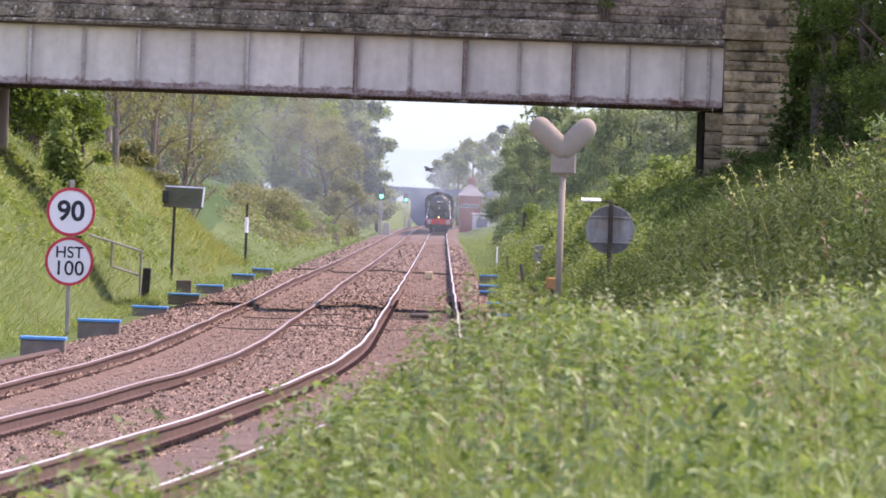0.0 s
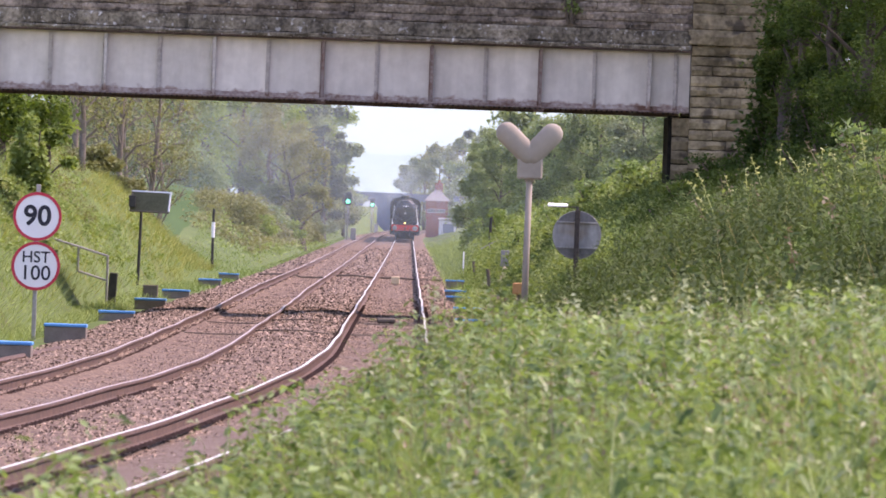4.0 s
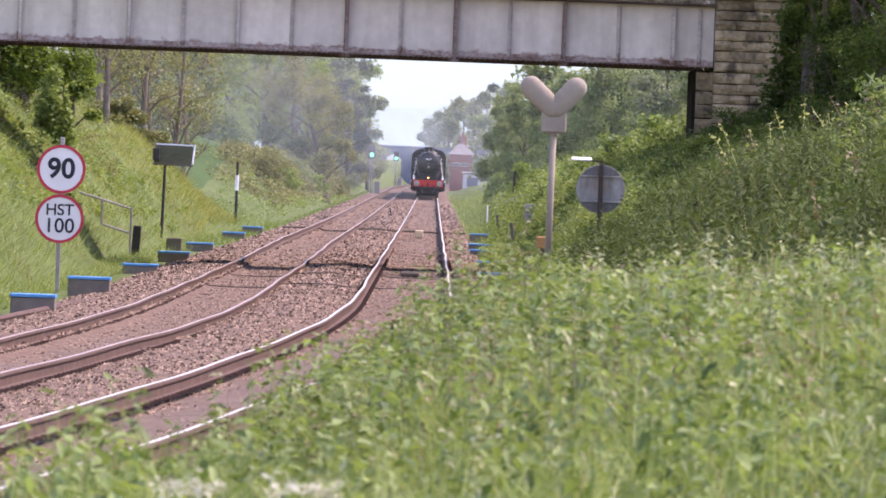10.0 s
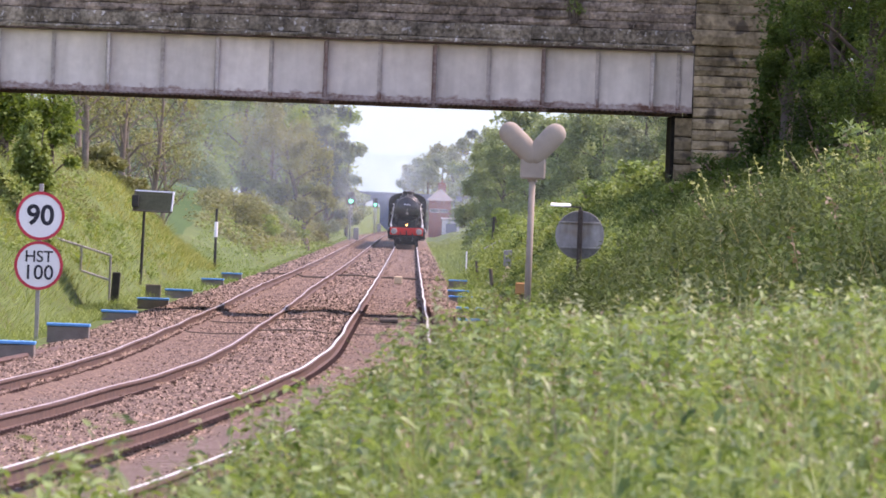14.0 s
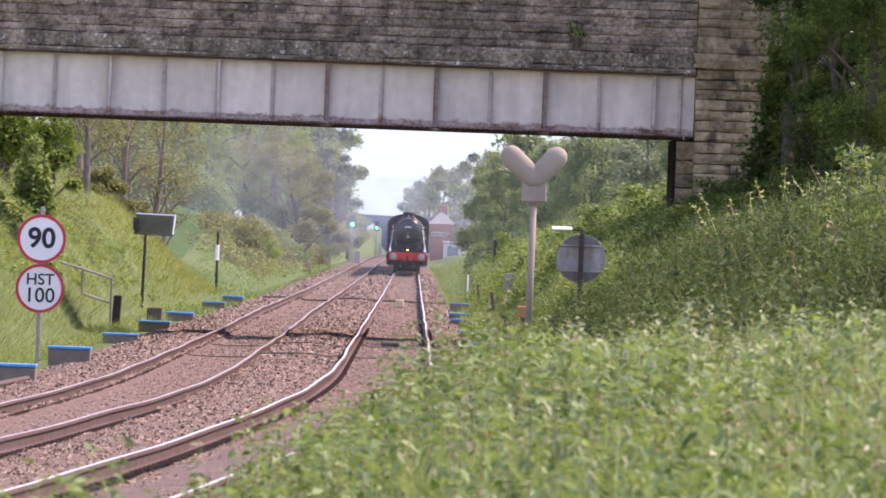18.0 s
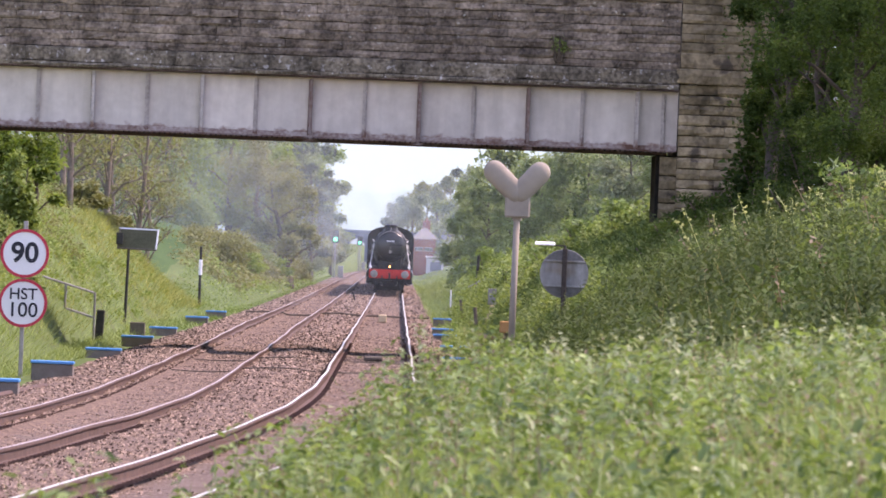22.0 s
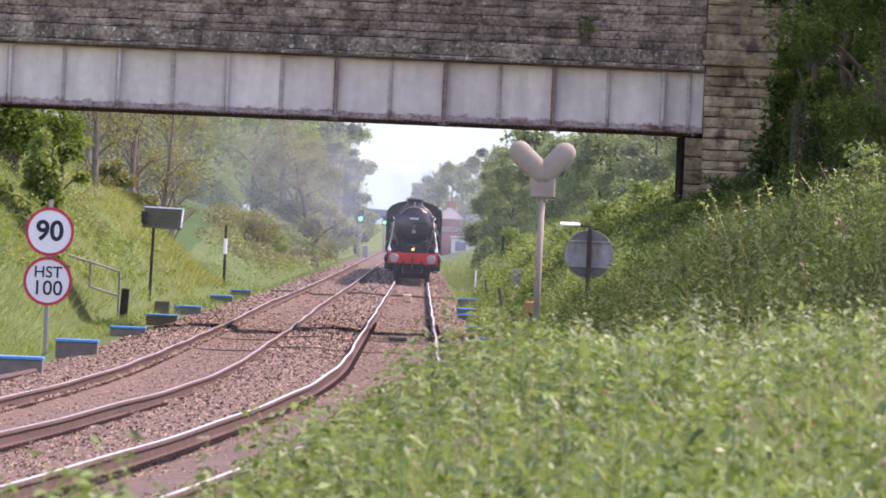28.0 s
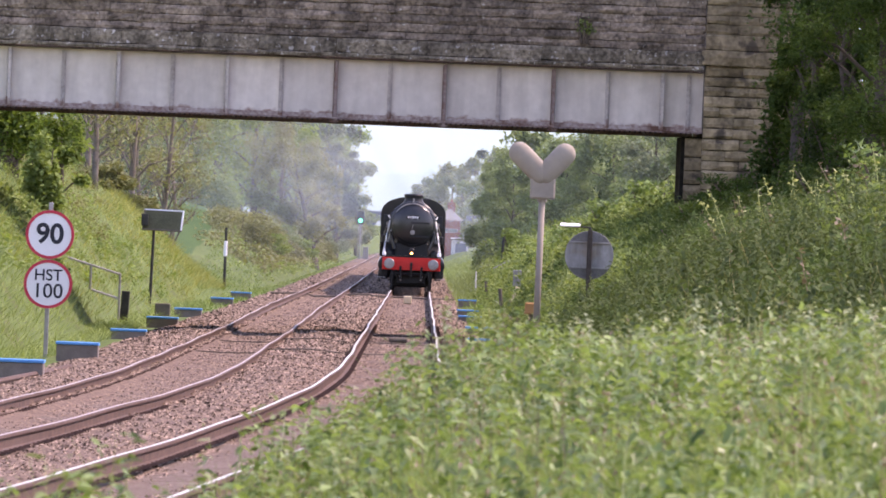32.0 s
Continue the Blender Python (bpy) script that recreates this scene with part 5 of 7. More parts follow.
# ---- carriages behind the tender, whose shadow lies along the ballast ----
def build_carriage():
    c = thing("railway_carriage", (0, 0, 0), "dark maroon railway carriage with a grey rounded roof", "carriage", "carriages of the train")
    out = [(-1.22, 0.95), (1.22, 0.95), (1.29, 1.5), (1.29, 2.6), (1.22, 3.0), (-1.22, 3.0), (-1.29, 2.6), (-1.29, 1.5)]
    body = part("body", extruded(BM(), out, 0.4, 19.4), M_MAROON, c, "dark maroon panelled body")
    roof = [(-1.25, 2.98), (1.25, 2.98)] + [(1.25 * math.cos(math.radians(a)), 2.98 + 0.62 * math.sin(math.radians(a))) for a in range(15, 180, 15)]
    part("roof", extruded(BM(), roof, 0.35, 19.45), M_GREYPLATE, c, "dull grey rounded roof")
    for s in (-1, 1):
        for k in range(8):
            w = part("window", box(BM(), (s * 1.292, 2.0 + 2.25 * k, 2.25), (0.03, 1.3, 0.72), bevel=0.01), M_BUFFER, body, "pale window frame")
            part("pane", box(BM(), (s * 1.304, 2.0 + 2.25 * k, 2.25), (0.02, 1.18, 0.60)), M_GLASS, w)
        for y in (0.12, 19.68):
            part("buffer", tube(BM(), (s * 0.864, y - 0.28, 1.05), (s * 0.864, y + 0.28, 1.05), 0.12, seg=12), M_SOOT, c)
        part("solebar", box(BM(), (s * 1.1, 9.9, 0.86), (0.08, 18.8, 0.22)), M_SOOT, c)
    for y in (3.0, 16.8):
        part("bogie", box(BM(), (0, y, 0.58), (1.9, 3.2, 0.36), bevel=0.05), M_SOOT, c, "black bogie frame")
        for dy in (-1.25, 1.25):
            bm = BM()
            for s in (-1, 1):
                turned(bm, [(s * 0.70, 0.46), (s * 0.72, 0.455), (s * 0.82, 0.45)], 20, "X")
            tube(bm, (-0.75, 0, 0), (0.75, 0, 0), 0.07, seg=8)
            part("wheelset", bm, M_SOOT, c, "steel wheels on their axle").matrix_basis = pose(0, y + dy, 0.46)
    part("gangway", box(BM(), (0, 0.2, 2.0), (0.9, 0.36, 2.1), bevel=0.04), M_SOOT, c, "black gangway bellows")
    return c


CARRIAGES = [build_carriage()]
for _ in range(8):
    CARRIAGES.append(copy_thing(CARRIAGES[0], pose(0, 0, 0)))


# ---- bird ----
def build_bird():
    b = thing("bird", (0, 0, 0), "dark bird in flight with spread wings", "bird")
    part("body", turned(BM(), [(-0.20, 0.01), (-0.14, 0.05), (0.0, 0.07), (0.12, 0.045), (0.26, 0.02)], 12, "X"), M_SOOT, b, "", True)
    made = []
    for s in (-1, 1):
        bm = BM()
        n = [bm.verts.new(p) for p in ((-0.10, 0, 0), (0.08, 0, 0), (0.06, s * 0.22, 0.02), (-0.02, s * 0.42, 0.0), (-0.13, s * 0.24, 0.03))]
        bm.faces.new(n)
        geom = bmesh.ops.extrude_face_region(bm, geom=bm.faces[:])["geom"]
        bmesh.ops.translate(bm, verts=[v for v in geom if isinstance(v, bmesh.types.BMVert)], vec=(0, 0, 0.015))
        made.append((part("wing", bm, M_SOOT, b, "dark wing"), s))
    return b, made


bird, WINGS = build_bird()


# ---- plants ----
def blade_quads(rng, x, y, z, h, w, lean):
    """Grass blades: two tapering quads each, bent over."""
    n = len(x)
    a = rng.uniform(0, 6.28, n)
    f = rng.uniform(0, 6.28, n)
    d = np.stack([np.cos(a), np.sin(a)], -1) * (lean * h)[:, None]
    sx, sy = np.cos(f) * w / 2, np.sin(f) * w / 2
    p0 = np.stack([x, y, z], -1)
    p1 = p0 + np.stack([d[:, 0] * 0.3, d[:, 1] * 0.3, h * 0.6], -1)
    p2 = p0 + np.stack([d[:, 0], d[:, 1], h * (1 - 0.25 * lean)], -1)
    s = np.stack([sx, sy, np.zeros(n)], -1)
    q1 = np.stack([p0 - s, p0 + s, p1 + s * 0.8, p1 - s * 0.8], 1)
    q2 = np.stack([p1 - s * 0.8, p1 + s * 0.8, p2 + s * 0.15, p2 - s * 0.15], 1)
    return np.concatenate([q1, q2])


def leaf_quads(rng, c, size, droop=0.3, flat=0.6):
    """Pointed leaves as diamonds about the places c."""
    n = len(c)
    a = rng.uniform(0, 6.28, n)
    el = rng.normal(-droop, 0.5, n)
    d = np.stack([np.cos(a) * np.cos(el), np.sin(a) * np.cos(el), np.sin(el)], -1)
    up = rng.normal(0, flat, (n, 3)) + np.array([0, 0, 1.0])
    s = np.cross(d, up)
    s /= np.linalg.norm(s, axis=1)[:, None] + 1e-9
    L, W = size[:, None], size[:, None] * rng.uniform(0.2, 0.34, (n, 1))
    return np.stack([c, c + d * L * 0.5 + s * W, c + d * L, c + d * L * 0.5 - s * W], 1)


def leaf_tris(rng, c, size, droop=0.3, flat=0.6):
    """Small far-off leaves as pointed triangles about the places c."""
    q = leaf_quads(rng, c, size, droop, flat)
    side = (q[:, 1] - q[:, 3]) * 0.55
    return np.stack([q[:, 0] - side, q[:, 0] + side, q[:, 2]], 1)


def leaf_shapes(rng, c, size, a, droop, keel=0.25):
    """Ovate leaves folded along the midrib and hanging from c in the directions a: six points each."""
    n = len(c)
    el = rng.normal(-droop, 0.35, n)
    d = np.stack([np.cos(a) * np.cos(el), np.sin(a) * np.cos(el), np.sin(el)], -1)
    s = np.stack([-np.sin(a), np.cos(a), rng.normal(0, 0.35, n)], -1)
    s /= np.linalg.norm(s, axis=1)[:, None]
    up = np.cross(s, -d)
    up *= np.sign(up[:, 2:3] + 1e-9)
    L = size[:, None]
    W = L * rng.uniform(0.19, 0.31, (n, 1))
    low = np.array([0, 0, -1.0])[None] * L * rng.uniform(0.02, 0.22, (n, 1))
    tip = c + d * L + low
    p1, p2 = c + d * L * 0.28, c + d * L * 0.66 + low * 0.4
    lift = up * W * keel
    return np.stack([c, p1 + s * W + lift, p2 + s * W * 0.72 + lift, tip, p2 - s * W * 0.72 + lift, p1 - s * W + lift], 1)


def plant_mesh(name, quads, leaves, mat):
    """One mesh of separate stem quads and six-pointed leaves."""
    nq, nl = len(quads), len(leaves)
    V = np.concatenate([quads.reshape(-1, 3), leaves.reshape(-1, 3)])
    k = nq * 4 + np.arange(nl)[:, None] * 6
    F = np.concatenate([np.arange(nq * 4).reshape(-1, 4), np.stack([k + np.array([[0, 1, 2, 3]]), k + np.array([[0, 3, 4, 5]])], 1).reshape(-1, 4)])
    me = bpy.data.meshes.new(name)
    me.vertices.add(len(V))
    me.vertices.foreach_set("co", np.ascontiguousarray(V, dtype=np.float32).ravel())
    me.loops.add(F.size)
    me.loops.foreach_set("vertex_index", F.astype(np.int32).ravel())
    me.polygons.add(len(F))
    me.polygons.foreach_set("loop_start", np.arange(0, F.size, 4, dtype=np.int32))
    me.materials.append(mat)
    me.update(calc_edges=True)
    return new(name, me)


def edge_x(y):
    """Half-width of the dense planting at the distance y, cut to fit the camera's view."""
    return 0.0500 * y + 0.25


def scatter(rng, n, y0, y1, x_lo, x_hi, power=1.0):
    y = y0 + (y1 - y0) * rng.random(n) ** power
    lo, hi = x_lo(y), x_hi(y)
    x = lo + (hi - lo) * rng.random(n)
    return x, y


def clumpy(rng, x, y, scale, keep):
    v = np.sin(x * scale + 1.7 * np.sin(y * scale * 0.4)) + np.sin(y * scale * 0.53 + x * scale * 0.6) + rng.normal(0, 0.5, len(x))
    return v > keep


def mounds(x, y):
    """Plants stand taller and lower in patches; the bands by distance fit the camera's view."""
    return (1 + 0.13 * (np.sin(x * 3.3 + 1.7 * np.sin(y * 0.5)) + np.sin(y * 0.47 + x * 1.9))) * (1 + 0.09 * smooth(64, 52, y)) * (1 - 0.12 * smooth(60, 70, y) * smooth(78, 73, y))


def grow_grass(name, label, seed, n, y0, y1, x_lo, x_hi, h, w, lean, mat, power=1.0, clump=None):
    rng = np.random.default_rng(seed)
    x, y = scatter(rng, n, y0, y1, x_lo, x_hi, power)
    if clump:
        k = clumpy(rng, x, y, *clump)
        x, y = x[k], y[k]
    n = len(x)
    z = land(x, y)
    hh = rng.uniform(*h, n) * mounds(x, y)
    q = blade_quads(rng, x, y, z - 0.03, hh, rng.uniform(*w, n), rng.uniform(*lean, n))
    if y0 > 60:
        # far blades: one straight taper each
        q = np.concatenate([q[:n, :2], q[n:, 2:]], 1)
    tagged(quad_mesh(name, q, mat), label, "grass", kind="stuff")


def grow_nettles(name, label, seed, n, y0, y1, x_lo, x_hi, h, leaf, mat, power=1.0, clump=None, levels=9):
    """Upright weeds: a stem with pairs of drooping leaves and a leafy tip."""
    rng = np.random.default_rng(seed)
    x, y = scatter(rng, n, y0, y1, x_lo, x_hi, power)
    if clump:
        k = clumpy(rng, x, y, *clump)
        x, y = x[k], y[k]
    n = len(x)
    z = land(x, y)
    hh = rng.uniform(*h, n) * mounds(x, y)
    tilt = rng.normal(0, 0.10, (n, 2))
    stems = blade_quads(rng, x, y, z - 0.03, hh, np.full(n, 0.012), np.full(n, 0.05))
    leaves = []
    turn = rng.uniform(0, 6.28, n)
    for i in range(levels):
        f = 0.34 + 0.66 * i / (levels - 1)
        for s in range(4 if f > 0.9 else 3):
            k = rng.random(n) < 0.88
            c = np.stack([x + tilt[:, 0] * hh * f, y + tilt[:, 1] * hh * f, z + hh * f + rng.normal(0, 0.012, n)], -1)[k]
            sz = rng.uniform(*leaf, len(c)) * (1.2 - 0.6 * f ** 2)
            a = turn[k] + s * 2.09 + i * 1.05 + rng.normal(0, 0.25, len(c))
            leaves.append(leaf_shapes(rng, c, sz, a, 0.55 - 0.5 * f if f > 0.9 else 0.5))
    lv = np.concatenate(leaves)
    if y0 > 60:
        stems, lv = np.concatenate([stems, lv[:, [0, 1, 3, 5]]]), lv[:0]
    tagged(plant_mesh(name, stems, lv, mat), label, "weeds", kind="stuff")


def grow_clumps(name, label, seed, n, y0, y1, x_lo, x_hi, r, leaf, mat, power=1.0, clump=None, per=44, tall=1.0, category="weeds"):
    """Rounded leafy clumps: leaves over the dome of each plant, hanging outwards."""
    rng = np.random.default_rng(seed)
    x, y = scatter(rng, n, y0, y1, x_lo, x_hi, power)
    if clump:
        k = clumpy(rng, x, y, *clump)
        x, y = x[k], y[k]
    n = len(x)
    rad = rng.uniform(*r, n)
    z = land(x, y)
    d = rng.normal(0, 1, (n, per, 3))
    d[..., 2] = np.abs(d[..., 2])
    d /= np.linalg.norm(d, axis=2)[..., None]
    d *= rng.uniform(0.65, 1.05, (n, per, 1)) * rad[:, None, None]
    d[..., 2] *= tall * rng.uniform(0.8, 1.3, (n, 1))
    c = (np.stack([x, y, z], -1)[:, None] + d).reshape(-1, 3)
    q = leaf_quads(rng, c, rng.uniform(*leaf, len(c)), 0.35, 0.5)
    tagged(quad_mesh(name, q, mat), label, category, kind="stuff")


def grow_sprigs(name, label, seed, n, y0, y1, x_lo, x_hi, h, mat, clump=None):
    """Single tall stalks that lean and carry small leaves or seeds along their upper half."""
    rng = np.random.default_rng(seed)
    x, y = scatter(rng, n, y0, y1, x_lo, x_hi)
    if clump:
        k = clumpy(rng, x, y, *clump)
        x, y = x[k], y[k]
    n = len(x)
    z = land(x, y)
    hh = rng.uniform(*h, n)
    lean = rng.normal(-0.25, 0.25, n)
    p0, p1 = np.stack([x, y, z], -1), np.stack([x + lean * hh, y, z + hh], -1)
    s = np.array([0.009, 0, 0])
    q = [np.stack([p0 - s, p0 + s, p1 + s * 0.5, p1 - s * 0.5], 1)]
    for k in range(16):
        f = rng.uniform(0.5, 1.03, n)[:, None]
        q.append(leaf_quads(rng, p0 + (p1 - p0) * f + rng.normal(0, 0.02, (n, 3)), rng.uniform(0.04, 0.10, n), 0.0, 0.6))
    tagged(quad_mesh(name, np.concatenate(q), mat), label, "weeds", kind="stuff")


def bank_lo(y):
    return np.maximum(bend(y) + 1.5 + 1.1 * smooth(74, 48, y), -edge_x(y))


def near_hi(y):
    return edge_x(y)


# rough meadow and nettles on the near bank
grow_grass("meadow_grass", "long fresh green grass on the near bank", 11, 17000, 20, 46, bank_lo, near_hi, (0.36, 0.70), (0.007, 0.016), (0.15, 0.8), L_GRASS, 0.6)
grow_nettles("nettles", "pale flowering nettles on the near bank", 34, 1000, 30, 72, bank_lo, near_hi, (0.42, 0.80), (0.035, 0.07), L_PALE, 0.8, (1.1, 0.1), 9)
grow_grass("grass_stems", "thin upright grass stems over the nettles", 35, 2200, 28, 74, bank_lo, near_hi, (0.5, 0.82), (0.004, 0.008), (0.05, 0.5), L_GRASS, 0.8)
# darker blades put shade into the gaps between the nettles
grow_grass("undergrowth", "low undergrowth, a darker green for the shade between the nettles", 10, 24000, 30, 76, bank_lo, near_hi, (0.12, 0.36), (0.010, 0.024), (0.2, 0.9), L_BANK, 0.8)
grow_grass("dry_grass", "dry straw-coloured grass among the green", 12, 4500, 30, 75, bank_lo, near_hi, (0.4, 0.78), (0.005, 0.009), (0.1, 0.5), L_DRY, 0.7, (1.2, 0.4))
grow_nettles("nettles", "bed of leafy nettles on the near bank", 13, 3300, 30, 70, bank_lo, near_hi, (0.34, 0.76), (0.06, 0.115), L_NETTLE, 0.75, (1.6, -1.2), 9)
grow_nettles("tall_nettles", "tall pale-topped nettles standing over the rest", 36, 280, 46, 71, bank_lo, near_hi, (0.56, 0.82), (0.045, 0.085), L_PALE, 0.8, None, 14)
grow_nettles("tall_nettles", "nettle spires standing clear of the weeds", 53, 60, 52, 70, bank_lo, near_hi, (0.68, 0.92), (0.05, 0.09), L_PALE, 0.9, None, 16)
grow_nettles("dead_stalks", "brown dead stalks among the nettles", 33, 1800, 34, 74, bank_lo, near_hi, (0.45, 0.80), (0.02, 0.05), L_BROWN, 0.8, (0.9, 0.5), 9)
grow_nettles("nettles", "taller nettles along the edge of the ballast", 14, 1300, 40, 74, bank_lo, lambda y: np.minimum(bend(y) + 3.6, edge_x(y)), (0.38, 0.76), (0.05, 0.095), L_NETTLE, 0.8, None, 9)
grow_clumps("dead_stalks", "brown withered growth between the nettles", 56, 620, 44, 73, bank_lo, near_hi, (0.08, 0.2), (0.04, 0.09), L_BROWN, 0.8, (1.3, 0.5), 30, 3.0)
grow_clumps("dead_stalks", "brown withered growth along the brow of the near bank", 57, 120, 66, 84, lambda y: 0.026 * y, lambda y: edge_x(y), (0.14, 0.3), (0.04, 0.09), L_BROWN, 1.0, None, 40, 1.6)
grow_sprigs("dead_stalks", "brown seeding stalks along the edge of the ballast", 44, 110, 56, 72, lambda y: bank_lo(y) + 0.3, lambda y: np.minimum(bend(y) + 3.2, edge_x(y)), (0.4, 0.72), L_BROWN)
# steep bank up to the bridge
grow_grass("dry_grass", "brown seeding grass on the steep bank", 39, 700, 76, 135, lambda y: bend(y) + 3.5, lambda y: edge_x(y), (0.4, 0.8), (0.006, 0.012), (0.1, 0.6), L_DRY, 0.9, (0.9, 0.5))
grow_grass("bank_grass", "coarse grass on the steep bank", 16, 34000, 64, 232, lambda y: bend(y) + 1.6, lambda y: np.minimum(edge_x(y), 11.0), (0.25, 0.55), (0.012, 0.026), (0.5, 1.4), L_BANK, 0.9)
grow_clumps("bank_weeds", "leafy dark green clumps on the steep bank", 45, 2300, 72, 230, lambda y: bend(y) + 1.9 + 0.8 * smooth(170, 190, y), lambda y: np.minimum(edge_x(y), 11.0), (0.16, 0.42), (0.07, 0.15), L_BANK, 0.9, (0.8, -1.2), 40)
grow_clumps("bank_weeds", "sunlit sage-green clumps on the steep bank", 46, 1500, 76, 176, lambda y: bend(y) + 2.6, lambda y: edge_x(y), (0.14, 0.36), (0.06, 0.12), L_SAGE, 0.9, (0.9, 0.1), 40, 1.2)
grow_nettles("bank_weeds", "tall weeds on the steep bank below the bridge", 15, 1500, 66, 180, lambda y: bend(y) + 1.9, lambda y: np.minimum(edge_x(y), 11.0), (0.35, 0.85), (0.07, 0.14), L_SAGE, 0.9, (0.6, 0.1), 8)
grow_clumps("bank_weeds", "yellow-green weeds on the spur of the bank, lightened as if sunlit", 37, 520, 142, 176, lambda y: y * 0.030, lambda y: edge_x(y), (0.14, 0.34), (0.06, 0.12), L_CREST, 1.0, (0.8, 0.2), 44, 1.3)
grow_nettles("bank_weeds", "leafy weeds along the brow of the lower bank", 40, 420, 98, 142, lambda y: 2.3 + (140 - y) * 0.052, lambda y: 3.5 + (140 - y) * 0.052, (0.4, 0.8), (0.06, 0.12), L_SAGE, 1.0, (0.9, -0.6), 10)
grow_clumps("bank_weeds", "pale weeds on the crest beyond the bridge, lightened as if sunlit", 38, 700, 232, 345, lambda y: 3.0 + 0 * y, lambda y: 6.6 + 0 * y, (0.25, 0.55), (0.08, 0.15), L_CREST, 1.0, (0.7, -1.4), 44, 1.9)
grow_clumps("bank_weeds", "pale weeds along the foot of the bank under the bridge", 47, 800, 186, 430, lambda y: bend(y) + 2.2, lambda y: bend(y) + 3.9 + 0.004 * (y - 186), (0.2, 0.42), (0.07, 0.14), L_CREST, 1.0, (0.7, -0.6), 40, 1.4)
grow_clumps("bank_weeds", "pale green weeds on the slope below the bridge", 54, 620, 184, 234, lambda y: bend(y) + 2.3, lambda y: 0.0198 * y, (0.16, 0.36), (0.06, 0.12), L_CREST, 1.0, (0.9, -1.2), 44, 1.3)
grow_clumps("bank_weeds", "fresh yellow-green grass tufts at the foot of the bank", 55, 520, 176, 320, lambda y: bend(y) + 1.55, lambda y: bend(y) + 2.5, (0.12, 0.28), (0.08, 0.16), L_GRASS, 1.0, None, 40, 1.3)
grow_clumps("bank_weeds", "tall pale green growth on the bank below the hedgerow", 61, 420, 330, 530, lambda y: bend(y) + 2.5 + 0.002 * (y - 330), lambda y: bend(y) + 5.2, (0.3, 0.55), (0.09, 0.17), L_CREST, 1.0, (0.7, -1.4), 44, 2.3)
grow_sprigs("bank_sprigs", "pale leaning sprigs standing over the spur of the bank", 48, 20, 150, 176, lambda y: y * 0.0300, lambda y: edge_x(y), (0.6, 1.0), L_SPRIG)
grow_sprigs("bank_sprigs", "brown dock stalks standing over the bank", 49, 16, 100, 170, lambda y: y * 0.030, lambda y: edge_x(y), (0.5, 0.9), L_BROWN)
grow_clumps("bank_weeds", "paler weeds at the crest of the bank", 17, 240, 120, 185, lambda y: edge_x(y) * 0.78, lambda y: edge_x(y), (0.2, 0.45), (0.07, 0.14), L_CREST, 1.0, (0.5, 0.3), 44, 1.4)
grow_grass("verge_grass", "bright grass at the foot of the bank beyond the bridge", 18, 26000, 180, 900, lambda y: bend(y) + 1.45, lambda y: bend(y) + 6.0, (0.15, 0.42), (0.014, 0.038), (0.3, 1.1), L_GRASS, 1.2)
# left-hand bank
grow_grass("bank_grass", "sunlit long grass on the bank opposite", 19, 44000, 140, 372, lambda y: -edge_x(y), lambda y: bend(y) - 6.45, (0.12, 0.34), (0.012, 0.028), (0.5, 1.4), L_GRASS, 1.0)
grow_grass("dry_grass", "dry yellow grass on the crest of the bank opposite", 20, 9000, 200, 380, lambda y: -edge_x(y), lambda y: bend(y) - 7.6, (0.2, 0.5), (0.014, 0.028), (0.4, 1.2), L_STRAW, 1.0, (0.6, 0.1))
grow_clumps("bank_weeds", "leafy weeds on the bank opposite", 21, 1000, 165, 350, lambda y: -edge_x(y), lambda y: bend(y) - 8.0, (0.12, 0.32), (0.08, 0.16), L_LIGHT, 1.0, (0.5, 0.1), 36, 1.0)
grow_clumps("bank_weeds", "brambles and dead growth along the crest of the bank opposite", 50, 300, 275, 350, lambda y: -0.045 * y, lambda y: -0.031 * y, (0.2, 0.4), (0.07, 0.13), L_OLIVE, 1.0, (0.5, -0.3), 40, 1.0)
grow_grass("verge_grass", "grass along the line beyond the bridge", 22, 26000, 300, 1000, lambda y: -9.4 + 0 * y, lambda y: bend(y) - 6.1, (0.08, 0.22), (0.03, 0.07), (0.5, 1.3), L_LUSH, 1.0)
grow_grass("dry_grass", "yellow sunlit grass where the bank runs out to the field", 58, 9000, 318, 386, lambda y: -10.4 + 0 * y, lambda y: bend(y) - 7.4, (0.16, 0.4), (0.016, 0.034), (0.5, 1.3), L_STRAW)
grow_grass("meadow_grass", "short grass round the viewpoint beside the line", 60, 9000, -14, 20, lambda y: bend(y) + 2.2, lambda y: bend(y) + 16.0, (0.12, 0.4), (0.008, 0.02), (0.2, 1.0), L_GRASS)
grow_grass("meadow_grass", "thinner grass on the bank outside the camera's view", 59, 12000, -40, 230, lambda y: np.maximum(edge_x(y), bend(y) + 3.0), lambda y: 15.0 + 0 * y, (0.35, 0.7), (0.012, 0.03), (0.2, 1.0), L_GRASS)
grow_clumps("scrub", "tangled olive scrub on the bank beyond the field", 51, 900, 455, 760, lambda y: -9.9 + 0.002 * (y - 455), lambda y: -7.3 + 0.0015 * (y - 455), (0.4, 0.95), (0.14, 0.26), L_OLIVE, 0.8, (0.5, -0.8), 46, 1.15, "scrub")
grow_clumps("scrub", "young green growth among the scrub on the far bank", 52, 420, 440, 760, lambda y: -9.6 + 0.002 * (y - 455), lambda y: -6.9 + 0.001 * (y - 455), (0.3, 0.75), (0.12, 0.22), L_LIGHT, 0.8, (0.5, 0.1), 40, 1.1, "scrub")


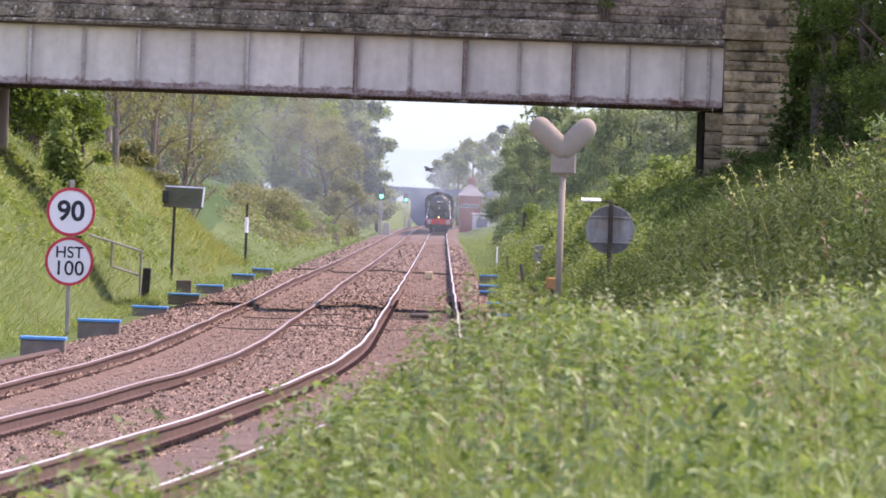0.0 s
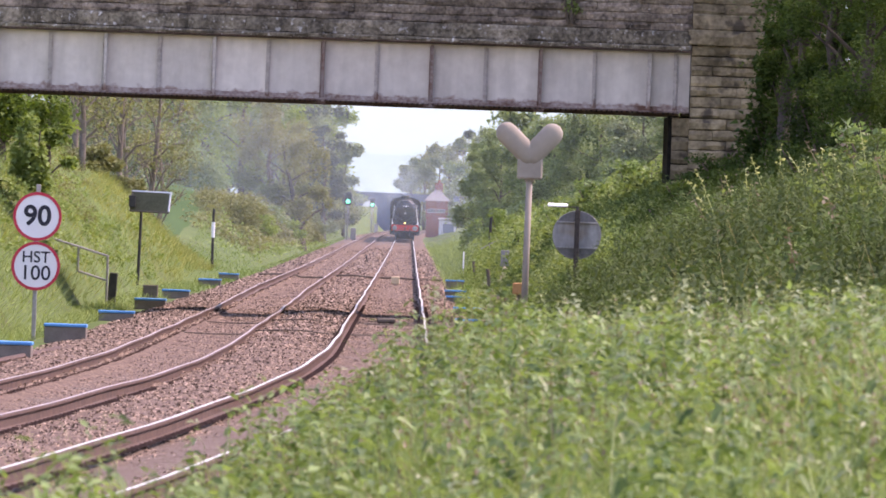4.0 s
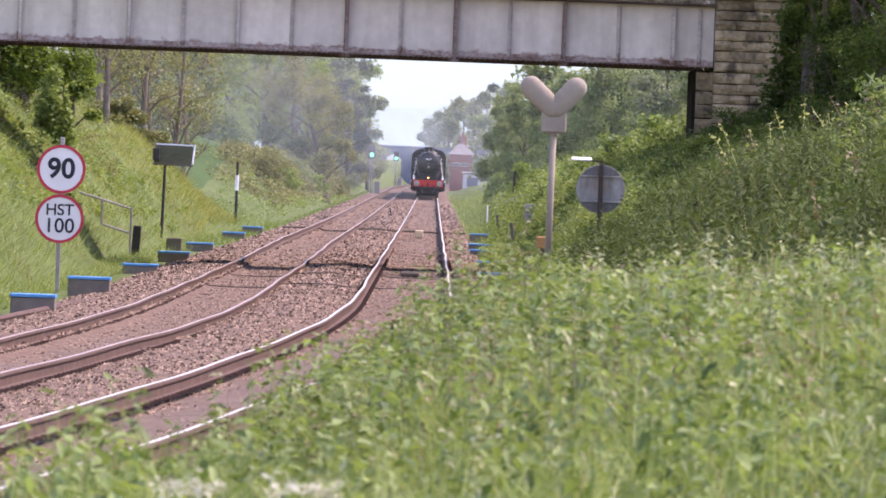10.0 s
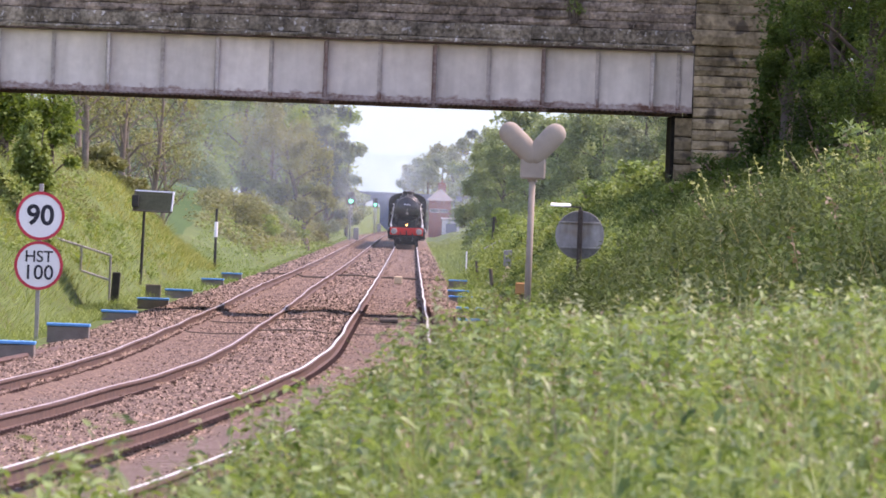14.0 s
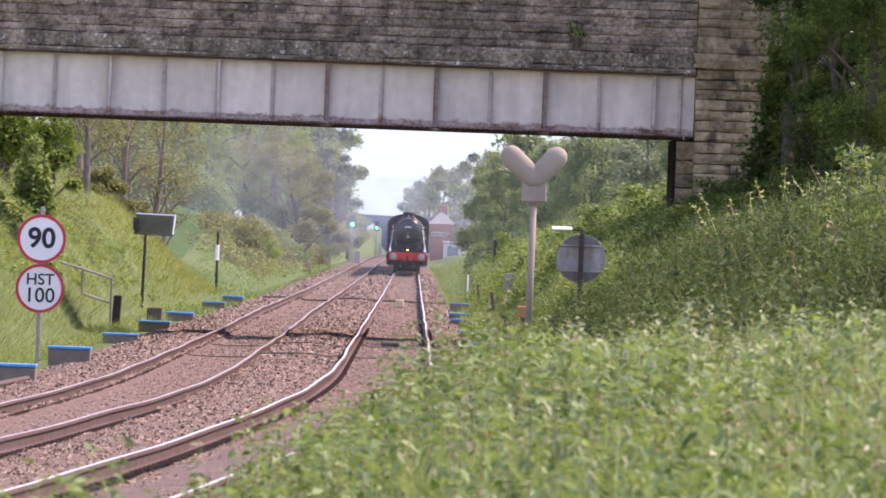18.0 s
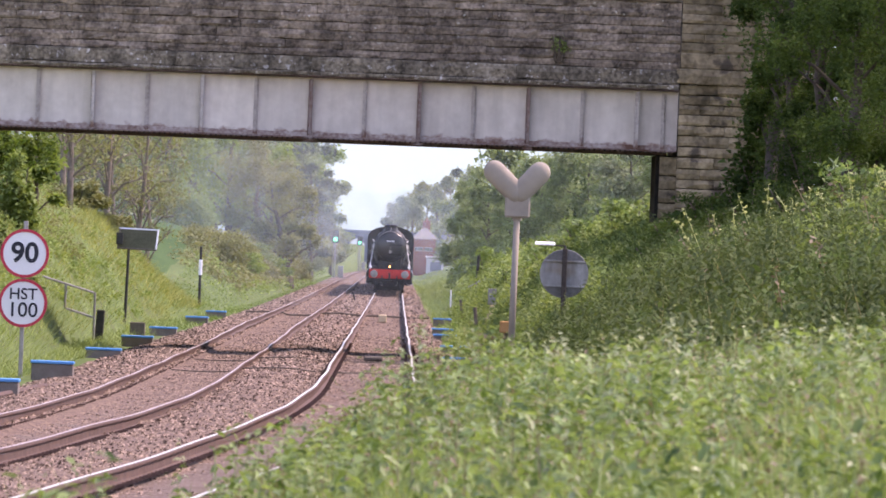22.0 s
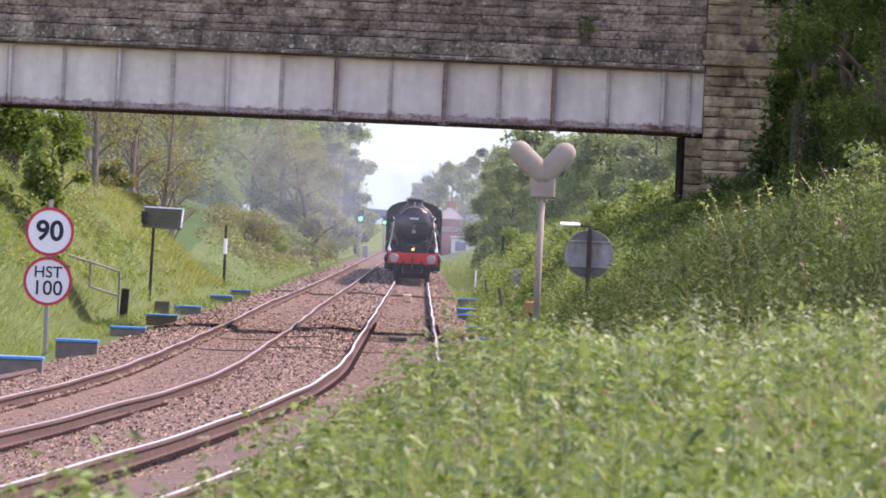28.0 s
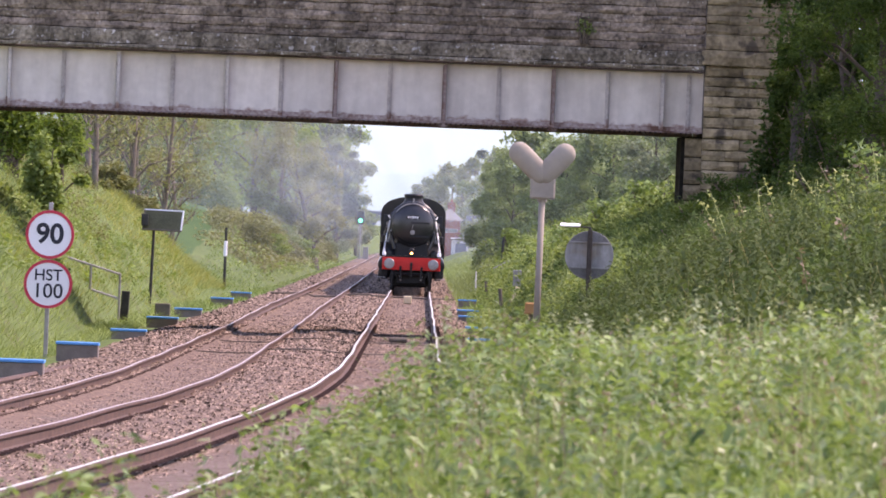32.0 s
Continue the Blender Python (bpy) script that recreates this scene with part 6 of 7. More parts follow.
def build_cow_parsley():
    rng = np.random.default_rng(31)
    for i in range(9):
        y = rng.uniform(24.0, 26.5)
        x = -0.62 + 0.15 * i + rng.normal(0, 0.05)
        g = float(land(x, y))
        top = 1.10 + rng.normal(0, 0.03)
        p = thing("cow_parsley", (x, y, g), "cow parsley with flat white flower heads", "wildflower", "cow parsley in the meadow")
        part("stem", tube(BM(), (0, 0, -0.05), (rng.normal(0, 0.03), 0, top - g - 0.05), 0.006, 0.004, 6), L_NETTLE, p)
        c = np.stack([rng.uniform(-0.09, 0.09, 140), rng.normal(0, 0.06, 140), top - g + rng.normal(0, 0.012, 140)], -1)
        quad_mesh("flower_head", leaf_quads(rng, c, rng.uniform(0.016, 0.03, 140), 0.0, 0.3), L_UMBEL, p, "white umbel")
        c = np.stack([rng.normal(0, 0.07, 60), rng.normal(0, 0.07, 60), rng.uniform(0.1, top - g - 0.1, 60)], -1)
        quad_mesh("leaves", leaf_quads(rng, c, rng.uniform(0.03, 0.07, 60)), L_NETTLE, p)


build_cow_parsley()


# ---- trees and shrubs ----
def tree(name, label, at, height, spread, seed, leaf_mat, bark=M_BARK, leaves=6000, size=0.3, trunk=0.2, bare=0.3, lean=(0, 0), limbs=9, blobs=26, flat=0.75, category="tree", group="", twigs=3):
    """A tapered trunk, limbs that rise from it, and a ragged crown of separate leaves in many clumps."""
    rng = np.random.default_rng(seed)
    t = thing(name, at, label, category, group)
    top = Vector((lean[0], lean[1], height * 0.86))
    bm = BM()
    spine = [Vector((0, 0, -0.4))]
    for i in range(1, 7):
        f = i / 6
        spine.append(Vector((lean[0] * f + rng.normal(0, 0.03) * height * 0.3, lean[1] * f + rng.normal(0, 0.02) * height * 0.3, top.z * f)))
    for i, (a, b) in enumerate(zip(spine, spine[1:])):
        tube(bm, a, b, trunk * (1 - i / 7), trunk * (1 - (i + 1) / 7), 9, i == 0)
    part("trunk", bm, bark, t, smooth=True)
    ends = []
    for i in range(limbs):
        f = bare + (0.95 - bare) * (i + 0.5) / limbs
        s = f * 6
        k = min(int(s), 5)
        base = spine[k].lerp(spine[k + 1], s - k)
        a = i * 2.4 + rng.uniform(-0.5, 0.5)
        reach = spread * (0.55 + 0.45 * math.sin(math.pi * min(1.0, (f - bare) / (1 - bare) * 0.75 + 0.2))) * rng.uniform(0.6, 1.0)
        tip = base + Vector((math.cos(a) * reach, math.sin(a) * reach, height * rng.uniform(0.04, 0.2)))
        mid = base.lerp(tip, 0.5) + Vector((0, 0, height * 0.03))
        lb = BM()
        r = trunk * 0.42 * (1.1 - f)
        tube(lb, base, mid, r, r * 0.65, 6, False)
        tube(lb, mid, tip, r * 0.65, r * 0.25, 6, False)
        for q in range(twigs):
            w = mid.lerp(tip, rng.uniform(0.1, 0.9))
            tw = w + Vector(rng.normal(0, 1, 3).tolist()).normalized() * reach * 0.4 + Vector((0, 0, height * 0.04))
            tube(lb, w, tw, r * 0.3, r * 0.1, 5, False)
            ends.append(tw)
        part("limb", lb, bark, t, smooth=True)
        ends += [tip, mid.lerp(tip, 0.6)]
    ends.append(top)
    cs = []
    per = max(1, leaves // blobs)
    for i in range(blobs):
        e = ends[int(rng.integers(len(ends)))]
        rad = spread * rng.uniform(0.18, 0.42)
        d = rng.normal(0, 1, (per, 3))
        d /= np.linalg.norm(d, axis=1)[:, None]
        d *= (rng.random(per) ** 0.45)[:, None] * rad * np.array([1, 1, flat])
        d *= 1 + 0.35 * np.sin(d[:, :1] * 9 / rad + i)
        cs.append(np.array(e)[None] + d)
    c = np.concatenate(cs)
    c = c[c[:, 2] > 0.05 * height]
    tri_mesh("crown", leaf_tris(rng, c, rng.uniform(0.6, 1.3, len(c)) * size, 0.2, 0.9), leaf_mat, t)
    return t


def bush(name, label, at, w, h, seed, leaf_mat, leaves=2500, size=0.2, category="bush", group=""):
    rng = np.random.default_rng(seed)
    t = thing(name, at, label, category, group)
    ends = []
    for i in range(7):
        a = i * 2.4
        tip = (math.cos(a) * w * 0.32, math.sin(a) * w * 0.32, h * rng.uniform(0.45, 0.85))
        part("stem", tube(BM(), (0.05 * math.cos(a), 0.05 * math.sin(a), -0.2), tip, 0.04, 0.015, 5, False), M_BARK, t)
        ends.append(tip)
    cs = []
    for i in range(16):
        e = np.array(ends[i % 7]) * (rng.uniform(0.45, 1.0, 3) if i % 2 else np.array([1.25, 1.25, 0.35]) * rng.uniform(0.7, 1.0, 3))
        k = leaves // 16
        d = rng.normal(0, 1, (k, 3))
        d /= np.linalg.norm(d, axis=1)[:, None]
        d *= (rng.random(k) ** 0.5)[:, None] * np.array([w * 0.26, w * 0.26, h * 0.22])
        cs.append(e[None] + d)
    c = np.concatenate(cs)
    c = c[c[:, 2] > 0.02]
    tri_mesh("foliage", leaf_tris(rng, c, rng.uniform(0.6, 1.3, len(c)) * size, 0.2, 0.9), leaf_mat, t)
    return t


def on_land(x, y, sink=0.0):
    return (x, y, float(land(x, y)) - sink)


# left of the line, beyond the bridge
tree("tree", "ivy-covered tree with dense leaves beside the bridge", on_land(-10.8, 262), 7.5, 1.9, 41, L_IVY, leaves=26000, size=0.14, trunk=0.36, bare=0.02, limbs=18, blobs=100)
for i, (x, y, w, h, m) in enumerate(((-10.9, 258, 2.2, 3.6, L_IVY), (-9.55, 254, 0.9, 2.4, L_LIGHT), (-12.2, 258, 3.0, 4.2, L_DARK), (-11.4, 262, 2.4, 5.0, L_IVY))):
    bush("ivy", "ivy and elder growing up the trees beside the bridge", on_land(x, y), w, h, 280 + i, m, 7000, 0.13, "shrub")
tree("tree", "small bright-leaved tree at the bridge's edge", on_land(-9.6, 268), 3.6, 0.7, 42, L_LIGHT, leaves=2200, size=0.2, trunk=0.08, bare=0.1, limbs=8, blobs=18)
tree("tree", "dark ivy-clad tree in the shade of the bridge", on_land(-12.6, 266), 8.0, 2.2, 43, L_DARK, leaves=24000, size=0.15, trunk=0.35, bare=0.02, limbs=18, blobs=90)
for i, (x, y, h, s) in enumerate(((-10.7, 330, 8.5, 1.9), (-9.9, 345, 8.0, 1.6), (-9.2, 360, 7.8, 1.7), (-11.6, 350, 9.0, 2.0), (-10.9, 385, 8.6, 1.9), (-12.4, 372, 9.0, 2.0), (-9.9, 405, 8.0, 1.8))):
    tree("tree", "slender half-bare tree with sparse olive spring leaves", on_land(x, y), h, s, 50 + i, L_OLIVE, M_TWIG, 2600, 0.13, 0.12, 0.12, (0.3 * (i % 3 - 1), 0), 20, 60, 0.9, group="half-bare trees beyond the bridge", twigs=9)
for i, (x, y, h, s, m) in enumerate(((-17.5, 560, 8.5, 3.2, L_MID), (-14.6, 640, 10.5, 3.4, L_LIGHT), (-12.0, 720, 12.0, 3.4, L_LIGHT), (-19.0, 700, 11.0, 4.0, L_LIGHT), (-15.5, 760, 12.5, 3.5, L_MID), (-23.5, 620, 10.0, 3.6, L_MID), (-10.2, 820, 11.5, 3.0, L_GREY))):
    tree("tree", "broad green tree behind the line", on_land(x, y), h, s, 60 + i, m, leaves=13000, size=0.25, trunk=0.25, bare=0.04, limbs=13, blobs=46, group="trees behind the line")
tree("tree", "olive-brown tree with a leaning trunk above the bank", on_land(-6.6, 640), 7.8, 2.6, 71, L_OLIVE, M_BARK, 15000, 0.19, 0.30, 0.2, (-1.6, 0), 14, 50)
tree("tree", "olive-green tree above the bank", on_land(-9.3, 665), 7.6, 2.6, 72, L_OLIVE, M_TWIG, 13000, 0.19, 0.22, 0.2, (0, 0), 12, 40)
tree("pine_tree", "dark blue-green pine with a ragged crown beside the line", on_land(-6.7, 800), 10.6, 2.3, 73, L_PINE, M_BARK, 26000, 0.17, 0.26, 0.16, (-0.2, 0), 18, 70, 0.55)
tree("tree", "pale grey-green tree beyond the pine", on_land(-6.6, 1010), 9.0, 1.8, 74, L_GREY, leaves=4000, size=0.4, trunk=0.2, bare=0.12, blobs=28)
# the dark-leaved bushes paint in the shade of the wood behind
for i, (x, y, w, h, m) in enumerate(((-21.0, 600, 6.0, 5.0, L_DARK), (-17.5, 590, 5.5, 4.6, L_DARK), (-24.0, 570, 6.0, 5.4, L_DARK), (-14.8, 610, 4.5, 4.2, L_MID), (-19.0, 640, 6.0, 5.4, L_MID), (-8.6, 930, 4.5, 4.4, L_GREY), (-7.6, 1080, 4.0, 4.0, L_OLIVE), (-10.5, 1150, 6.0, 4.8, L_GREY), (-8.0, 1220, 5.0, 3.4, L_MID), (-11.0, 1330, 7.0, 5.0, L_GREY), (-13.0, 1000, 6.0, 5.0, L_MID))):
    bush("bush", "thick bushes along the far field edge, the darkest standing for shade", on_land(x, y), w, h, 300 + i, m, 6000, 0.26, group="far field hedge")
bush("bush", "pale rounded bush in the field edge", on_land(-12.9, 600), 3.8, 3.7, 80, L_MID, 7000, 0.2)
for i, (x, y, w, h, m) in enumerate(((-9.3, 486, 2.6, 1.5, L_OLIVE), (-8.5, 478, 2.6, 1.6, L_OLIVE), (-7.9, 505, 2.4, 1.3, L_LIGHT), (-8.8, 520, 3.0, 1.7, L_OLIVE), (-7.7, 545, 2.4, 1.3, L_OLIVE), (-8.4, 575, 2.8, 1.6, L_MID), (-7.5, 600, 2.4, 1.3, L_LIGHT), (-7.6, 650, 2.6, 1.5, L_OLIVE), (-7.1, 700, 2.2, 1.5, L_OLIVE), (-7.4, 750, 2.2, 2.2, L_GREY), (-7.3, 850, 2.2, 2.6, L_GREY), (-7.4, 960, 2.6, 3.0, L_OLIVE), (-9.5, 1050, 4.0, 3.6, L_GREY), (-9.6, 345, 1.6, 0.9, L_OLIVE), (-10.6, 338, 1.8, 1.0, L_OLIVE))):
    bush("bush", "tangled scrubby bush on the bank", on_land(x, y), w, h, 90 + i, m, 4200, 0.15, group="scrub along the line")
for i in range(22):
    rngw = random.Random(200 + i)
    y = 820 + 22 * i
    x = -34 + (i * 7.3) % 25
    tree("tree", "tall green woodland tree far behind the field", on_land(x, y), rngw.uniform(11, 14), rngw.uniform(3.6, 4.6), 210 + i, (L_MID, L_GREY, L_LIGHT)[i % 3], leaves=4200, size=0.55, trunk=0.3, bare=0.04, limbs=10, blobs=34, group="woodland behind the field")
for i in range(12):
    y = 620 + 30 * i
    x = 8.0 + (i * 5.3) % 16
    tree("tree", "tall green woodland tree behind the hedgerow", on_land(x, y), 6.5 + 0.009 * (y - 500), 3.0, 240 + i, (L_MID, L_DARK, L_GREY)[i % 3], leaves=4200, size=0.45, trunk=0.3, bare=0.03, limbs=10, blobs=34, group="woodland behind the hedgerow")
# right of the line, beyond the bridge
for i, (x, y, h, s, m) in enumerate(((3.9, 560, 6.0, 1.5, L_MID), (4.8, 540, 6.6, 1.7, L_MID), (6.0, 520, 6.4, 1.8, L_MID), (5.0, 600, 6.8, 1.8, L_MID), (7.4, 500, 6.6, 1.9, L_MID), (6.4, 455, 5.4, 1.7, L_MID), (8.2, 440, 5.8, 1.9, L_MID), (9.8, 430, 5.9, 1.9, L_GREY), (11.2, 420, 5.6, 1.9, L_MID), (7.2, 470, 5.0, 1.6, L_DARK), (10.4, 470, 6.6, 2.2, L_MID))):
    tree("tree", "dense dark green hedgerow tree behind the bank", on_land(x, y), h * 0.95, s, 110 + i, m, leaves=20000, size=0.15, trunk=0.16, bare=0.0, limbs=15, blobs=90, group="hedgerow trees on the right bank")
for i, (x, y, w, h, m) in enumerate(((3.9, 545, 2.0, 2.2, L_LIGHT), (4.5, 520, 2.6, 2.8, L_MID), (5.6, 500, 2.8, 2.6, L_MID), (6.8, 480, 2.8, 2.8, L_DARK), (7.6, 430, 2.6, 2.4, L_MID), (9.0, 420, 2.8, 2.6, L_MID), (10.4, 410, 2.8, 2.6, L_DARK), (11.8, 405, 2.8, 2.6, L_MID))):
    bush("bush", "thick dark green undergrowth below the hedgerow trees", on_land(x, y), w, h, 270 + i, m, 5000, 0.17, group="undergrowth of the hedgerow")
bush("bush", "bright green bush on the bank", on_land(3.75, 405), 1.5, 1.7, 130, L_LIGHT, 5000, 0.12)
bush("bush", "pale green bush on the bank", on_land(4.9, 330), 1.9, 1.0, 131, L_LIGHT, 2200, 0.14)
for i, (x, y, h, s, m) in enumerate(((0.2, 1660, 11.5, 2.6, L_GREY), (1.6, 1700, 13.0, 2.6, L_GREY), (6.3, 1640, 15.5, 2.6, L_GREY), (10.6, 1600, 16.0, 3.0, L_GREY), (2.3, 1620, 12.5, 3.2, L_GREY), (4.6, 1650, 14.5, 3.4, L_OLIVE), (7.8, 1580, 12.0, 3.4, L_MID), (8.6, 1700, 18.0, 2.2, L_PINE), (13.2, 1650, 17.0, 3.4, L_GREY), (11.0, 1450, 11.0, 3.4, L_GREY), (16.0, 1500, 14.0, 3.6, L_GREY), (6.4, 1300, 7.0, 2.4, L_MID), (8.5, 1250, 8.5, 2.6, L_MID))):
    tree("tree", "distant pale grey-green tree", on_land(x, y), h, s, 140 + i, m, leaves=8000, size=0.48, trunk=0.3, bare=0.02, blobs=46, group="distant trees")
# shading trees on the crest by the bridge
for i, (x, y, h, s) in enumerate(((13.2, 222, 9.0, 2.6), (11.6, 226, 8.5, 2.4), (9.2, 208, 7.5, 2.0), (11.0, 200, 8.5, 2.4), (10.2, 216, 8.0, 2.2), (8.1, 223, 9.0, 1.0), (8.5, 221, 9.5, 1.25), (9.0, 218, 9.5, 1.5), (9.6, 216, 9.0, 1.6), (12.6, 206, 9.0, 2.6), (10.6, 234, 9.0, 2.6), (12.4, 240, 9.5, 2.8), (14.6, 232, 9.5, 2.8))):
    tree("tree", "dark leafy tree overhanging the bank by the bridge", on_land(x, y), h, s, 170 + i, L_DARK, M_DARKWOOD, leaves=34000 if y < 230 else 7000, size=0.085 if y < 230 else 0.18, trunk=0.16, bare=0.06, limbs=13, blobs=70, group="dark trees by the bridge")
bush("ivy", "dark ivy and elder against the stone pier", on_land(8.0, 224), 1.7, 2.4, 180, L_DARK, 2600, 0.16, "shrub")
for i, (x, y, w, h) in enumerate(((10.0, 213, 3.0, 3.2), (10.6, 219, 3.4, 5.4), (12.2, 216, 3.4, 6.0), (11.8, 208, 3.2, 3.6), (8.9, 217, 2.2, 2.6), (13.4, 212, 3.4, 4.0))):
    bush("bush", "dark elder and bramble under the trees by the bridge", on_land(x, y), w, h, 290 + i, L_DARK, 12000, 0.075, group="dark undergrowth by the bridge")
for i, (x, y, w, h) in enumerate(((4.9, 262, 1.8, 1.1), (5.6, 248, 1.6, 1.1), (4.1, 290, 1.7, 1.0), (4.6, 300, 1.8, 1.2), (3.7, 310, 1.5, 0.9), (5.2, 285, 1.8, 1.2), (4.9, 330, 2.0, 1.2))):
    bush("bush", "sunlit weeds along the crest beyond the bridge", on_land(x, y), w, h, 320 + i, L_NETTLE, 2200, 0.12, group="weeds on the crest")
# dark-leaved bushes added to paint the shade of the hollow
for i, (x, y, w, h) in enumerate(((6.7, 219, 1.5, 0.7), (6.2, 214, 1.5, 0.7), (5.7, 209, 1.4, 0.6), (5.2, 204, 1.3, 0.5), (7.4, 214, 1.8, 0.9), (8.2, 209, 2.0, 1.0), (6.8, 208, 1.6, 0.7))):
    bush("bramble", "low bramble in the hollow of the bank, dark green to stand for shade", on_land(x, y), w, h, 340 + i, L_DARK, 3500, 0.075, "shrub", "brambles in the hollow")
bush("bush", "pale leafy shrub at the crest of the bank", on_land(8.1, 178), 1.6, 1.0, 181, L_NETTLE, 1800, 0.14)
# plant growing out of the parapet
bush("wall_plant", "small green plant growing from the parapet joints", (3.45, BY - 0.05, 6.75), 0.5, 0.55, 182, L_LIGHT, 260, 0.08, "plant")


def build_field():
    xs, ys = np.linspace(-34, -9.9, 24), np.linspace(385, 575, 24)
    bm = BM()
    rows = [[bm.verts.new((x, y, float(land(x, y)) + 0.3 * min(1.0, (-9.9 - x) / 1.0))) for x in xs] for y in ys]
    for r0, r1 in zip(rows, rows[1:]):
        for i in range(len(xs) - 1):
            bm.faces.new((r0[i], r0[i + 1], r1[i + 1], r1[i]))
    tagged(part("crop_field", bm, M_FIELD, smooth=True), "green young crop in the field beside the line", "field", kind="structure")


build_field()


# ---- distance ----
def build_distance():
    m = bpy.data.materials.new("hazy_sky")
    m.use_nodes = True
    n, l = m.node_tree.nodes, m.node_tree.links
    em, tc, sep, ramp = n.new("ShaderNodeEmission"), n.new("ShaderNodeTexCoord"), n.new("ShaderNodeSeparateXYZ"), n.new("ShaderNodeValToRGB")
    l.new(tc.outputs["Generated"], sep.inputs[0])
    l.new(sep.outputs["Z"], ramp.inputs["Fac"])
    ramp.color_ramp.elements[0].position, ramp.color_ramp.elements[1].position = 0.08, 0.36
    ramp.color_ramp.elements[0].color, ramp.color_ramp.elements[1].color = (0.225, 0.33, 0.385, 1), (0.27, 0.39, 0.42, 1)
    l.new(ramp.outputs["Color"], em.inputs["Color"])
    l.new(em.outputs[0], n["Material Output"].inputs["Surface"])
    bm = BM()
    bm.faces.new([bm.verts.new(p) for p in ((-700, 4700, -30), (700, 4700, -30), (700, 4700, 400), (-700, 4700, 400))])
    tagged(part("sky_backdrop", bm, m), "pale hazy blue sky near the horizon", "backdrop", kind="structure")
    # flat ridges that glow, with the haze of distance put into their colour
    for name, y, z0, amp, seed, col, lab in (("far_hills", 4400.0, 32.0, 5.0, 3, (0.208, 0.308, 0.35), "flat glowing hills on the horizon, coloured pale blue for haze"), ("far_woods", 2600.0, 7.0, 7.0, 4, (0.175, 0.245, 0.285), "flat glowing line of distant woods, coloured blue for haze")):
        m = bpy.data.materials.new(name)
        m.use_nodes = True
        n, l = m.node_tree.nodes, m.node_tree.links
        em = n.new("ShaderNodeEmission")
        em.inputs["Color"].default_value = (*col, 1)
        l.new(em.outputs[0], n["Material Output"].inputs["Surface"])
        bm = BM()
        xs = np.linspace(-500, 500, 160)
        low, high = [], []
        for x in xs:
            h = z0 + amp * noise.fractal(Vector((x * 0.01, seed, 0)), 0.8, 2.0, 5)
            low.append(bm.verts.new((x, y, -30)))
            high.append(bm.verts.new((x, y, h)))
        for i in range(len(xs) - 1):
            bm.faces.new((low[i], low[i + 1], high[i + 1], high[i]))
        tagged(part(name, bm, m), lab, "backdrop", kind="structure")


build_distance()


# ---- exhaust: domed puffs trailing from the engine, and added sheets that imitate distance haze ----
PUFFS = []


def puff(name, mat, label, width, depth, height, seed):
    """A billow of thin smoke, or a sheet of distance haze: only its bulging near side, uneven all over."""
    n = 28
    bm = BM()
    grid = []
    for i in range(n + 1):
        row = []
        for j in range(n + 1):
            u, v = 2 * i / n - 1, 2 * j / n - 1
            w = Vector(noise.noise_vector(Vector((u * 1.6, v * 1.6, seed)))) * 0.16
            bulge = math.cos(min(1.0, math.hypot(u, v)) * math.pi / 2)
            row.append(bm.verts.new(((u + w.x * bulge) * width / 2, -(bulge + w.y) * depth, (v + w.z * bulge) * height / 2)))
        grid.append(row)
    for i in range(n):
        for j in range(n):
            bm.faces.new((grid[i][j], grid[i + 1][j], grid[i + 1][j + 1], grid[i][j + 1]))
    p = part(name, bm, mat, None, smooth=True)
    return tagged(p, label, "smoke", "drifting smoke")


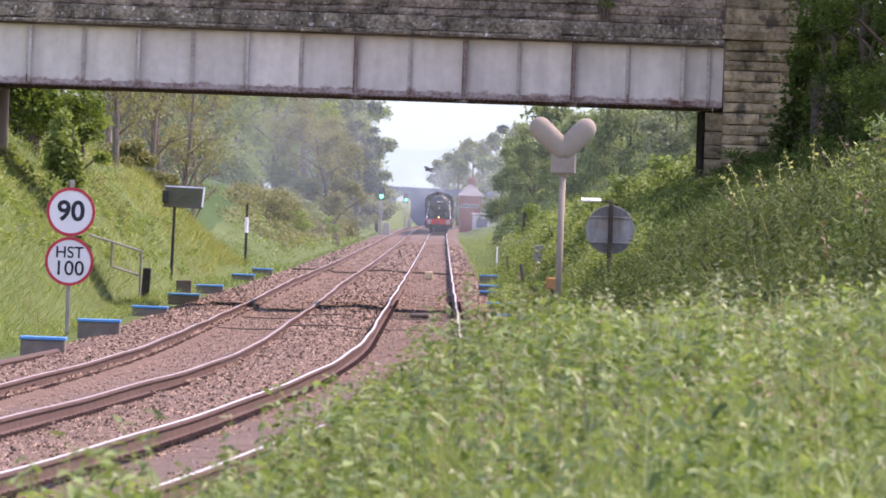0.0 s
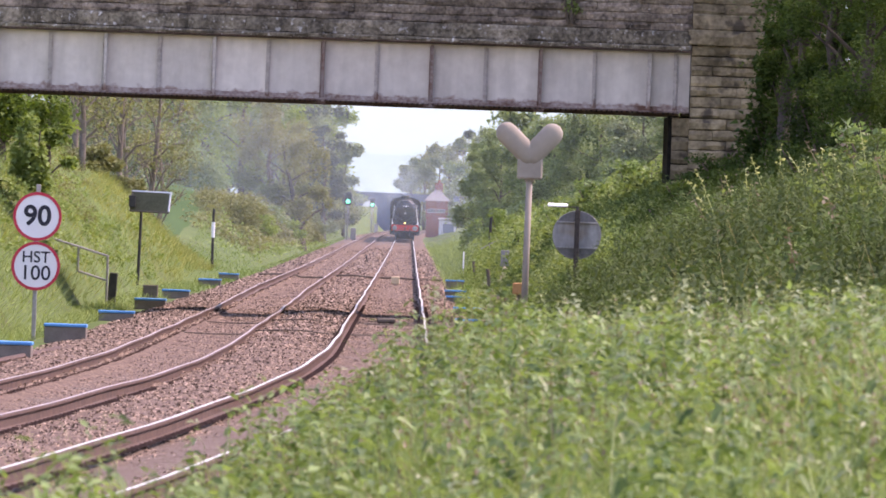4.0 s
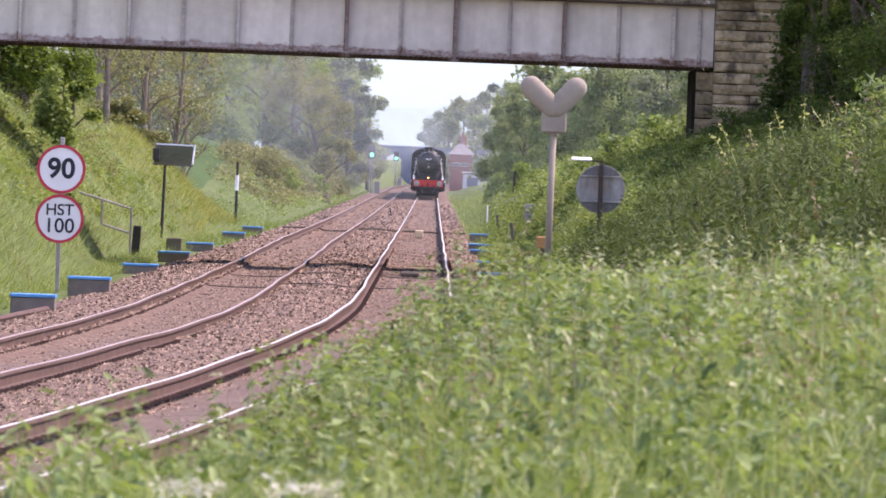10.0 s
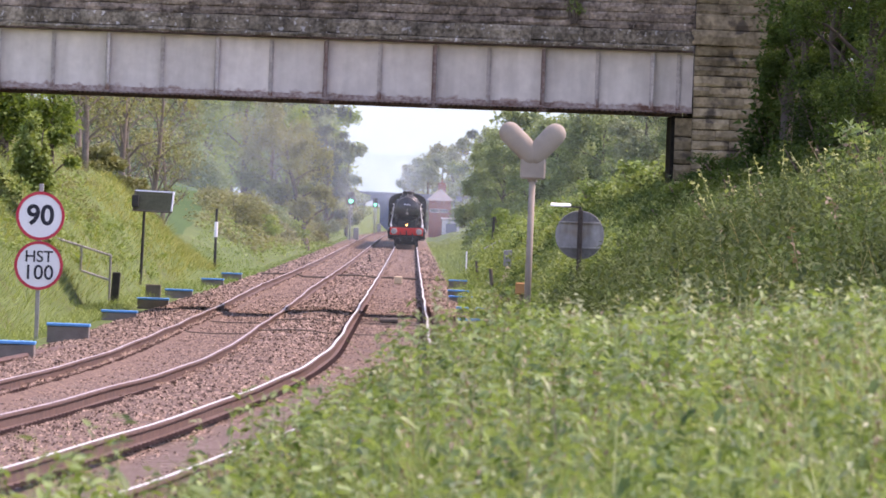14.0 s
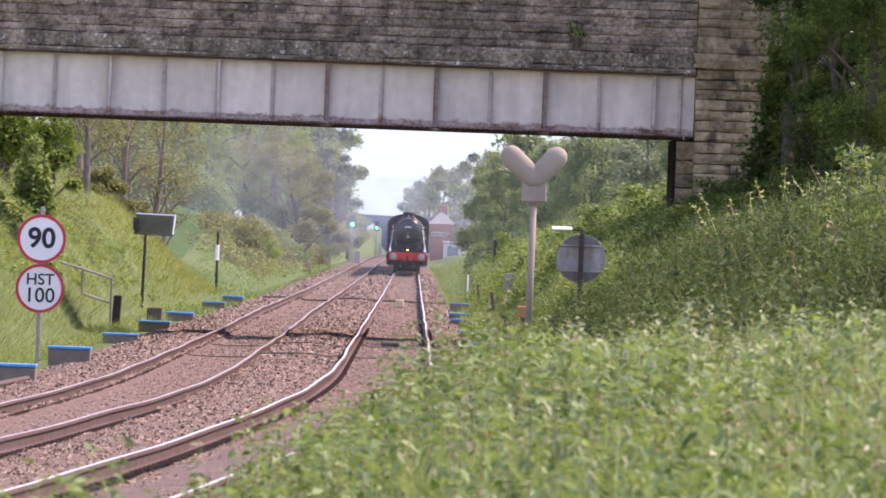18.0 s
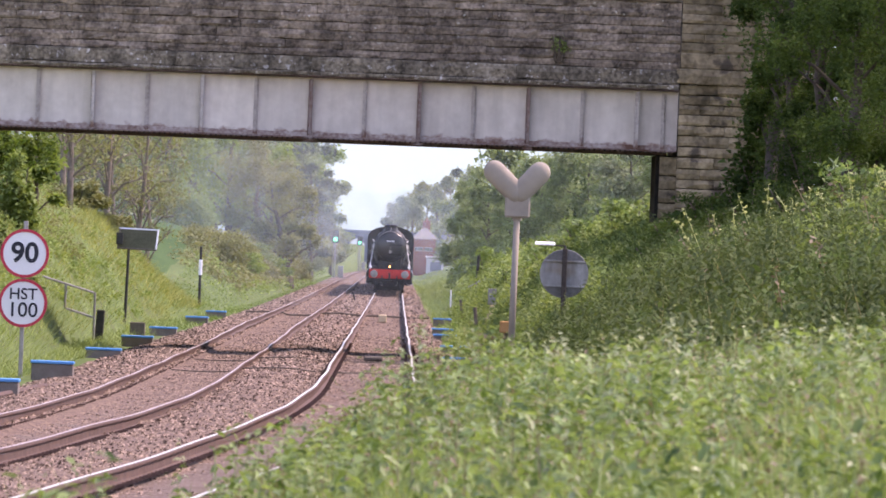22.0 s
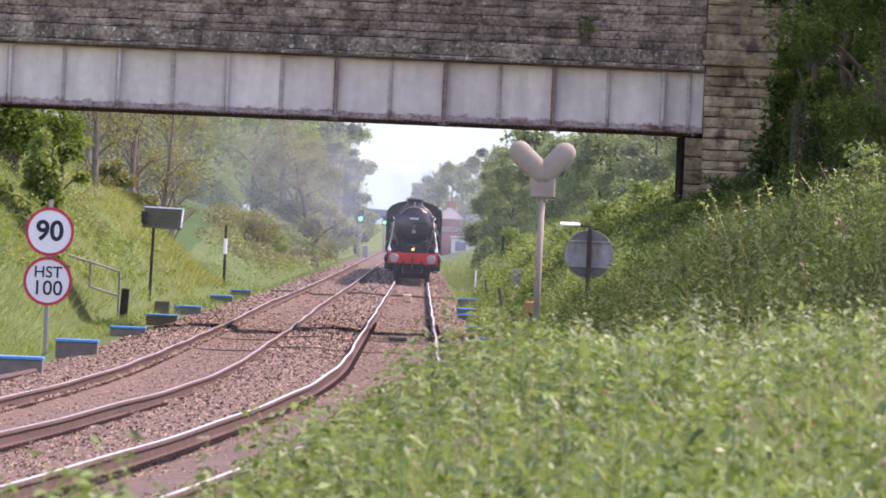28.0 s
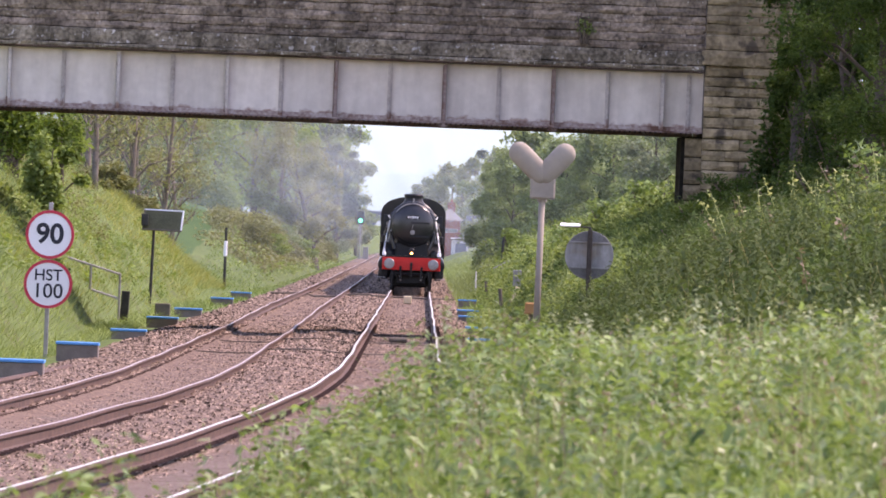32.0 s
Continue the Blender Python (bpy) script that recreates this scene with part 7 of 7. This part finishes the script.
def build_smoke():
    for k, (x, y, z, w, d, h) in enumerate(((0.2, 16.0, 5.4, 3.4, 4.0, 5.0), (-0.8, 45.0, 5.0, 5.5, 8.0, 7.5), (-3.2, 110.0, 4.6, 9.0, 12.0, 9.0))):
        PUFFS.append((puff("smoke_puff", M_SMOKE, "thin blue-white exhaust drifting behind the engine", w, d, h, k * 3.3), x, y, z))
    # upright sheets added across the view to lighten what lies behind them
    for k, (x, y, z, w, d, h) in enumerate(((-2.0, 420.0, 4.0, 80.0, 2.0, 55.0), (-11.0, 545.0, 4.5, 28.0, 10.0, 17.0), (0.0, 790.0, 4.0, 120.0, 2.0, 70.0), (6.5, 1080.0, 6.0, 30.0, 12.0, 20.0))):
        puff("haze_sheet", M_AIR if y == 420.0 else M_VEIL if y == 790.0 else M_HAZE, "transparent sheet added across the cutting to imitate distance haze", w, d, h, 20 + k * 2.7).matrix_basis = pose(x, y, z)


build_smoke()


# ---- everything that moves ----
SPEED, START = 16.6, 930.0


def track_pose(y):
    return pose(TRACK_R + float(bend(y)), y, float(rail_z(y)))


def motions():
    end = 32.0
    steps = np.linspace(0, end, 33)
    walk(engine, [(float(t), track_pose(START - SPEED * float(t))) for t in steps])
    for k, c in enumerate(CARRIAGES):
        walk(c, [(float(t), track_pose(START + 20.0 + 20.0 * k - SPEED * float(t))) for t in steps])
    for w, y, r in WHEELS:
        gap = 2 if r > 0.6 else 1
        count = int(end * FPS)
        walk(w, [(k / FPS, pose(0, y, r, math.degrees(SPEED * (k / FPS) / r) % 360, 0, 0)) for k in range(0, count + 1, gap)])
    for p, x, y, z in PUFFS:
        walk(p, [(float(t), pose(TRACK_R + x * (1 + 0.01 * float(t)), START - SPEED * float(t) + y, z)) for t in (0.0, 8.0, 16.0, 24.0, 32.0)])
    walk(bird, [(float(t), pose(-0.70 - 11.6 * float(t), 450.0, 4.05 - 0.85 * min(float(t), 0.6) + 0.25 * max(0.0, float(t) - 0.6), 20, -12, 22)) for t in (0.0, 0.2, 0.4, 0.6, 2.0, 8.0, 16.0, 24.0, 32.0)])
    for w, s in WINGS:
        walk(w, [(0.1 * k, pose(0, 0, 0, s * 32 * math.sin(0.1 * k * 17), 0, 0)) for k in range(0, 31)] + [(32.0, pose(0, 0, 0, s * 10, 0, 0))])


motions()
